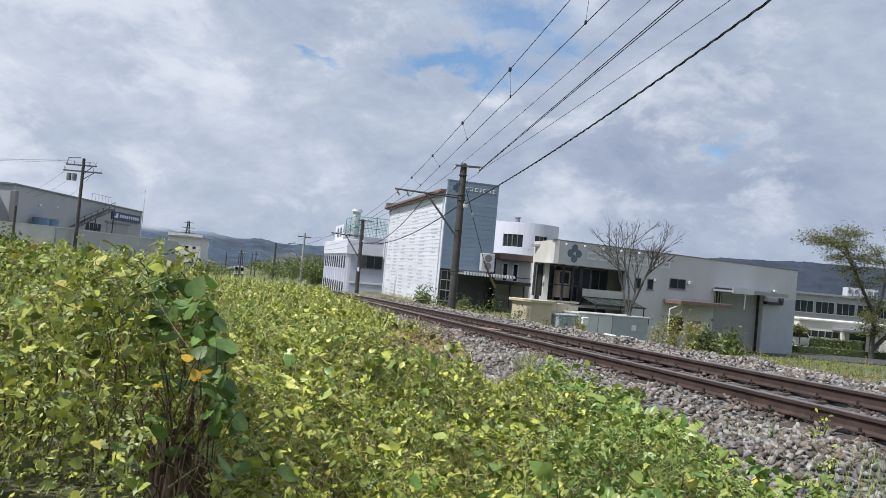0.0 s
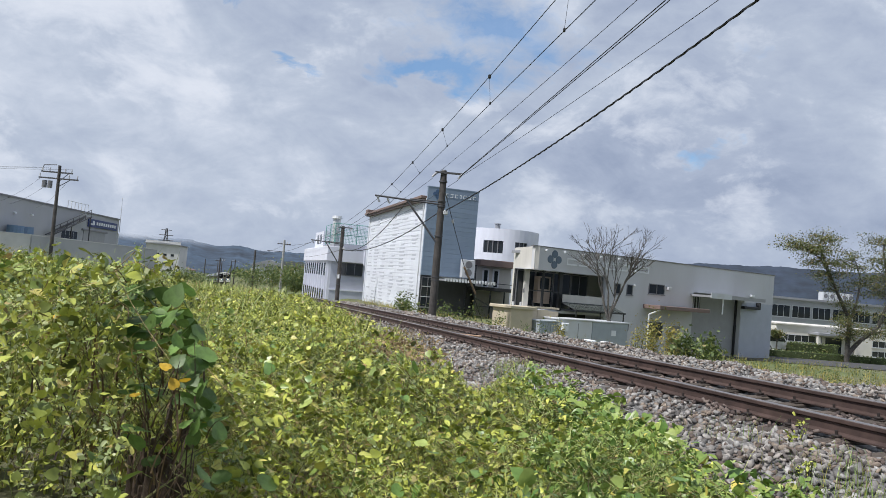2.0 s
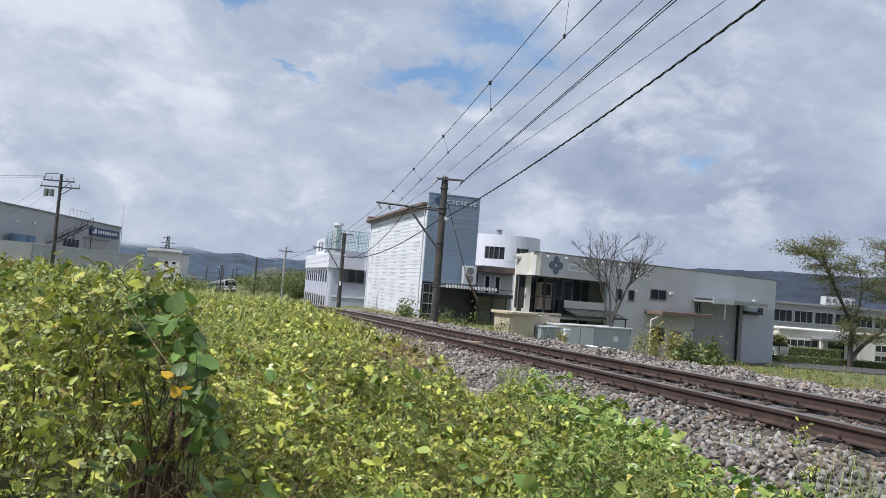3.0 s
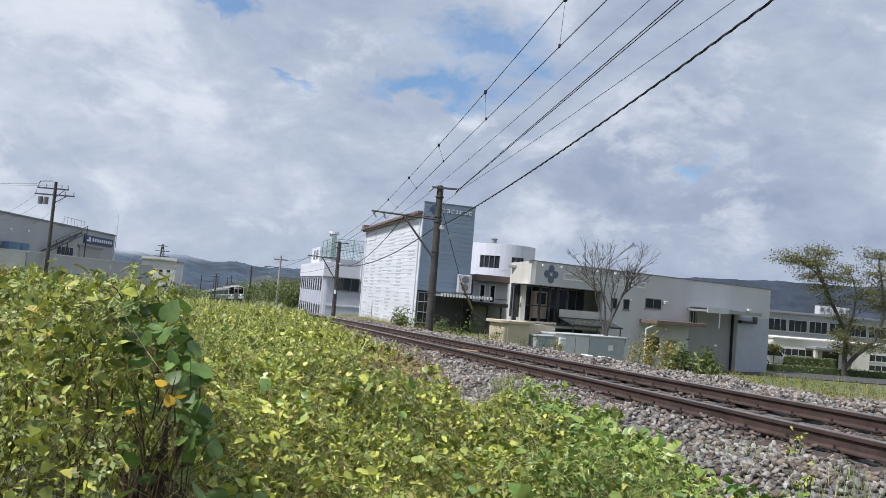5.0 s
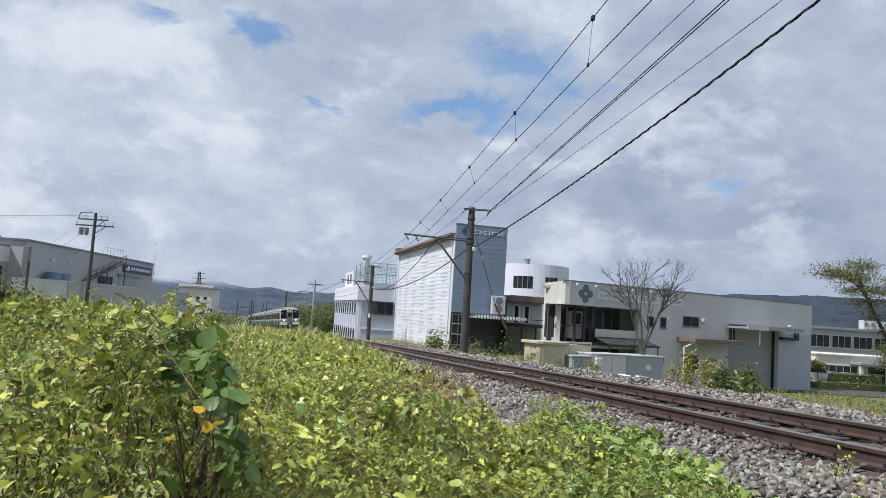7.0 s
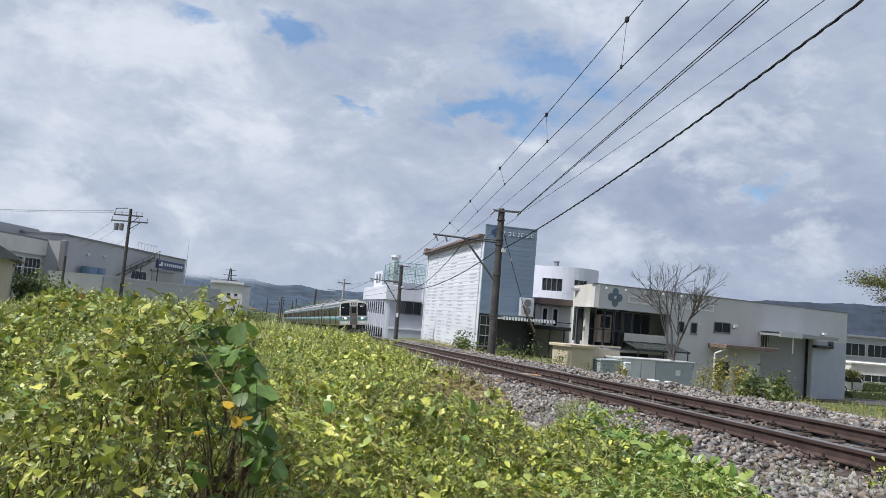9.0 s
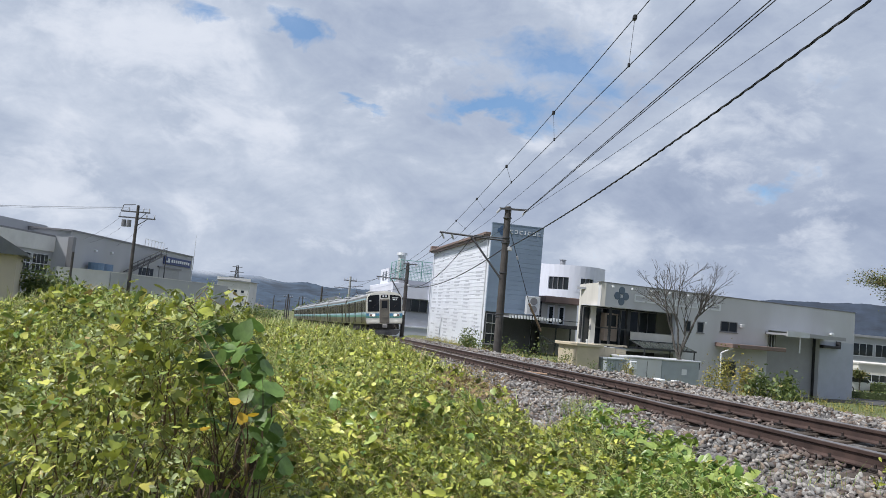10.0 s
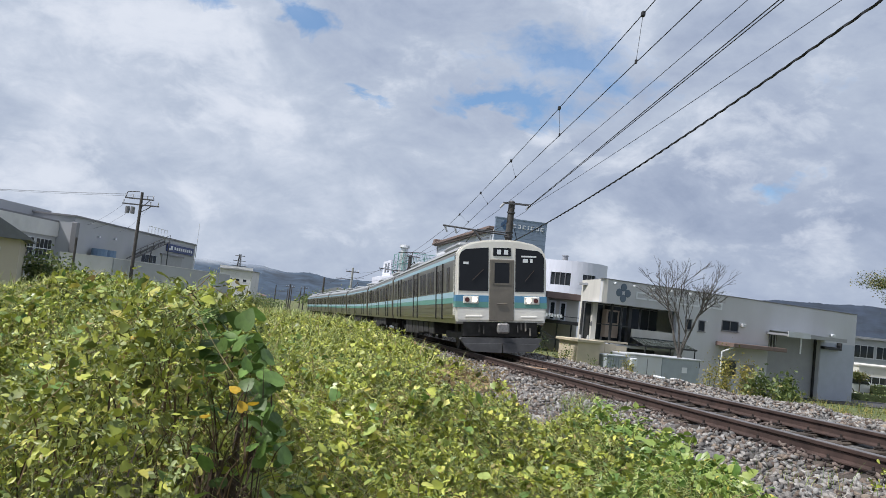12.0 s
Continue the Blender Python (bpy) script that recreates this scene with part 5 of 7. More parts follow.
def make_works():
    b = empty("works_building", pose(6.78, 46, 0, 0, 0, 30.7), "long grey rendered works building with canopies and a glazed entrance", "building")
    L, T = 23.5, 2.6
    # side wall, lighter, square to the line
    tilt = Matrix.Translation((-0.08, 0, 0)) @ Matrix.Rotation(radians(-20), 4, "Z")
    part("side_wall", boxes(((0.0, 0.02, 1.2), (0.30, 4.1, T))), CREAMWALL, b, m=tilt)
    part("side_wall", boxes(((0.0, 1.5, -4.2), (0.30, 4.1, 1.2))), CREAMWALL, b, m=tilt)
    # front wall in stretches round the openings
    pieces = [((-0.05, 0, 1.2), (14.4, 0.3, T)), ((5.95, 0, -4.2), (14.4, 0.3, 1.2)), ((14.4, 0, 0.75), (19.7, 0.3, T)), ((19.7, 0, -4.2), (L, 0.3, T))]
    for lo, hi in pieces:
        part("front_wall", boxes((lo, hi)), CONC, b)
    part("end_wall", boxes(((L - 0.3, 0.3, -4.2), (L, 10.0, T))), CONC, b)
    part("roof", boxes(((8.0, 0.2, T - 0.35), (L - 0.2, 10.0, T - 0.2))), ROOFGREY, b)
    part("roof", boxes(((0.9, 0.25, T - 0.35), (8.0, 3.6, T - 0.2))), ROOFGREY, b)
    part("coping", boxes(((-0.15, -0.05, T), (L + 0.05, 0.32, T + 0.06))), FRAME, b)
    part("back_wall", boxes(((8.0, 9.8, -4.2), (L, 10.1, T))), CONC, b)
    # sign row, round mark and spot lamps
    stroke_row(b, 2.48, 1.67, 0.45, (0.85, 0.85, 0.85, 0.12, 0.95, 0.85, 0.85, 0.85), -0.01, SIGNWHITE, 0.095)
    slate = mat("mark_slate", (0.11, 0.15, 0.20), 0.5, vary=0.05)
    for a in range(4):
        c, s = math.cos(a * math.pi / 2) * 0.33, math.sin(a * math.pi / 2) * 0.33
        bm = bmesh.new()
        bmesh.ops.create_cone(bm, cap_ends=True, segments=18, radius1=0.24, radius2=0.22, depth=0.03, matrix=Matrix.Translation((1.5 + c, -0.02, 1.92 + s)) @ Matrix.Rotation(radians(90), 4, "X"))
        part("round_mark", bm, slate, b)
    for x in (0.69, 2.17, 3.69, 5.2, 6.78, 8.43):
        o = part("spot_lamp", boxes(((x - 0.06, -0.22, 2.36), (x + 0.06, -0.10, 2.48)), ((x - 0.02, -0.12, 2.40), (x + 0.02, 0.0, 2.44)), bevel=0.015), SIGNWHITE, b)
    for x, z in ((8.4, 1.75), (6.62, 0.95), (8.45, 0.80)):
        part("wall_lamp", boxes(((x - 0.06, -0.14, z - 0.05), (x + 0.06, 0.0, z + 0.07)), bevel=0.015), SIGNWHITE, b)
    part("flood_lamp", boxes(((11.55, -0.25, 0.72), (11.9, 0.0, 0.95)), bevel=0.03), PALE, b)
    window(b, 6.72, 7.26, 0.15, 0.85, 0)
    window(b, 7.82, 8.38, 0.15, 0.85, 0)
    window(b, 9.88, 11.42, 0.36, 1.05, 1)
    # glazed entrance bay behind the recess
    bay = part("entrance_bay", boxes(((-0.05, 1.75, -4.2), (6.0, 1.9, 1.2))), DARKSTEEL, b)
    part("bay_ceiling", boxes(((-0.05, 0.3, 1.2), (6.0, 1.75, 1.25))), CONC, bay)
    part("bay_floor", boxes(((-0.05, 0.0, -1.35), (6.0, 1.75, -1.2))), CONC, bay)
    for i, x in enumerate((0.02, 1.5, 3.0, 4.5)):
        window(bay, x, x + 1.45, -1.15, 1.15, 1, 1.72)
    part("cabinet_panel", boxes(((1.35, 1.2, -0.85), (2.35, 1.6, 0.85))), PANELBROWN, bay)
    part("cabinet_pane", boxes(((1.5, 1.17, 0.05), (2.2, 1.22, 0.75))), WIN, bay)
    part("post", boxes(((1.15, 0.5, -1.2), (1.27, 0.62, 1.2)), ((2.5, 0.5, -1.2), (2.75, 0.7, 1.2))), DARKSTEEL, bay)
    part("guard_rail", boxes(((0.0, 0.3, -0.10), (2.6, 0.36, -0.04))), DARKSTEEL, bay)
    part("balcony_panel", boxes(((2.55, 0.12, -0.72), (5.9, 0.22, -0.16))), CREAMWALL, bay)
    gl = part("glass_canopy", boxes(((2.4, -1.3, -1.12), (6.6, -1.22, -1.02)), ((2.4, 0.0, -0.72), (6.6, 0.08, -0.64))), DARKSTEEL, b)
    for i in range(8):
        x = 2.42 + i * 0.59
        part("rafter", tubes(((x, -1.26, -1.06), (x, 0.0, -0.68), 0.03), n=6), DARKSTEEL, gl)
        if i < 7:
            bm = bmesh.new()
            v = [bm.verts.new(p) for p in ((x + 0.03, -1.25, -1.04), (x + 0.56, -1.25, -1.04), (x + 0.56, 0.0, -0.66), (x + 0.03, 0.0, -0.66))]
            bm.faces.new(v)
            bmesh.ops.solidify(bm, geom=bm.faces[:], thickness=0.012)
            part("roof_pane", bm, mat("smoked_pane", (0.10, 0.12, 0.11), 0.15, vary=0.1), gl)
    for x in (2.5, 4.5, 6.5):
        part("post", tubes(((x, -1.2, -3.6), (x, -1.2, -1.05), 0.04), n=6), DARKSTEEL, gl)
    part("wall_sconce", tubes(((-0.95, -0.3, -0.05), (-0.80, -0.15, 0.02), 0.04), ((-0.95, -0.3, -0.05), (-0.95, -0.3, -0.25), 0.06), n=6), FRAME, b)
    # canopies, loading bay
    c = part("door_canopy", boxes(((9.45, -1.5, -0.62), (14.4, 0.0, -0.36)), bevel=0.02), BROWN, b)
    part("drainpipe", tubes(((9.7, -1.35, -0.62), (9.45, -0.6, -1.0), 0.05), ((9.45, -0.6, -1.0), (9.45, -0.6, -4.0), 0.05), n=8), SIGNWHITE, c)
    window(b, 9.95, 11.5, -2.6, -1.5, 1)
    part("side_door", boxes(((12.2, -0.03, -3.75), (13.2, 0.05, -1.7))), FRAME, b)
    bay2 = part("loading_bay", boxes(((14.4, 0.5, -4.2), (19.7, 0.6, 0.75))), SHUTTER, b)
    for i in range(24):
        part("shutter_slat", boxes(((14.45, 0.47, -3.7 + i * 0.18), (19.6, 0.505, -3.7 + i * 0.18 + 0.165))), SHUTTER, bay2)
    part("bay_post", boxes(((19.62, 0.30, -4.2), (19.70, 0.46, 0.75))), DARKSTEEL, bay2)
    c = part("bay_canopy", boxes(((14.1, -1.7, 0.48), (20.1, 0.0, 0.62))), ROOFGREY, b)
    part("fascia", boxes(((14.1, -1.76, 0.42), (16.3, -1.7, 0.80))), PALE, c)
    part("fascia", boxes(((16.3, -1.74, 0.46), (20.1, -1.7, 0.70))), SHUTTER, c)
    part("downpipe", tubes(((15.7, -1.5, 0.45), (15.7, -1.5, -0.62), 0.05), n=8), SIGNWHITE, c)
    cage = part("bay_lattice", boxes(((14.5, 0.36, -0.6), (15.6, 0.40, 0.45))), DARKSTEEL, bay2)
    for i in range(4):
        part("lattice_bar", boxes(((14.6 + i * 0.28, 0.31, -0.6), (14.64 + i * 0.28, 0.36, 0.45))), PALE, cage)
    part("track_arm", boxes(((19.7, -0.35, -0.12), (21.6, 0.0, 0.08)), ((21.45, -0.35, 0.08), (21.6, 0.0, 0.42)), bevel=0.02), DARKSTEEL, b)
    part("flood_lamp", boxes(((20.6, -0.25, 0.82), (20.95, 0.0, 0.98)), bevel=0.02), SIGNWHITE, b)
    part("wall_sheet", boxes(((19.75, -0.02, -4.0), (L - 0.05, 0.0, 0.35))), mat("blue_grey_sheet", (0.40, 0.43, 0.48), 0.6, vary=0.06, scale=1.5), b)


def make_yard():
    """Low structures between the works and the line."""
    m = pose(9.33, 41.7, 0, 0, 0, 30.7)
    k = empty("beige_shed", m, "small beige shed with a flat lid beside the line", "shed")
    part("wall", boxes(((-5.35, 0.0, -3.0), (-3.95, 1.6, -1.08))), BEIGE, k)
    part("lid", boxes(((-5.5, -0.12, -1.08), (-3.80, 1.75, -0.93)), bevel=0.02), BEIGE, k)
    for x in (-4.9, -4.4):
        part("vent", tubes(((x, 0.5, -0.93), (x, 0.5, -0.72), 0.06), n=8), PALE, k)
    f = empty("beige_fence", m, "beige panel fence with a thin frame", "fence")
    for i in range(3):
        part("panel", boxes(((-3.72 + i * 0.74, 0.8, -2.9), (-3.0 + i * 0.74, 0.86, -1.02 - i * 0.05))), BEIGE, f)
    part("frame", boxes(((-3.75, 0.76, -1.0), (-1.5, 0.90, -0.90))), BEIGE, f)
    for i, (x0, x1, top, d, mt, lab) in enumerate(((-3.78, -2.52, -1.56, 1.0, BOXGREY, "pale grey ribbed steel cabinet beside the fence"),
                                                   (-2.50, -0.08, -1.40, 1.5, PALE, "long pale equipment cabinet with a flat lid"),
                                                   (-0.06, 2.62, -1.42, 1.7, BOXGREY, "blue-grey equipment cabinet with a white notice"))):
        c = empty("equipment_cabinet", m, lab, "cabinet", "cabinets by the line")
        part("body", boxes(((x0, -0.4, -3.4), (x1, d - 0.4, top - 0.08)), bevel=0.02), mt, c)
        part("lid", boxes(((x0 - 0.05, -0.46, top - 0.08), (x1 + 0.05, d - 0.35, top)), bevel=0.015), PALE if i else mt, c)
        if i == 0:
            for j in range(7):
                part("rib", boxes(((x0 + 0.08 + j * 0.17, -0.43, -3.3), (x0 + 0.15 + j * 0.17, -0.39, top - 0.14))), mt, c)
        if i == 1:
            part("meter_box", boxes(((x0 + 0.15, -0.62, -2.05), (x0 + 0.55, -0.4, -1.62)), bevel=0.03), SIGNWHITE, c)
            part("conduit", tubes(((x0 + 0.35, -0.5, -3.2), (x0 + 0.35, -0.5, -2.05), 0.05), n=8), FRAME, c)
            part("door_line", boxes(((x0 + 1.4, -0.415, -3.3), (x0 + 1.42, -0.395, -1.6))), FRAME, c)
        if i == 2:
            part("notice", boxes(((1.35, -0.42, -2.2), (1.70, -0.39, -1.9))), SIGNWHITE, c)
    g = empty("gas_meter", m, "dark meter on a post beside the cabinets", "meter")
    part("case", boxes(((2.72, 0.0, -1.95), (3.15, 0.3, -1.45)), bevel=0.08), DARKSTEEL, g)
    part("post", tubes(((2.94, 0.15, -3.6), (2.94, 0.15, -1.95), 0.04), n=8), FRAME, g)


make_tower()
make_office()
make_drum()
make_works()
make_yard()


# ---- line-side poles and wires ----
POLE = mat("pole_concrete", (0.055, 0.050, 0.047), 0.9, vary=0.25, scale=4, bump=0.2, bump_scale=25, stain=(0.13, 0.12, 0.11), stain_scale=0.8)
STEELBEAM = mat("galvanised", (0.085, 0.085, 0.09), 0.6, 0.3, vary=0.15, scale=5)
WIRE = mat("wire_dark", (0.035, 0.036, 0.04), 0.6, 0.3, vary=0.1)
PORCELAIN = mat("insulator", (0.45, 0.45, 0.46), 0.3, vary=0.1)


def insulator(parent, a, b, r=0.055, n=5):
    """A string of porcelain discs between two points."""
    bm = bmesh.new()
    a, b = Vector(a), Vector(b)
    tube(bm, a, b, r * 0.4, r * 0.4, 6)
    for i in range(n):
        c = a.lerp(b, (i + 0.5) / n)
        d = (b - a).normalized() * 0.02
        tube(bm, c - d, c + d, r, r * 0.7, 8)
    part("insulator", bm, PORCELAIN, parent)


def catenary_pole(x, y, base, top, wx, wz, big=True):
    """A concrete mast with a bracket arm over the track and a feeder crossarm at its top."""
    e = empty("catenary_pole", pose(x, y, 0), "dark concrete catenary mast with a bracket arm and insulators", "utility pole", "masts along the line")
    mast = part("mast", tubes(((0.02, 0, base - 0.6), (-0.0, 0, top), 0.20, 0.155), n=16), POLE, e)
    for z in (top - 0.55, top - 1.5, top - 1.75, top - 3.2, base + 1.6, base + 1.75):
        part("band", tube(bmesh.new(), (0, 0, z), (0, 0, z + 0.06), 0.205, 0.205, 16), STEELBEAM, e)
    part("cap", tube(bmesh.new(), (0, 0, top), (0, 0, top + 0.06), 0.15, 0.10, 12), STEELBEAM, e)
    dx = wx - x
    arm = part("bracket_arm", tubes(((0.2, -0.1, wz - 0.12), (dx - 0.15, -0.1, wz + 0.06), 0.045), ((0.2, -0.1, wz + 0.0), (dx * 0.5, -0.1, wz + 0.03), 0.03), n=8), STEELBEAM, e)
    part("strut", tubes(((-0.1, -0.1, wz - 1.95), (dx * 0.55, -0.1, wz - 0.02), 0.05), n=8), STEELBEAM, e)
    insulator(arm, (dx - 0.05, -0.1, wz + 0.02), (dx + 0.1, -0.1, wz - 0.25))
    insulator(arm, (dx + 0.45, -0.1, wz + 0.0), (dx + 0.55, -0.1, wz - 0.25))
    cross = part("crossarm", boxes(((-0.42, -0.2, top - 0.14), (0.90, -0.12, top - 0.05)), ((0.1, -0.18, top - 0.3), (0.16, -0.12, top - 0.14))), STEELBEAM, e)
    insulator(cross, (-0.38, -0.16, top - 0.12), (-0.55, -0.3, top - 0.36))
    insulator(cross, (0.86, -0.16, top - 0.12), (0.70, -0.3, top - 0.36))
    part("cable_clamp", boxes(((0.12, -0.28, top - 2.12), (0.34, -0.1, top - 1.92)), bevel=0.03), PALE, e)
    return e


catenary_pole(0.67, 37, -1.6, 5.33, -2.40, 3.80)
p2 = catenary_pole(-7.48, 70, -2.75, 4.2, -10.1, 2.7)
part("number_plate", boxes(((-0.09, -0.22, -0.55), (0.09, -0.2, -0.18))), SIGNWHITE, p2)
e = empty("anchor_stay", pose(3.5, 39.6, -2.2), "guy wire with a faded sleeve stretched down from the mast", "guy wire")
part("stay_wire", tubes(((-2.75, -2.55, 6.7), (-1.45, -1.25, 3.2), 0.016), ((-1.45, -1.25, 3.2), (0, 0, -0.1), 0.016), n=5), WIRE, e)
part("sleeve", tubes(((-1.38, -1.18, 3.0), (-0.66, -0.58, 1.70), 0.055), n=8), mat("faded_sleeve", (0.25, 0.17, 0.11), 0.8, vary=0.3, scale=12), e)
part("insulator", tubes(((-2.2, -2.0, 5.25), (-2.15, -1.95, 5.10), 0.05), n=8), PORCELAIN, e)


def lamp_post(x, y, base, top, r=0.14, arms=True, mt=None, label="weathered concrete utility pole with a crossarm"):
    e = empty("utility_pole", pose(x, y, 0), label, "utility pole", "poles in the distance")
    part("pole", tubes(((0, 0, base), (0, 0, top), r, r * 0.75), n=10), mt or POLE, e)
    if arms:
        part("crossarm", boxes(((-1.1, -0.05, top - 0.75), (1.1, 0.05, top - 0.6))), STEELBEAM, e)
        part("crossarm", boxes(((-2.6, -0.05, top - 2.0), (0.0, 0.05, top - 1.9))), STEELBEAM, e)
        for s in (-1.0, -0.5, 0.5, 1.0):
            insulator(e, (s, 0, top - 0.6), (s, 0, top - 0.3), 0.07, 3)
    return e


PALEPOLE = mat("pale_concrete", (0.36, 0.36, 0.35), 0.9, vary=0.1, scale=2)
lamp_post(-22.6, 125, -4.9, 4.5, 0.22, True, PALEPOLE, "pale concrete utility pole with two crossarms")
lamp_post(-36.9, 170, -6.2, 3.3, 0.25, False)
for x, y, top in ((-57, 236, 1.2), (-66, 268, 0.8), (-75, 290, 0.5), (-47.0, 180, 1.0), (-87, 330, 0.2), (-70, 250, 0.6)):
    lamp_post(x, y, -8.5, top, 0.2, y < 240)


def wire(name, label, pts, r, n=5, twist=False):
    """A hanging wire along points."""
    vs, fs = [], []
    pts = [Vector(p) for p in pts]
    for i, p in enumerate(pts):
        d = (pts[min(i + 1, len(pts) - 1)] - pts[max(i - 1, 0)]).normalized()
        a = d.cross(Vector((0, 0, 1))).normalized()
        b = a.cross(d)
        for k in range(n):
            t = 2 * math.pi * k / n + (i * 0.9 if twist else 0)
            rr = r * (1.0 + (0.45 if twist and k % 2 == 0 else -0.2 if twist else 0))
            vs.append(tuple(p + a * math.cos(t) * rr + b * math.sin(t) * rr))
    for i in range(len(pts) - 1):
        for k in range(n):
            fs.append((i * n + k, i * n + (k + 1) % n, (i + 1) * n + (k + 1) % n, (i + 1) * n + k))
    return tagged(raw(name, vs, fs, WIRE), label, "cable", "wires over the line")


def run(p0, dx, a, b, length=52, n=27):
    """From the near mast towards and over the camera: side step, rise and curve a metre."""
    return [(p0[0] + dx * s, p0[1] - s, p0[2] + a * s + b * s * s) for s in np.linspace(0, length, n)]


def sag(p, q, drop, n=13):
    return [(p[0] + (q[0] - p[0]) * t, p[1] + (q[1] - p[1]) * t, p[2] + (q[2] - p[2]) * t - drop * 4 * t * (1 - t)) for t in np.linspace(0, 1, n)]


M1, C1 = (-2.35, 37, 3.79), (-1.85, 37, 3.73)
MESS = run((-2.35, 37, 3.81), 0.19, 0.0459, 0.00094)
CONT = run((-1.85, 37, 3.52), 0.167, 0.0435, 0.0)
wire("messenger_wire", "thin dark messenger wire over the track", MESS, 0.0085)
wire("contact_wire", "thin dark contact wire over the track", CONT, 0.0085)
wire("feeder_wire", "thin dark feeder wire along the masts", run((0.15, 37, 5.0), 0.19, 0.052, 0.0007), 0.008)
wire("feeder_wire", "two thick dark feeder wires along the masts", run((1.37, 36.9, 5.055), 0.19, 0.0959, 0.0), 0.014)
wire("feeder_wire", "two thick dark feeder wires along the masts", run((1.42, 36.9, 5.075), 0.193, 0.0959, 0.0), 0.013)
wire("feeder_wire", "thin dark feeder wire along the masts", run((1.40, 37, 5.06), 0.19, 0.0365, 0.00069), 0.008)
wire("twisted_cable", "thick black twisted cable slung along the masts", run((0.89, 36.9, 3.41), 0.19, 0.0457, 0.0015, 52, 260), 0.021, 6, True)
# droppers with clips between the two wires
for s in (3.9, 8.8, 13.75, 18.8, 23.8, 28.8):
    k = s / 52 * 26
    i, f = int(k), k - int(k)
    a = Vector(MESS[i]).lerp(Vector(MESS[i + 1]), f)
    b = Vector(CONT[i]).lerp(Vector(CONT[i + 1]), f)
    d = empty("dropper", Matrix.Translation(a), "thin dropper with a dark clip hung from the messenger wire", "wire clip", "droppers over the line")
    part("clip", boxes(((-0.035, -0.05, -0.05), (0.035, 0.05, 0.04)), bevel=0.015), WIRE, d)
    part("rod", tubes(((0, 0, 0), tuple(b - a), 0.004), n=4), WIRE, d)
    part("lower_clip", boxes(((-0.02, -0.03, -0.02), (0.02, 0.03, 0.05)), bevel=0.008), WIRE, d).matrix_basis = Matrix.Translation(b - a)
# onwards to the next mast
M2 = (-10.0, 70, 2.72)
wire("messenger_wire", "thin dark messenger wire over the track", sag(M1, M2, 0.25), 0.010)
wire("contact_wire", "thin dark contact wire over the track", sag(C1, (-9.6, 70, 2.4), 0.1), 0.010)
for a, b, dr, r in (((0.15, 37, 4.95), (-8.0, 70, 3.85), 0.5, 0.009), ((1.40, 37, 4.97), (-6.7, 70, 3.85), 0.5, 0.009)):
    wire("feeder_wire", "thin dark feeder wire along the masts", sag(a, b, dr), r)
wire("twisted_cable", "black cable sagging between two masts", sag((0.6, 37, 3.33), (-7.4, 70, 2.1), 0.75), 0.028)
wire("slack_cable", "black cable sagging between two masts", sag((-1.0, 37, 3.68), (-7.5, 70, 2.2), 1.0), 0.022)
for a, b in (((-7.4, 70, 2.1), (-22.6, 125, 2.0)), ((-7.5, 70, 3.8), (-22.6, 125, 3.7)), ((-10.0, 70, 2.7), (-25, 125, 2.4)), ((-22.6, 125, 3.7), (-36.9, 170, 2.8)), ((-25, 125, 2.4), (-39, 170, 1.4))):
    wire("line_wire", "thin dark wire to the far masts", sag(a, b, 0.5), 0.016)

# ---- trees and bushes ----
BARK = mat("bark", (0.075, 0.068, 0.060), 0.95, vary=0.3, scale=8, bump=0.6, bump_scale=30, stain=(0.14, 0.135, 0.125), stain_scale=2)
TREE_LEAF = leaf_mat("tree_leaves", [(0.0, (0.07, 0.10, 0.035)), (0.5, (0.135, 0.16, 0.05)), (0.85, (0.23, 0.215, 0.075)), (1.0, (0.34, 0.23, 0.10))], 0.3, 0.55, 6)
BUSH_LEAF = leaf_mat("bush_leaves", [(0.0, (0.06, 0.095, 0.03)), (0.6, (0.13, 0.18, 0.05)), (0.9, (0.22, 0.25, 0.07)), (1.0, (0.30, 0.26, 0.10))], 0.3, 0.55, 4)
YELLOW_WEED = leaf_mat("yellow_weeds", [(0.0, (0.16, 0.18, 0.05)), (0.5, (0.34, 0.32, 0.08)), (1.0, (0.52, 0.40, 0.11))], 0.3, 0.6, 6)


def limb_tree(rnd, base, dirs, depth, length, radius, shrink=0.74, spread=0.55, lift=0.12):
    """Limbs that fork and fork again. Returns the bars and the outer tips."""
    bars, tips = [], []

    def grow(p, d, ln, r, k):
        q = p + d * ln
        mid = p.lerp(q, 0.5) + Vector((rnd.uniform(-1, 1), rnd.uniform(-1, 1), 0)) * ln * 0.05
        bars.append((tuple(p), tuple(mid), r, r * 0.88))
        bars.append((tuple(mid), tuple(q), r * 0.88, r * 0.74))
        if k <= 1:
            tips.append(q)
            tips.append(mid)
        if k == 0:
            return
        for _ in range(2 if rnd.random() < 0.55 else 3):
            nd = (d + Vector((rnd.gauss(0, spread), rnd.gauss(0, spread), rnd.gauss(lift, spread * 0.6)))).normalized()
            grow(q, nd, ln * shrink * rnd.uniform(0.75, 1.15), r * 0.66, k - 1)
    for d, ln, r in dirs:
        grow(Vector(base), Vector(d).normalized(), ln, r, depth)
    return bars, tips


def bars_mesh(bars, n=6):
    bm = bmesh.new()
    for a, b, r1, r2 in bars:
        tube(bm, a, b, r1, r2, n if r1 > 0.03 else 4, False)
    return bm


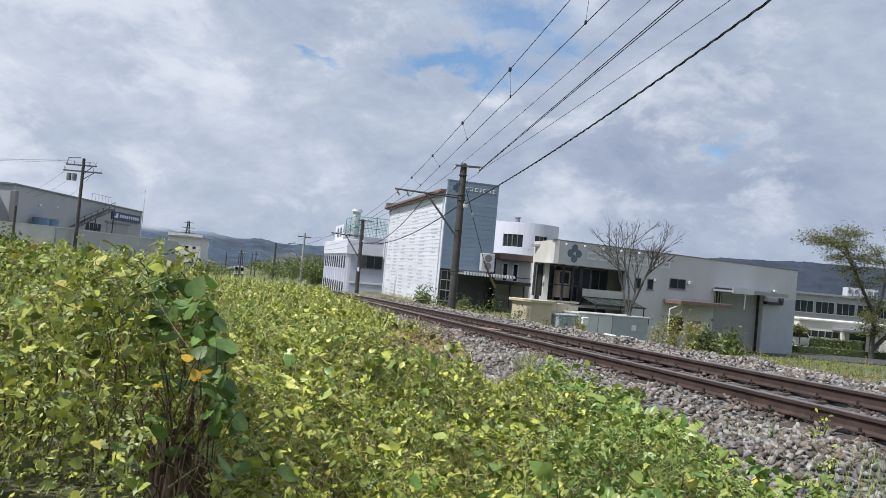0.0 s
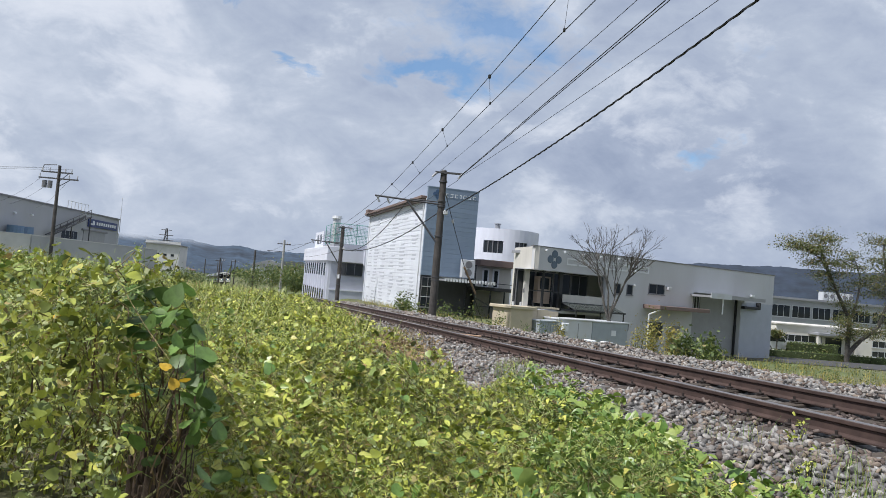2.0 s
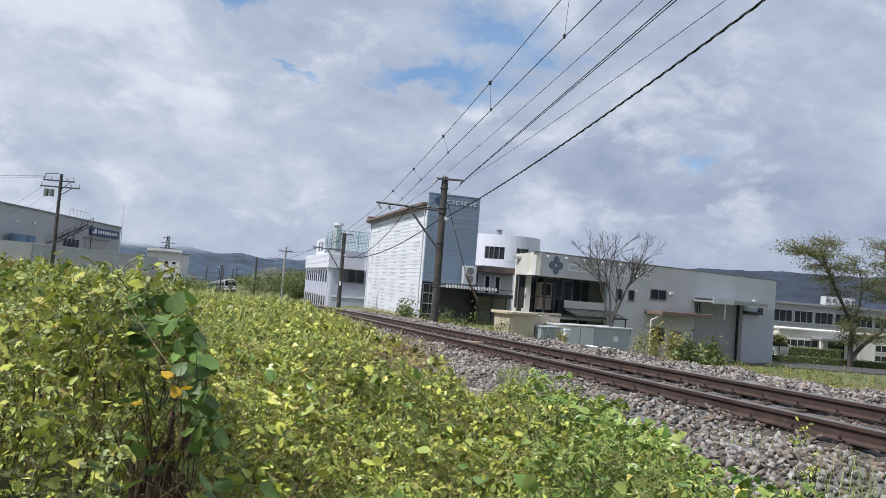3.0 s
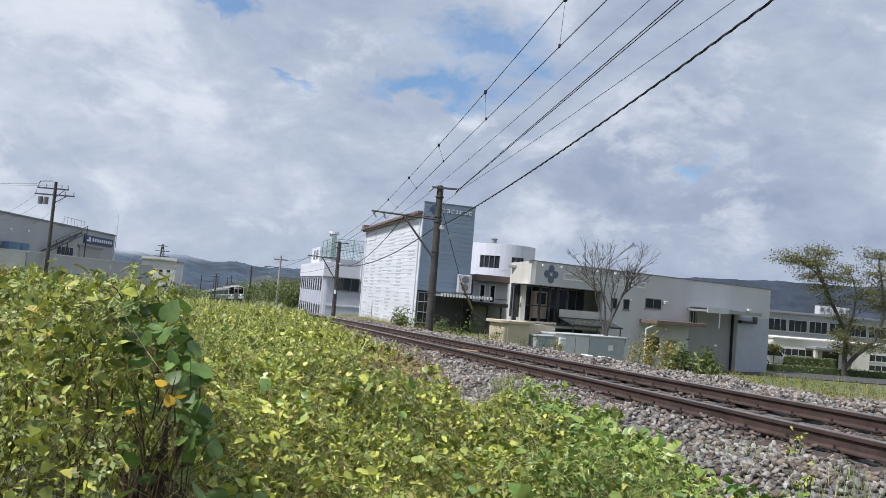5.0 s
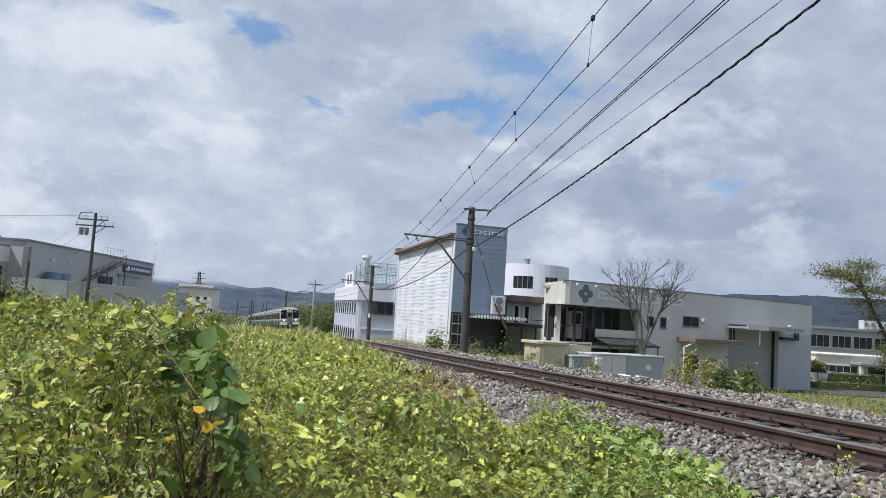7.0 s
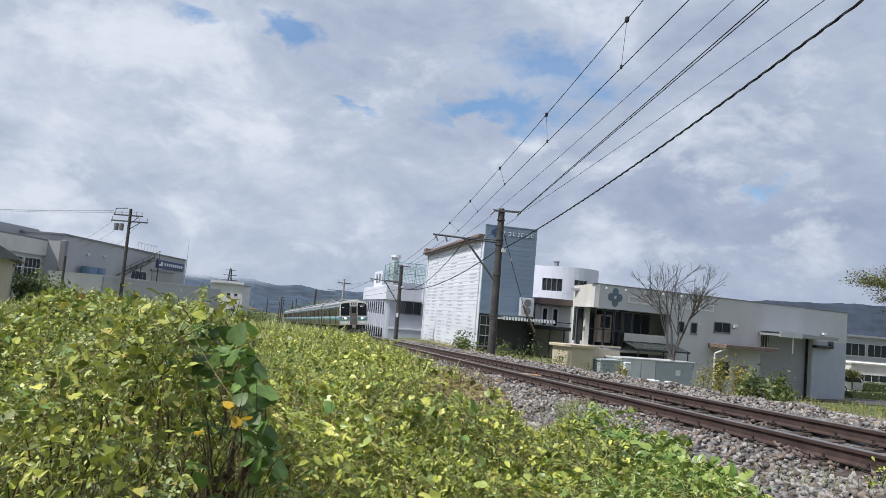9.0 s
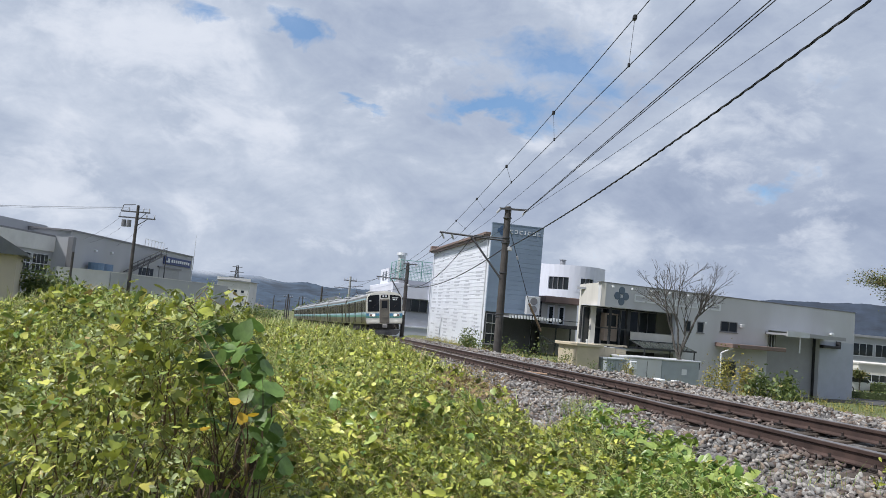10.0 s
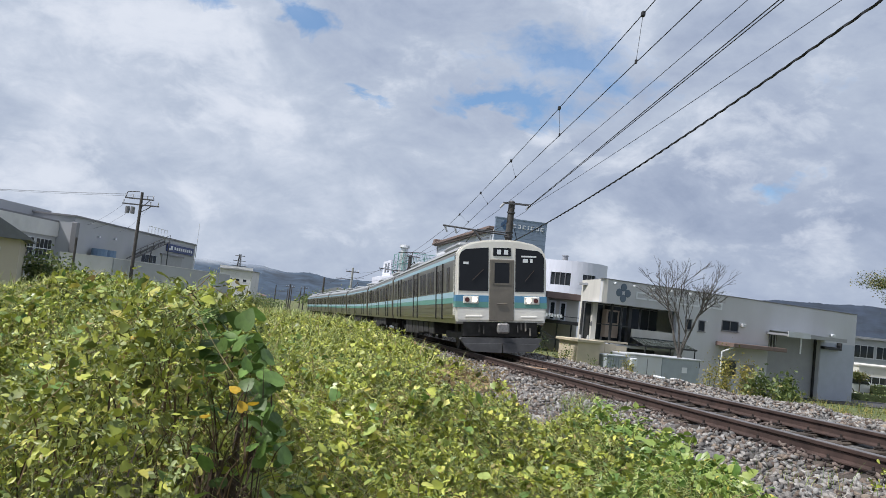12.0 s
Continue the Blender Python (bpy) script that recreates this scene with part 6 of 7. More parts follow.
def make_bare_tree():
    rnd = random.Random(31)
    t = empty("bare_tree", pose(10.75, 42.6, -3.3), "leafless grey tree with many thin twigs", "tree")
    bars = [((0, 0, 0), (-0.02, 0, 1.3), 0.17, 0.15), ((-0.02, 0, 1.3), (-0.1, 0, 1.95), 0.15, 0.13)]
    part("trunk", bars_mesh(bars, 10), BARK, t)
    b1, _ = limb_tree(rnd, (-0.1, 0, 1.9), [((-0.30, 0.1, 1), 1.5, 0.075), ((0.30, -0.1, 1), 1.45, 0.07), ((-0.04, 0.2, 1), 1.65, 0.065), ((0.14, -0.2, 1), 1.3, 0.045)],
                      6, 1.9, 0.1, 0.76, 0.34, 0.06)
    part("limbwork", bars_mesh(b1), BARK, t)


def make_leafy_tree(name, m, dirs, base_bars, seed, leaf_n, leaf_size, cloud, label, mt=None, depth=4, spread=0.5, lift=0.05, shrink=0.72):
    rnd = random.Random(seed)
    rng = np.random.default_rng(seed)
    t = empty(name, m, label, "tree")
    part("trunk", bars_mesh(base_bars, 10), BARK, t)
    top = base_bars[-1][1]
    bars, tips = limb_tree(rnd, top, dirs, depth, 1, 0.1, shrink, spread, lift)
    part("limbwork", bars_mesh(bars), BARK, t)
    tp = np.array([tuple(q) for q in tips])
    pts = tp[rng.integers(0, len(tp), leaf_n)] + rng.normal(0, 1, (leaf_n, 3)) * np.array([cloud, cloud, cloud * 0.55])
    V, F = scatter([OVAL, CHIP], pts, leaf_size * rng.uniform(0.6, 1.4, leaf_n), seed, 0.8)
    big_mesh("crown", V, F, mt or TREE_LEAF, parent=t)
    return t


def bush(name, x, y, z, rx, rz, n, size, seed, label, mt=None, category="bush"):
    """Twigs and leaves in an uneven heap."""
    rng = np.random.default_rng(seed)
    k = max(4, int(rx * 6))
    ctr = np.column_stack([rng.normal(0, rx * 0.5, k), rng.normal(0, rx * 0.4, k), rng.uniform(0.15, 0.75, k) * rz])
    p = ctr[rng.integers(0, k, n)] + rng.normal(0, 1, (n, 3)) * np.array([rx * 0.28, rx * 0.25, rz * 0.20])
    p[:, 2] = np.abs(p[:, 2])
    t = empty(name, pose(x, y, z), label, category)
    V, F = scatter([OVAL, CHIP], p, size * rng.uniform(0.6, 1.5, n), seed, 0.8)
    big_mesh("foliage", V, F, mt or BUSH_LEAF, parent=t)
    for c in ctr[:6]:
        part("stem", tubes(((0, 0, -0.2), tuple(c), 0.02 * rx + 0.008, 0.006), n=5), BARK, t)
    return t


make_bare_tree()


def make_broad_tree():
    """Leaning forked stems that carry flat sprays of leaves with gaps between them."""
    rnd, rng = random.Random(12), np.random.default_rng(12)
    t = empty("broad_tree", pose(35.3, 62, -3.95), "spreading tree with sparse olive and browning leaves", "tree")
    limbs = [[(0, 0, 0), (-0.02, 0, 1.2), (0.05, 0.1, 2.3), (-0.45, 0.2, 3.3), (-1.1, 0.3, 4.7), (-1.6, 0.3, 5.9), (-1.5, 0.2, 6.6)],
             [(0, 0, 0.5), (0.6, -0.1, 1.3), (1.35, -0.2, 2.0), (1.75, -0.2, 3.2), (1.7, -0.1, 4.6), (1.5, 0, 5.9), (1.7, 0.1, 6.5)],
             [(0.05, 0.1, 2.0), (0.55, 0.4, 3.2), (0.7, 0.5, 4.4), (0.3, 0.6, 5.6)],
             [(1.7, -0.2, 3.4), (2.5, 0.2, 4.6), (3.2, 0.3, 5.6), (3.9, 0.2, 6.2)],
             [(-0.9, 0.3, 4.2), (-1.7, 0.0, 5.2), (-2.6, -0.1, 5.7), (-3.1, 0, 5.6)],
             [(0.9, -0.2, 1.6), (1.9, -0.6, 2.0), (2.8, -0.5, 1.9)], [(0.3, 0, 1.2), (-0.2, -0.4, 1.7), (-0.5, -0.4, 2.2)]]
    wood, pads, big = [], [], 1.63
    limbs = [[tuple(c * big for c in p) for p in limb] for limb in limbs]
    limbs[0][0] = (0, 0, -0.9)
    for k, limb in enumerate(limbs):
        r0 = (0.22, 0.19, 0.12, 0.11, 0.09, 0.07, 0.06)[k]
        n = len(limb) - 1
        for i in range(n):
            a, b = Vector(limb[i]), Vector(limb[i + 1])
            ra, rb = r0 * (1 - 0.8 * i / n), r0 * (1 - 0.8 * (i + 1) / n)
            m = a.lerp(b, 0.5) + Vector((rnd.uniform(-0.06, 0.06), rnd.uniform(-0.06, 0.06), 0))
            wood += [(tuple(a), tuple(m), ra, (ra + rb) / 2), (tuple(m), tuple(b), (ra + rb) / 2, rb)]
            if b.z < 2.6:
                continue
            for _ in range(11 if b.z > 6 else 5):
                p = a.lerp(b, rnd.uniform(0.15, 1.0))
                d = Vector((rnd.gauss(0, 1), rnd.gauss(0, 0.9), rnd.gauss(0.15, 0.35))).normalized()
                q = p + d * rnd.uniform(0.5, 1.5) * (1.2 if b.z > 6 else 0.75)
                wood.append((tuple(p), tuple(q), 0.026, 0.010))
                pads += [q, p.lerp(q, 0.6)]
        pads += [Vector(limb[-1])] * 2
    part("trunk", bars_mesh([w for w in wood if w[2] > 0.13], 9), BARK, t)
    part("limbwork", bars_mesh([w for w in wood if w[2] <= 0.13]), BARK, t)
    c = np.array([tuple(p) for p in pads])
    k = rng.integers(0, len(c), 25000)
    pts = c[k] + rng.normal(0, 1, (len(k), 3)) * np.array([0.42, 0.42, 0.17])
    V, F = scatter([OVAL, CHIP], pts, 0.125 * rng.uniform(0.6, 1.4, len(pts)), 12, 0.7)
    big_mesh("crown", V, F, TREE_LEAF, parent=t)


make_broad_tree()
make_leafy_tree("small_tree", pose(33.2, 70, -3.9), [((-0.3, 0, 1), 0.5, 0.05), ((0.3, 0, 1), 0.5, 0.05), ((0, 0.3, 1), 0.5, 0.05)],
                [((0, 0, 0), (0, 0, 0.9), 0.07, 0.06)], 6, 900, 0.16, 0.25, "small round street tree with olive leaves", None, 2, 0.5, 0.0, 0.7)


def heap_row():
    """Plants along the far side of the line."""
    rng = np.random.default_rng(50)

    def place(u, y):
        x = track_x(y) + u
        return x, y
    k = 0
    for u, y, rx, rz, n, s, mt, nm, lab in (
            (5.0, 44, 0.8, 1.2, 420, 0.13, None, "green_shrub", "green shrub growing by the white storehouse"), (4.3, 49, 0.8, 1.0, 420, 0.14, None, "green_shrub", "green shrub growing by the white storehouse"),
            (5.2, 53, 0.9, 1.4, 520, 0.15, None, "green_shrub", "green shrub growing by the white storehouse"), (4.9, 39.5, 0.7, 1.0, 380, 0.12, None, "green_shrub", "green shrub beside the dark mast"),
            (5.6, 35.5, 0.5, 0.8, 300, 0.09, YELLOW_WEED, "yellow_weed", "yellowing tall weed beside the ballast"), (6.0, 32, 0.5, 0.9, 300, 0.08, None, "green_weed", "tall green weed beside the ballast"),
            (4.5, 20.6, 0.32, 0.75, 420, 0.055, YELLOW_WEED, "yellow_weed", "yellowing tall weed in front of the loading bay"),
            (4.5, 19.8, 0.34, 0.95, 1000, 0.06, YELLOW_WEED, "yellow_weed", "yellowing tall weed in front of the loading bay"),
            (4.4, 19.0, 0.34, 0.85, 1000, 0.06, YELLOW_WEED, "yellow_weed", "yellowing tall weed in front of the loading bay"),
            (4.5, 18.3, 0.46, 0.65, 800, 0.10, None, "broad_shrub", "dark green broad-leaved shrub in front of the loading bay"),
            (4.6, 17.5, 0.42, 0.50, 700, 0.10, None, "broad_shrub", "dark green broad-leaved shrub in front of the loading bay"),
            (4.6, 26.0, 0.4, 0.55, 420, 0.055, YELLOW_WEED, "yellow_weed", "yellowing weed before the pale cabinets"),
            (4.7, 32.5, 0.5, 0.5, 420, 0.07, None, "green_weed", "green weed before the beige shed")):
        x, y = place(u, y)
        g = RAIL_Z + GRADE * y - 0.35 if u < 4.8 else float(ground_z(x, y))
        bush(nm, x, y, g - 0.05, rx, rz + 0.3, n, s, 60 + k, lab, mt)
        k += 1
    # grass along the far shoulder
    y = 6 + 69 * rng.uniform(0, 1, 22000) ** 1.3
    u = 3.3 + rng.gamma(1.6, 1.5, len(y))
    x = np.interp(y, _TY, _TX) + u
    keep = (bumps(x, y, 4.0, 71) - 0.1 > rng.uniform(-0.4, 0.9, len(y)))
    p = np.column_stack([x, y, ground_z(x, y) + 0.02])[keep]
    V, F = strips(p, 0.40, 0.008, rng, 0.6)
    tagged(big_mesh("shoulder_grass", V, F, YELLOW_WEED), "yellow-green rough grass on the far shoulder", "grass", kind="stuff")


heap_row()


def make_verge():
    """Rough weeds between the far shoulder and the road."""
    rng = np.random.default_rng(61)
    y = rng.uniform(15, 53, 20000)
    x = rng.uniform(9, 30, len(y))
    ok = (offset_of(x, y) > 4.5) & (x / y > 0.33) & (bumps(x, y, 3.0, 63) + 0.5 * bumps(x, y, 0.9, 64) > rng.uniform(0.1, 0.9, len(y)))
    p = np.column_stack([x, y, ground_z(x, y)])[ok]
    V, F = strips(p, 0.60, 0.012, rng, 0.5)
    tagged(big_mesh("verge_grass", V, F, YELLOW_WEED), "tall yellow-green grass on the verge", "grass", kind="stuff")
    q = p[rng.integers(0, len(p), 7000)] + np.column_stack([rng.normal(0, 0.1, (7000, 2)), rng.uniform(0.1, 0.5, 7000)])
    V, F = scatter([OVAL, CHIP], q, 0.10 * rng.uniform(0.6, 1.4, len(q)), 62, 0.8)
    tagged(big_mesh("verge_weeds", V, F, BUSH_LEAF), "green weeds among the verge grass", "weeds", kind="stuff")


make_verge()
for i, (x, y, rx, rz, mt, lab) in enumerate(((17.6, 33.0, 0.5, 0.9, YELLOW_WEED, "tall yellowing weed on the verge"), (18.9, 34.5, 0.6, 1.0, None, "tall green weed on the verge"), (20.1, 35.0, 0.7, 1.0, YELLOW_WEED, "tall yellowing weed on the verge"),
                                            (21.6, 34.0, 0.7, 0.9, YELLOW_WEED, "tall yellowing weed on the verge"), (22.8, 35.5, 0.7, 1.1, None, "tall green weed on the verge"), (16.4, 30.5, 0.4, 0.6, None, "tall green weed on the verge"))):
    bush("verge_weed", x, y, float(ground_z(x, y)) - 0.05, rx, rz, 520, 0.075, 170 + i, lab, mt, "weed")
for i, (y, u, h, n) in enumerate(((7.35, -1.15, 0.26, 46), (5.9, -1.05, 0.22, 36), (6.3, -1.9, 0.20, 40))):
    x, yy, z = bank_point(y, u, -0.20)
    bush("seedling", x, yy, z, 0.075, h, n, 0.04, 140 + i, "small green seedling growing in the ballast", VINE_LEAF, "weed")

# ---- beyond the line: road, offices, hedge ----
ASPHALT = mat("asphalt", (0.06, 0.06, 0.062), 0.9, vary=0.2, scale=3, bump=0.2, bump_scale=60)
HEDGE_BASE = mat("hedge_soil", (0.06, 0.08, 0.03), 0.95, vary=0.3)


def make_road():
    vs, fs = [], []
    for i, x in enumerate(np.linspace(20, 120, 26)):
        for y0 in (54.5, 60.5):
            y = y0 + (x - 27) * 0.10
            vs.append((x, y, float(ground_z(x, y)) + 0.05))
    for i in range(25):
        fs.append((2 * i, 2 * i + 2, 2 * i + 3, 2 * i + 1))
    tagged(raw("road", vs, fs, ASPHALT), "dark asphalt road beyond the works", "road", kind="structure")


make_road()


def hedge(x0, y0, x1, y1, z, h, n, label):
    rng = np.random.default_rng(int(x0 * 10))
    e = empty("hedge", pose(0, 0, 0), label, "hedge")
    t = rng.uniform(0, 1, n)
    p = np.column_stack([x0 + (x1 - x0) * t + rng.normal(0, 0.1, n), y0 + (y1 - y0) * t + rng.normal(0, 0.3, n), z + h * np.minimum(1, rng.uniform(0.1, 1.15, n))])
    V, F = scatter([CHIP], p, 0.16 * rng.uniform(0.7, 1.4, n), 3, 0.8)
    big_mesh("leaves", V, F, BUSH_LEAF, parent=e)
    d = Vector((x1 - x0, y1 - y0, 0))
    m = Matrix.Translation((x0, y0, z)) @ Matrix.Rotation(math.atan2(d.y, d.x), 4, "Z")
    part("core", boxes(((0, -0.22, -0.3), (d.length, 0.22, h * 0.9))), HEDGE_BASE, e, m=m)


hedge(28, 62.0, 60, 65.5, -3.95, 0.75, 2600, "clipped green hedge along the road")
hedge(34.5, 70.5, 39.5, 71.2, -3.9, 1.1, 900, "clipped green hedge before the white office")


def make_far_offices():
    b = empty("grey_office", pose(40.5, 93.5, 0, 0, 0, 12), "long grey two-storey office with a band of windows", "building")
    part("wall", boxes(((0, 0.2, -5), (40, 12, 1.5))), mat("office_grey", (0.36, 0.38, 0.40), 0.8, vary=0.05, scale=1), b)
    part("roof", boxes(((-0.3, -0.3, 1.5), (40.3, 12.3, 1.75))), ROOFGREY, b)
    for i in range(13):
        window(b, 0.4 + i * 3.0, 3.1 + i * 3.0, -0.75, 0.75, 2, 0.2, PALE)
        window(b, 0.4 + i * 3.0, 3.1 + i * 3.0, -3.9, -2.6, 2, 0.2, PALE)
    for i in range(5):
        a = part("rooftop_unit", boxes(((11.5 + i * 0.95, 1.0, 1.75), (12.25 + i * 0.95, 1.9, 2.85)), bevel=0.03), PALE, b)
        part("fan", tube(bmesh.new(), (11.88 + i * 0.95, 0.97, 2.35), (11.88 + i * 0.95, 1.02, 2.35), 0.28, 0.28, 12), FRAME, a)
    part("roof_tank", tube(bmesh.new(), (3.5, 1.5, 1.75), (3.5, 1.5, 2.3), 0.35, 0.2, 12), PALE, b)
    w = empty("white_entrance_block", pose(35.3, 74.5, 0, 0, 0, 10), "low cream office block with strip windows and a dark entrance", "building")
    part("wall", boxes(((0, 0.2, -5), (30, 9, -1.35))), mat("cream_office", (0.70, 0.68, 0.62), 0.8, vary=0.04, scale=1.2, stain=(0.58, 0.56, 0.5), stain_scale=0.4), w)
    part("coping", boxes(((-0.1, 0.05, -1.35), (30.1, 9.1, -1.22))), CREAMWALL, w)
    for x0, x1 in ((0.6, 5.2), (11.0, 15.5), (16.5, 22.0)):
        window(w, x0, x1, -2.95, -2.25, 5, 0.2, PALE)
    window(w, 11.0, 15.5, -3.9, -3.3, 5, 0.2, PALE)
    part("porch", boxes(((3.6, -1.4, -2.1), (8.4, 0.2, -1.85)), bevel=0.02), ROOFGREY, w)
    part("entrance", boxes(((5.6, 0.12, -4.2), (7.4, 0.25, -2.3))), WIN, w)
    for x in (3.7, 7.9):
        part("pier", boxes(((x, -1.2, -4.3), (x + 0.3, -0.9, -2.1))), CREAMWALL, w)


make_far_offices()


def parked_car(x, y, z, rz, color, label):
    c = empty("parked_car", pose(x, y, z, 0, 0, rz), label, "car", "cars by the offices")
    paint = mat("car_paint_" + label.split()[0], color, 0.25, vary=0.03)
    bm = bmesh.new()
    prism(bm, [(-1.7, 0.25), (1.7, 0.25), (1.72, 0.75), (1.0, 0.95), (0.55, 1.48), (-1.35, 1.52), (-1.7, 0.95)], -0.74, 0.74)
    bmesh.ops.bevel(bm, geom=bm.edges[:], offset=0.06, segments=2, affect="EDGES")
    part("body", bm, paint, c)
    for s in (-1, 1):
        bm = bmesh.new()
        prism(bm, [(-1.35, 0.98), (0.78, 0.98), (0.48, 1.40), (-1.25, 1.43)], min(s * 0.70, s * 0.755), max(s * 0.70, s * 0.755))
        part("side_window", bm, WIN, c)
    for wx in (-1.1, 1.1):
        for s in (-1, 1):
            w = part("wheel", tube(bmesh.new(), (wx, s * 0.60, 0.29), (wx, s * 0.78, 0.29), 0.29, 0.29, 18), UNDER, c)
            part("rim", tube(bmesh.new(), (wx, s * 0.775, 0.29), (wx, s * 0.79, 0.29), 0.18, 0.18, 14), PALE, w)


parked_car(33.6, 71.5, float(ground_z(33.6, 71.5)) + 0.02, 15, (0.75, 0.76, 0.78), "white small car parked behind the hedge")

# marker posts and scrap by the ballast
for y, u in ((14.6, 6.3), (12.9, 6.5)):
    x = track_x(y) + u
    g = float(ground_z(x, y))
    e = empty("marker_post", pose(x, y, g), "short orange and white plastic marker post", "post", "marker posts")
    part("post", tubes(((0, 0, -0.1), (0, 0, 0.62), 0.035), n=10), mat("marker_orange", (0.60, 0.22, 0.05), 0.6, vary=0.1), e)
    part("band", tube(bmesh.new(), (0, 0, 0.45), (0, 0, 0.55), 0.037, 0.037, 10), SIGNWHITE, e)
sp = bank_point(21.5, 0.2, -0.17)
e = empty("wood_scrap", Matrix.Translation(sp) @ Matrix.Rotation(1.35, 4, "Z"), "pale broken board lying between the rails", "board")
part("board", boxes(((-0.06, -0.35, 0), (0.06, 0.35, 0.03)), bevel=0.004), mat("pale_wood", (0.46, 0.30, 0.20), 0.8, vary=0.2, scale=8, stretch=(1, 6, 1)), e)
for y, u in ((22.5, 4.4), (21.6, 4.5)):
    sp = bank_point(y, u, -0.5)
    e = empty("plastic_sheet", Matrix.Translation(sp) @ Matrix.Rotation(0.25, 4, "Z"), "crumpled white sheet lying on the shoulder", "litter", "litter on the shoulder")
    part("sheet", boxes(((-0.08, -0.26, -0.02), (0.10, 0.26, 0.035)), bevel=0.02), SIGNWHITE, e)

# ---- left of the line: factory, walls, houses ----
FACT = mat("factory_grey", (0.42, 0.43, 0.45), 0.8, vary=0.05, scale=0.6, stain=(0.34, 0.35, 0.37), stain_scale=0.15, stretch=(1, 1, 0.4))
FACTWHITE = mat("factory_white", (0.62, 0.62, 0.61), 0.8, vary=0.05, scale=0.8, stain=(0.48, 0.48, 0.47), stain_scale=0.3)


def make_factory():
    f = empty("factory", pose(-48.07, 85, 0, 0, 0, 92.85), "large grey factory hall with a blue sign and outside stair", "building")
    part("wall", boxes(((0, 0, -4), (42.0, 30, 5.45))), FACT, f)
    part("coping", boxes(((-0.2, -0.15, 5.45), (42.2, 30, 5.65))), FRAME, f)
    part("lower_wing", boxes(((-16, 2.0, -4), (0, 30, 4.6))), FACTWHITE, f)
    part("wing_coping", boxes(((-16.2, 1.8, 4.6), (0, 30, 4.8))), FRAME, f)
    part("rear_hall", boxes(((-24, 5.0, -4), (4.0, 40, 6.1))), FACT, f)
    part("wing_band", boxes(((-16, 1.7, 2.9), (-0.05, 2.0, 4.6))), FACTWHITE, f)
    part("wing_wall", boxes(((-16, 1.92, -4), (-0.05, 2.0, 2.9))), FACT, f)
    for i in range(4):
        w = window(f, -15.2 + i * 3.7, -11.9 + i * 3.7, 0.3, 2.5, 3, 1.88, SIGNWHITE)
        part("transom", boxes(((-15.15 + i * 3.7, 1.85, 1.35), (-11.95 + i * 3.7, 1.9, 1.43))), SIGNWHITE, w)
    s = part("sign_board", boxes(((28.7, -0.25, 3.55), (40.6, -0.05, 4.75)), bevel=0.03), SIGNBLUE, f, "dark blue sign board")
    for i in range(9):
        x = 31.6 + i * 0.95
        part("sign_bar", boxes(((x, -0.28, 3.95), (x + 0.62, -0.24, 4.4))), SIGNWHITE, s)
    part("sign_mark", boxes(((29.4, -0.28, 3.85), (30.9, -0.24, 4.1)), ((30.1, -0.28, 4.1), (30.9, -0.24, 4.5))), SIGNWHITE, s)
    # outside stair with landings
    st = part("stair_stringer", tubes(((14.2, -1.3, 1.6), (26.5, -1.3, 4.9), 0.10), ((14.2, -0.5, 1.6), (26.5, -0.5, 4.9), 0.10), n=6), STEELBEAM, f)
    for i in range(20):
        x = 14.5 + i * 0.62
        part("tread", boxes(((x, -1.3, 1.65 + i * 0.166), (x + 0.45, -0.5, 1.70 + i * 0.166))), STEELBEAM, st)
    part("handrail", tubes(((14.2, -1.3, 2.6), (26.5, -1.3, 5.9), 0.05), ((14.2, -1.3, 2.2), (26.5, -1.3, 5.5), 0.04), n=6), STEELBEAM, st)
    for i in range(7):
        x = 14.4 + i * 2.0
        part("rail_post", tubes(((x, -1.3, 1.6 + i * 0.54), (x, -1.3, 2.65 + i * 0.54), 0.04), n=6), STEELBEAM, st)
    part("stair_post", tubes(((20, -1.3, -3), (20, -1.3, 3.1), 0.08), ((26.3, -1.3, -3), (26.3, -1.3, 4.9), 0.08), n=6), STEELBEAM, st)
    for i in range(7):
        part("roof_rail", tubes(((22 + i * 1.2, 0.3, 5.6), (22 + i * 1.2, 0.3, 6.7), 0.05), ((22 + i * 1.2, 0.3, 6.7), (min(23.2 + i * 1.2, 29.2), 0.3, 6.7), 0.04), n=5), PALE, f)
    # lower wall openings
    part("roller_door", boxes(((27.5, -0.10, -0.5), (36.0, 0.0, 2.9))), SHUTTER, f)
    part("door_frame", boxes(((26.8, -0.25, 2.9), (36.6, 0.0, 3.15))), FRAME, f)
    window(f, 20.0, 25.5, 1.4, 2.6, 3, 0.0, PALE)
    for i, x in enumerate((4.5, 7.0)):
        part("tank", tubes(((x, -1.2, 0.4), (x, -1.2, 2.2), 0.9), n=14), mat("tank_blue", (0.14, 0.22, 0.33), 0.6, vary=0.1), f)
    part("wall_duct", boxes(((-0.6, -0.6, 0.4), (0.1, 0.0, 4.8)), bevel=0.03), FRAME, f)
    for x, z in ((6.0, 3.6), (10.5, 3.7)):
        part("wall_lamp", boxes(((x, -0.3, z), (x + 0.4, 0.0, z + 0.25)), bevel=0.04), SIGNWHITE, f)
    part("corner_mast", tubes(((41.6, -0.3, 3.4), (41.6, -0.3, 9.2), 0.07, 0.03), n=6), PALE, f)
    part("corner_lamp", tubes(((40.7, -0.5, 0.5), (40.7, -0.5, 3.2), 0.12), n=6), SIGNWHITE, f)
    # boundary wall
    w = empty("boundary_wall", pose(0, 0, 0), "weathered concrete boundary wall, pale at one end", "wall")
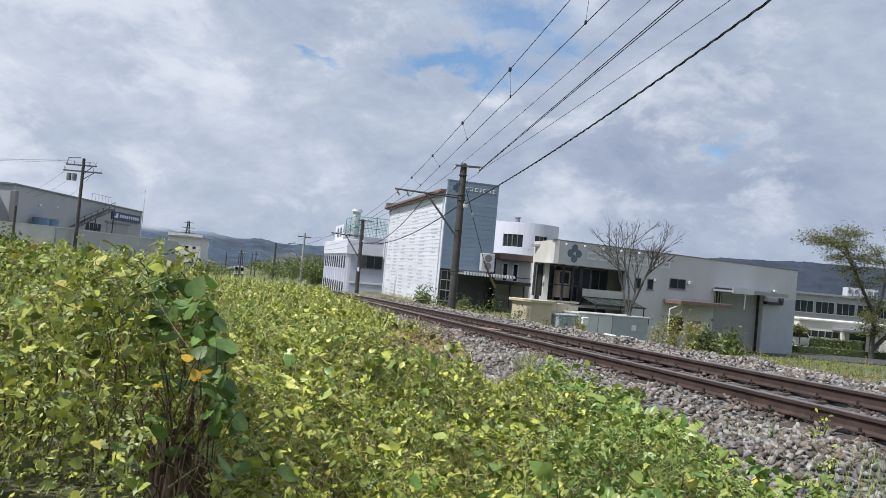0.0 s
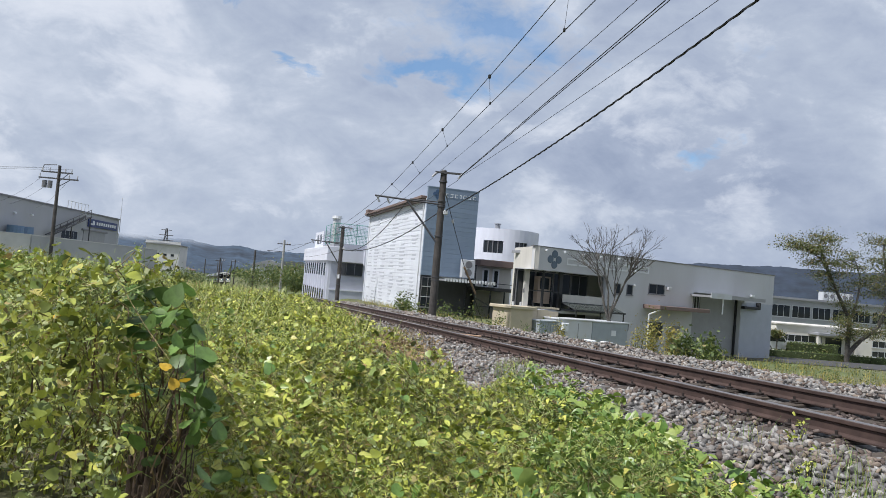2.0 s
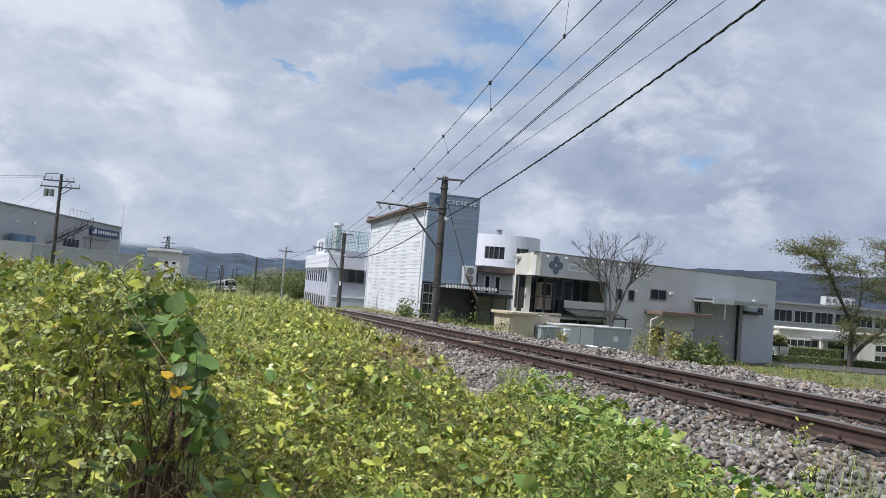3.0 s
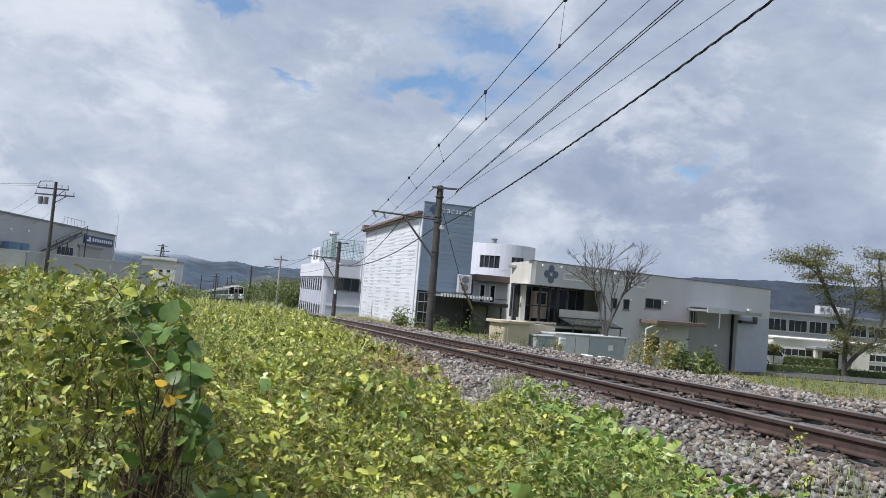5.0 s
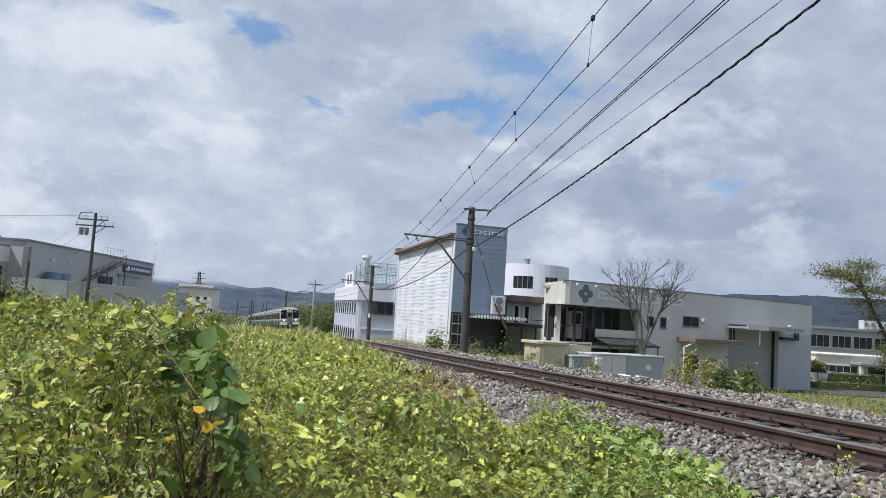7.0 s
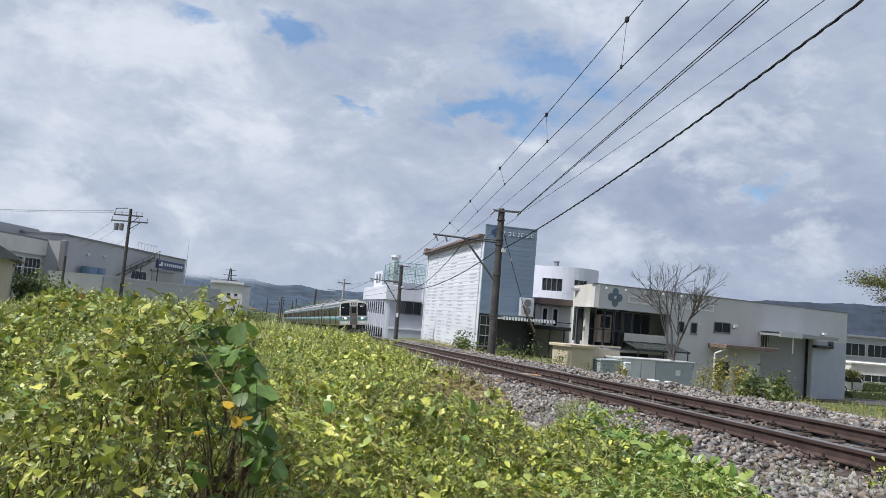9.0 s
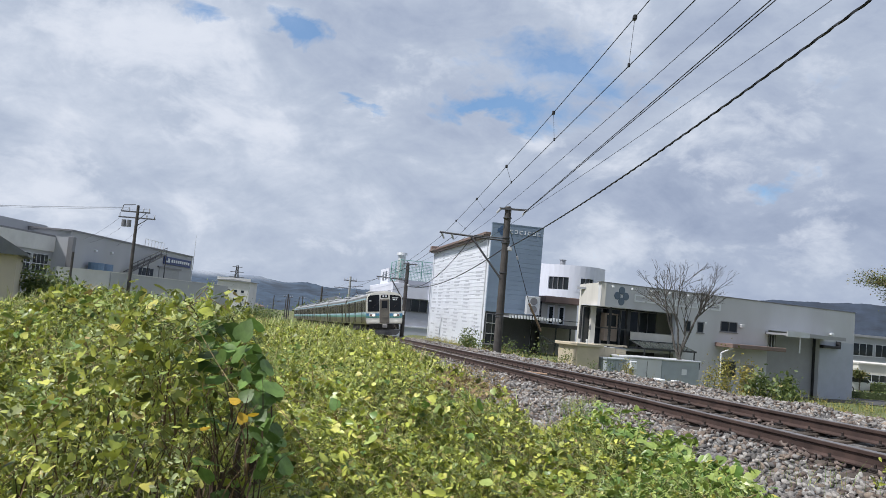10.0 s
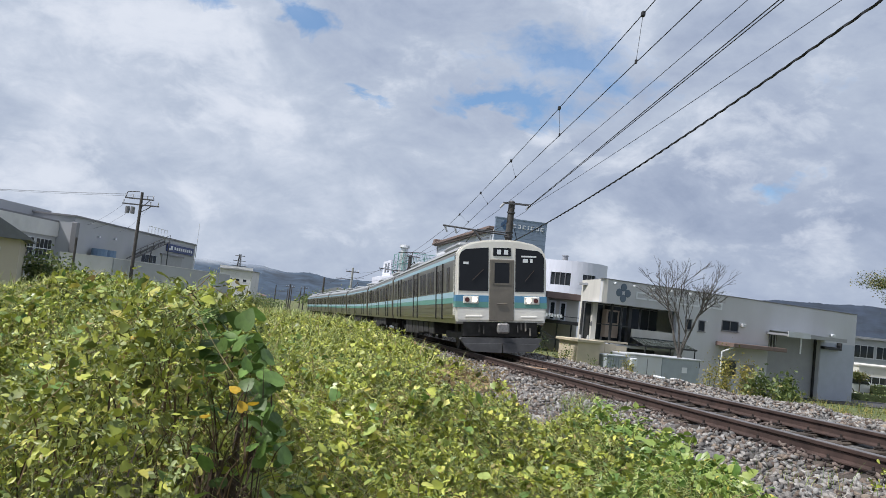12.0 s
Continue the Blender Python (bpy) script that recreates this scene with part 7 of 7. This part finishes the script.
    a, b, c = Vector((-40.6, 70.0, 0)), Vector((-36.4, 72, 0)), Vector((-38.6, 112, 0))
    for p, q, top, mt in ((a, b, 1.0, FACTWHITE), (b, c, 0.98, FACT)):
        d = q - p
        m = Matrix.Translation(p) @ Matrix.Rotation(math.atan2(d.y, d.x), 4, "Z")
        part("wall_run", boxes(((0, -0.15, -4), (d.length, 0.15, top))), mt, w, m=m)
        part("coping", boxes(((0, -0.2, top), (d.length, 0.2, top + 0.08))), FACTWHITE, w, m=m)


make_factory()


def house(x, y, z, rz, w, d, h, roof, wall, roofc, label, win=True):
    e = empty("house", pose(x, y, z, 0, 0, rz), label, "house", "houses in the distance")
    part("wall", boxes(((0, 0, 0), (w, d, h))), wall, e)
    bm = bmesh.new()
    prism(bm, [(-0.5, h - 0.12), (w + 0.5, h - 0.12), (w + 0.5, h), (w / 2, h + roof), (-0.5, h)], -0.5, d + 0.5)
    part("roof", bm, roofc, e)
    if win:
        for i in range(max(1, int(w // 2.6))):
            window(e, 0.6 + i * 2.5, 2.1 + i * 2.5, h * 0.5, h * 0.5 + 1.1, 1, 0.0, PALE)
    return e


BEIGEWALL = mat("beige_wall", (0.47, 0.43, 0.35), 0.85, vary=0.06, scale=1, stain=(0.38, 0.34, 0.28), stain_scale=0.5)
SLATE = mat("slate_roof", (0.13, 0.14, 0.155), 0.6, vary=0.12, scale=2, bump=0.2, bump_scale=10)
REDROOF = mat("brown_roof", (0.20, 0.13, 0.11), 0.7, vary=0.12, scale=2)
h = house(-32.4, 36.0, -2.3, 30, 8.0, 9.0, 3.45, 2.6, BEIGEWALL, SLATE, "beige house with a dark slate roof at the field's edge")
for i, (x, y, w, d, hh, rf, wl, rc) in enumerate(((-68, 190, 9.5, 12, 5.6, 0.3, FACTWHITE, ROOFGREY), (-74, 215, 8, 7, 4.2, 1.6, FACTWHITE, SLATE), (-44, 200, 9, 8, 4.8, 1.6, WHITEWALL, ROOFGREY),
                                                  (-34, 190, 8, 8, 4.4, 1.8, BEIGEWALL, SLATE), (-50, 260, 12, 9, 6.2, 1.4, WHITEWALL, SLATE), (-28, 170, 9, 8, 4.2, 1.4, FACTWHITE, REDROOF),
                                                  (-22, 140, 7, 7, 3.6, 1.2, BEIGEWALL, ROOFGREY), (-112, 300, 14, 10, 6.5, 1.5, WHITEWALL, SLATE), (-110, 330, 12, 10, 6.0, 1.5, FACTWHITE, REDROOF))):
    labels = ("pale flat-roofed block of flats", "pale distant house with a slate roof", "white distant house with a grey roof", "beige distant house with a slate roof", "white distant hall with a slate roof",
              "pale distant house with a brown roof", "beige distant house with a grey roof", "white distant hall with a slate roof", "pale distant house with a brown roof")
    z = -5.3 if i == 0 else float(ground_z(x, y)) - 0.3
    e = house(x, y, z, 8, w if i else 8.0, d, hh if i else 8.6, rf, wl, rc, labels[i], i > 0)
    if i == 0:
        for row in range(3):
            for col in range(4):
                window(e, 0.7 + col * 1.75, 1.6 + col * 1.75, 1.6 + row * 2.0, 2.3 + row * 2.0, 0, 0.0, PALE)
        part("parapet", boxes(((-0.15, -0.15, 8.35), (8.15, 0.1, 9.3))), wl, e)

# utility pole by the factory, with transformers and wires
e = empty("utility_pole", pose(-35.85, 75, 0), "concrete utility pole with two crossarms and a transformer", "utility pole")
part("pole", tubes(((0, 0, -4), (0, 0, 8.0), 0.19, 0.14), n=12), POLE, e)
part("crossarm", boxes(((-1.7, -0.06, 7.25), (1.3, 0.06, 7.38))), STEELBEAM, e)
part("crossarm", boxes(((-1.9, -0.06, 6.65), (1.9, 0.06, 6.78))), STEELBEAM, e)
part("bow", tubes(((-1.7, 0, 7.35), (-1.5, 0, 7.95), 0.04), ((-1.5, 0, 7.95), (-0.3, 0, 8.05), 0.04), n=6), STEELBEAM, e)
for x, z in ((-1.6, 7.4), (-0.9, 7.4), (0.6, 7.4), (1.2, 7.4), (-1.8, 6.8), (1.8, 6.8), (1.0, 6.8)):
    insulator(e, (x, 0, z), (x, 0, z + 0.35), 0.09, 3)
for x in (-0.72, -1.25):
    part("transformer", tubes(((x, -0.1, 5.75), (x, -0.1, 6.45), 0.22), n=12), FRAME, e)
part("brace", tubes(((0, 0, 5.9), (1.1, 0, 6.65), 0.04), ((0, 0, 6.4), (0.9, 0, 7.25), 0.04), n=6), STEELBEAM, e)
for x, z in ((-1.6, 7.7), (-0.9, 7.7), (1.2, 7.7)):
    wire("power_line", "thin grey power line running off across the field", sag((-35.85 + x, 75, z), (-95 + x, 82, z - 0.8), 0.7), 0.010)
for x, z in ((-1.8, 6.6), (-1.0, 6.1), (0.9, 6.5)):
    wire("service_wire", "thin service wire to the factory roof", sag((-35.85 + x, 75, z), (-48 + x * 2, 92, 4.6), 0.4), 0.010)
lamp_post(-33.6, 60, -3, 2.2, 0.12, False)
bush("dark_shrub", -28.0, 47, -2.0, 2.5, 2.5, 2400, 0.22, 91, "dark olive shrub before the beige house")
for i, (x, y, rx, rz) in enumerate(((-34, 70, 2.6, 2.2), (-26, 66, 2.2, 1.6), (-44, 62, 3.0, 2.0), (-41, 128, 3, 2.6), (-45, 150, 4, 3.0), (-19.5, 122, 3.4, 4.0), (-22.5, 136, 3.4, 4.4), (-17.5, 114, 2.0, 2.8), (-16.5, 122, 2.6, 4.0), (-26.5, 146, 3.0, 4.2), (-50, 165, 5, 4.0), (-28, 150, 4, 4.5), (-36, 170, 4, 4.5), (-41, 190, 4, 4.5))):
    bush("wild_shrub", x, y, float(ground_z(x, y)) - 0.2, rx, rz, 1700, 0.30, 100 + i, "wild green shrub at the edge of the field")

# pylon
e = empty("pylon", pose(-300, 900, 0), "grey lattice power pylon far off", "pylon")
bm = bmesh.new()
for s in (-1, 1):
    for t in (-1, 1):
        tube(bm, (s * 4, t * 4, -12), (s * 0.8, t * 0.8, 34), 0.5, 0.35, 5)
for i in range(8):
    z0, z1 = -12 + i * 5.5, -12 + (i + 1) * 5.5
    w0, w1 = 4 - i * 0.4, 4 - (i + 1) * 0.4
    tube(bm, (-w0, -w0, z0), (w1, -w1, z1), 0.3, 0.3, 4)
    tube(bm, (w0, -w0, z0), (-w1, -w1, z1), 0.3, 0.3, 4)
for z, w in ((20, 9), (26, 8), (32, 6)):
    tube(bm, (-w, 0, z), (w, 0, z), 0.4, 0.4, 5)
part("lattice", bm, STEELBEAM, e)


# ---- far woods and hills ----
def cloud_fade(m, z0, z1, x0, x1):
    """Fades a hill's upper slopes to clear in its material to imitate low cloud."""
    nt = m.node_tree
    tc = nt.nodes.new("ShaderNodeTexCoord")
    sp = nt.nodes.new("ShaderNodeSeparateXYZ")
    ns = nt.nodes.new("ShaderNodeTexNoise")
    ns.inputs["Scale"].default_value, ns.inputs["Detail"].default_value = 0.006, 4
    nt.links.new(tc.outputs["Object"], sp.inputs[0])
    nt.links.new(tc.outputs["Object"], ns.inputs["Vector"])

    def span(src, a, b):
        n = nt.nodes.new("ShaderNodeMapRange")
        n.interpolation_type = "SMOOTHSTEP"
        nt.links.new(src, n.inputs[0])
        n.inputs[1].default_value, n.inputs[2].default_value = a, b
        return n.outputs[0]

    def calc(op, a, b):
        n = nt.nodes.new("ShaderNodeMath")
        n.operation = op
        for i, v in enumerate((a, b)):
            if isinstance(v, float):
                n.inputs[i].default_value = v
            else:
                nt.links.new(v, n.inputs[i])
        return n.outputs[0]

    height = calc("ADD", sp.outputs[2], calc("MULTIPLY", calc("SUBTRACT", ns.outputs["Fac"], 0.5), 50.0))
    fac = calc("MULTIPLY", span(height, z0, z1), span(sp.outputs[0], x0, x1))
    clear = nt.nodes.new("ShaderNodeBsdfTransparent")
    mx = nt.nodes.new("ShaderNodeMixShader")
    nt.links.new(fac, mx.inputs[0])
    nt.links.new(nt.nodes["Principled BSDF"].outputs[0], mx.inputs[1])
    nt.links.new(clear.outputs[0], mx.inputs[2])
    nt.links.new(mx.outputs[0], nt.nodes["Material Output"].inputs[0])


def make_hills():
    # distance haze is put into the blue base colours of both woods
    wood = mat("hazed_wooded_hills", (0.040, 0.064, 0.098), 0.95, vary=0.45, scale=0.02, stain=(0.026, 0.040, 0.062), stain_scale=0.006, stain_amount=0.6, bump=1.0, bump_scale=0.03)
    cloud_fade(wood, 28.0, 62.0, -560.0, -800.0)
    near = mat("hazed_wooded_slope", (0.026, 0.038, 0.062), 0.95, vary=0.35, scale=0.05, stain=(0.018, 0.028, 0.042), stain_scale=0.012, stain_amount=0.5)

    def ridge(name, dist, az0, az1, prof, mt, label, rough, seed, rows=16):
        rng = np.random.default_rng(seed)
        az = np.linspace(az0, az1, 900)
        top = np.interp(az, [a for a, _ in prof], [t for _, t in prof])
        for k in range(1, 40):
            top = top + rough / k ** 0.95 * 0.5 * np.sin(az * k * 0.9 + rng.uniform(0, 6))
        vs, fs = [], []
        for r in range(rows):
            f = r / (rows - 1)
            spur = bumps(az, az * 0 + f * 2.0, 2.2, seed + 1) + 0.5 * bumps(az, az * 0 + f * 3.0, 0.8, seed + 2)
            for i, a in enumerate(az):
                rr = dist * (1 + 0.35 * f + 0.004 * spur[i] * math.sin(math.pi * f))
                ra = radians(a)
                vs.append((-math.sin(ra) * rr, math.cos(ra) * rr, -60 + (60 + top[i] * 1.35) * f ** 0.8))
        n = len(az)
        for r in range(rows - 1):
            for i in range(n - 1):
                fs.append((r * n + i, r * n + i + 1, (r + 1) * n + i + 1, (r + 1) * n + i))
        tagged(raw(name, vs, fs, mt, smooth=True), label, "mountain", kind="structure")

    ridge("hills_far", 1800, 110, -12, [(-12, 30), (5, 33), (9, 37), (11.4, 34), (13.4, 41), (15, 34), (16.6, 44), (18.5, 45), (21, 52), (25, 60), (60, 60), (110, 50)], wood, "wooded hills, haze in their blue colour, tops faded out for low cloud", 2.2, 3)
    ridge("hills_right", 800, -8, -120, [(-120, 60), (-40, 46), (-30, 41), (-24, 41), (-20, 40), (-12, 22), (-8, 0)], near, "wooded ridge behind the offices, haze in its dark blue colour", 0.9, 4)
    ridge("hills_behind", 1800, 240, 110, [(110, 50), (170, 80), (240, 60)], wood, "wooded hills behind, haze in their blue colour", 3.0, 5, 5)


make_hills()


def make_far_woods():
    rng = np.random.default_rng(8)
    n = 26000
    az = np.radians(rng.uniform(-40, 55, n))
    r = rng.uniform(280, 520, n)
    x, y = -np.sin(az) * r, np.cos(az) * r
    clump = np.clip(bumps(x, y, 45, 40) * 0.6 + 0.55, 0.05, 1.3)
    z = np.minimum(ground_z(x, np.minimum(y, 330)), -6.0) - 20.0 * smooth01(y, 330, 900) + rng.uniform(0, 1, n) * 5.5 * clump
    keep = (offset_of(x, y) < -6) | (offset_of(x, y) > 6)
    V, F = scatter([CHIP], np.column_stack([x, y, z])[keep], 2.2 * rng.uniform(0.5, 1.3, keep.sum()), 4, 0.9)
    tagged(big_mesh("far_woods", V, F, BUSH_LEAF), "hedges and trees scattered over the far plain", "trees", kind="stuff")


make_far_woods()

motions()
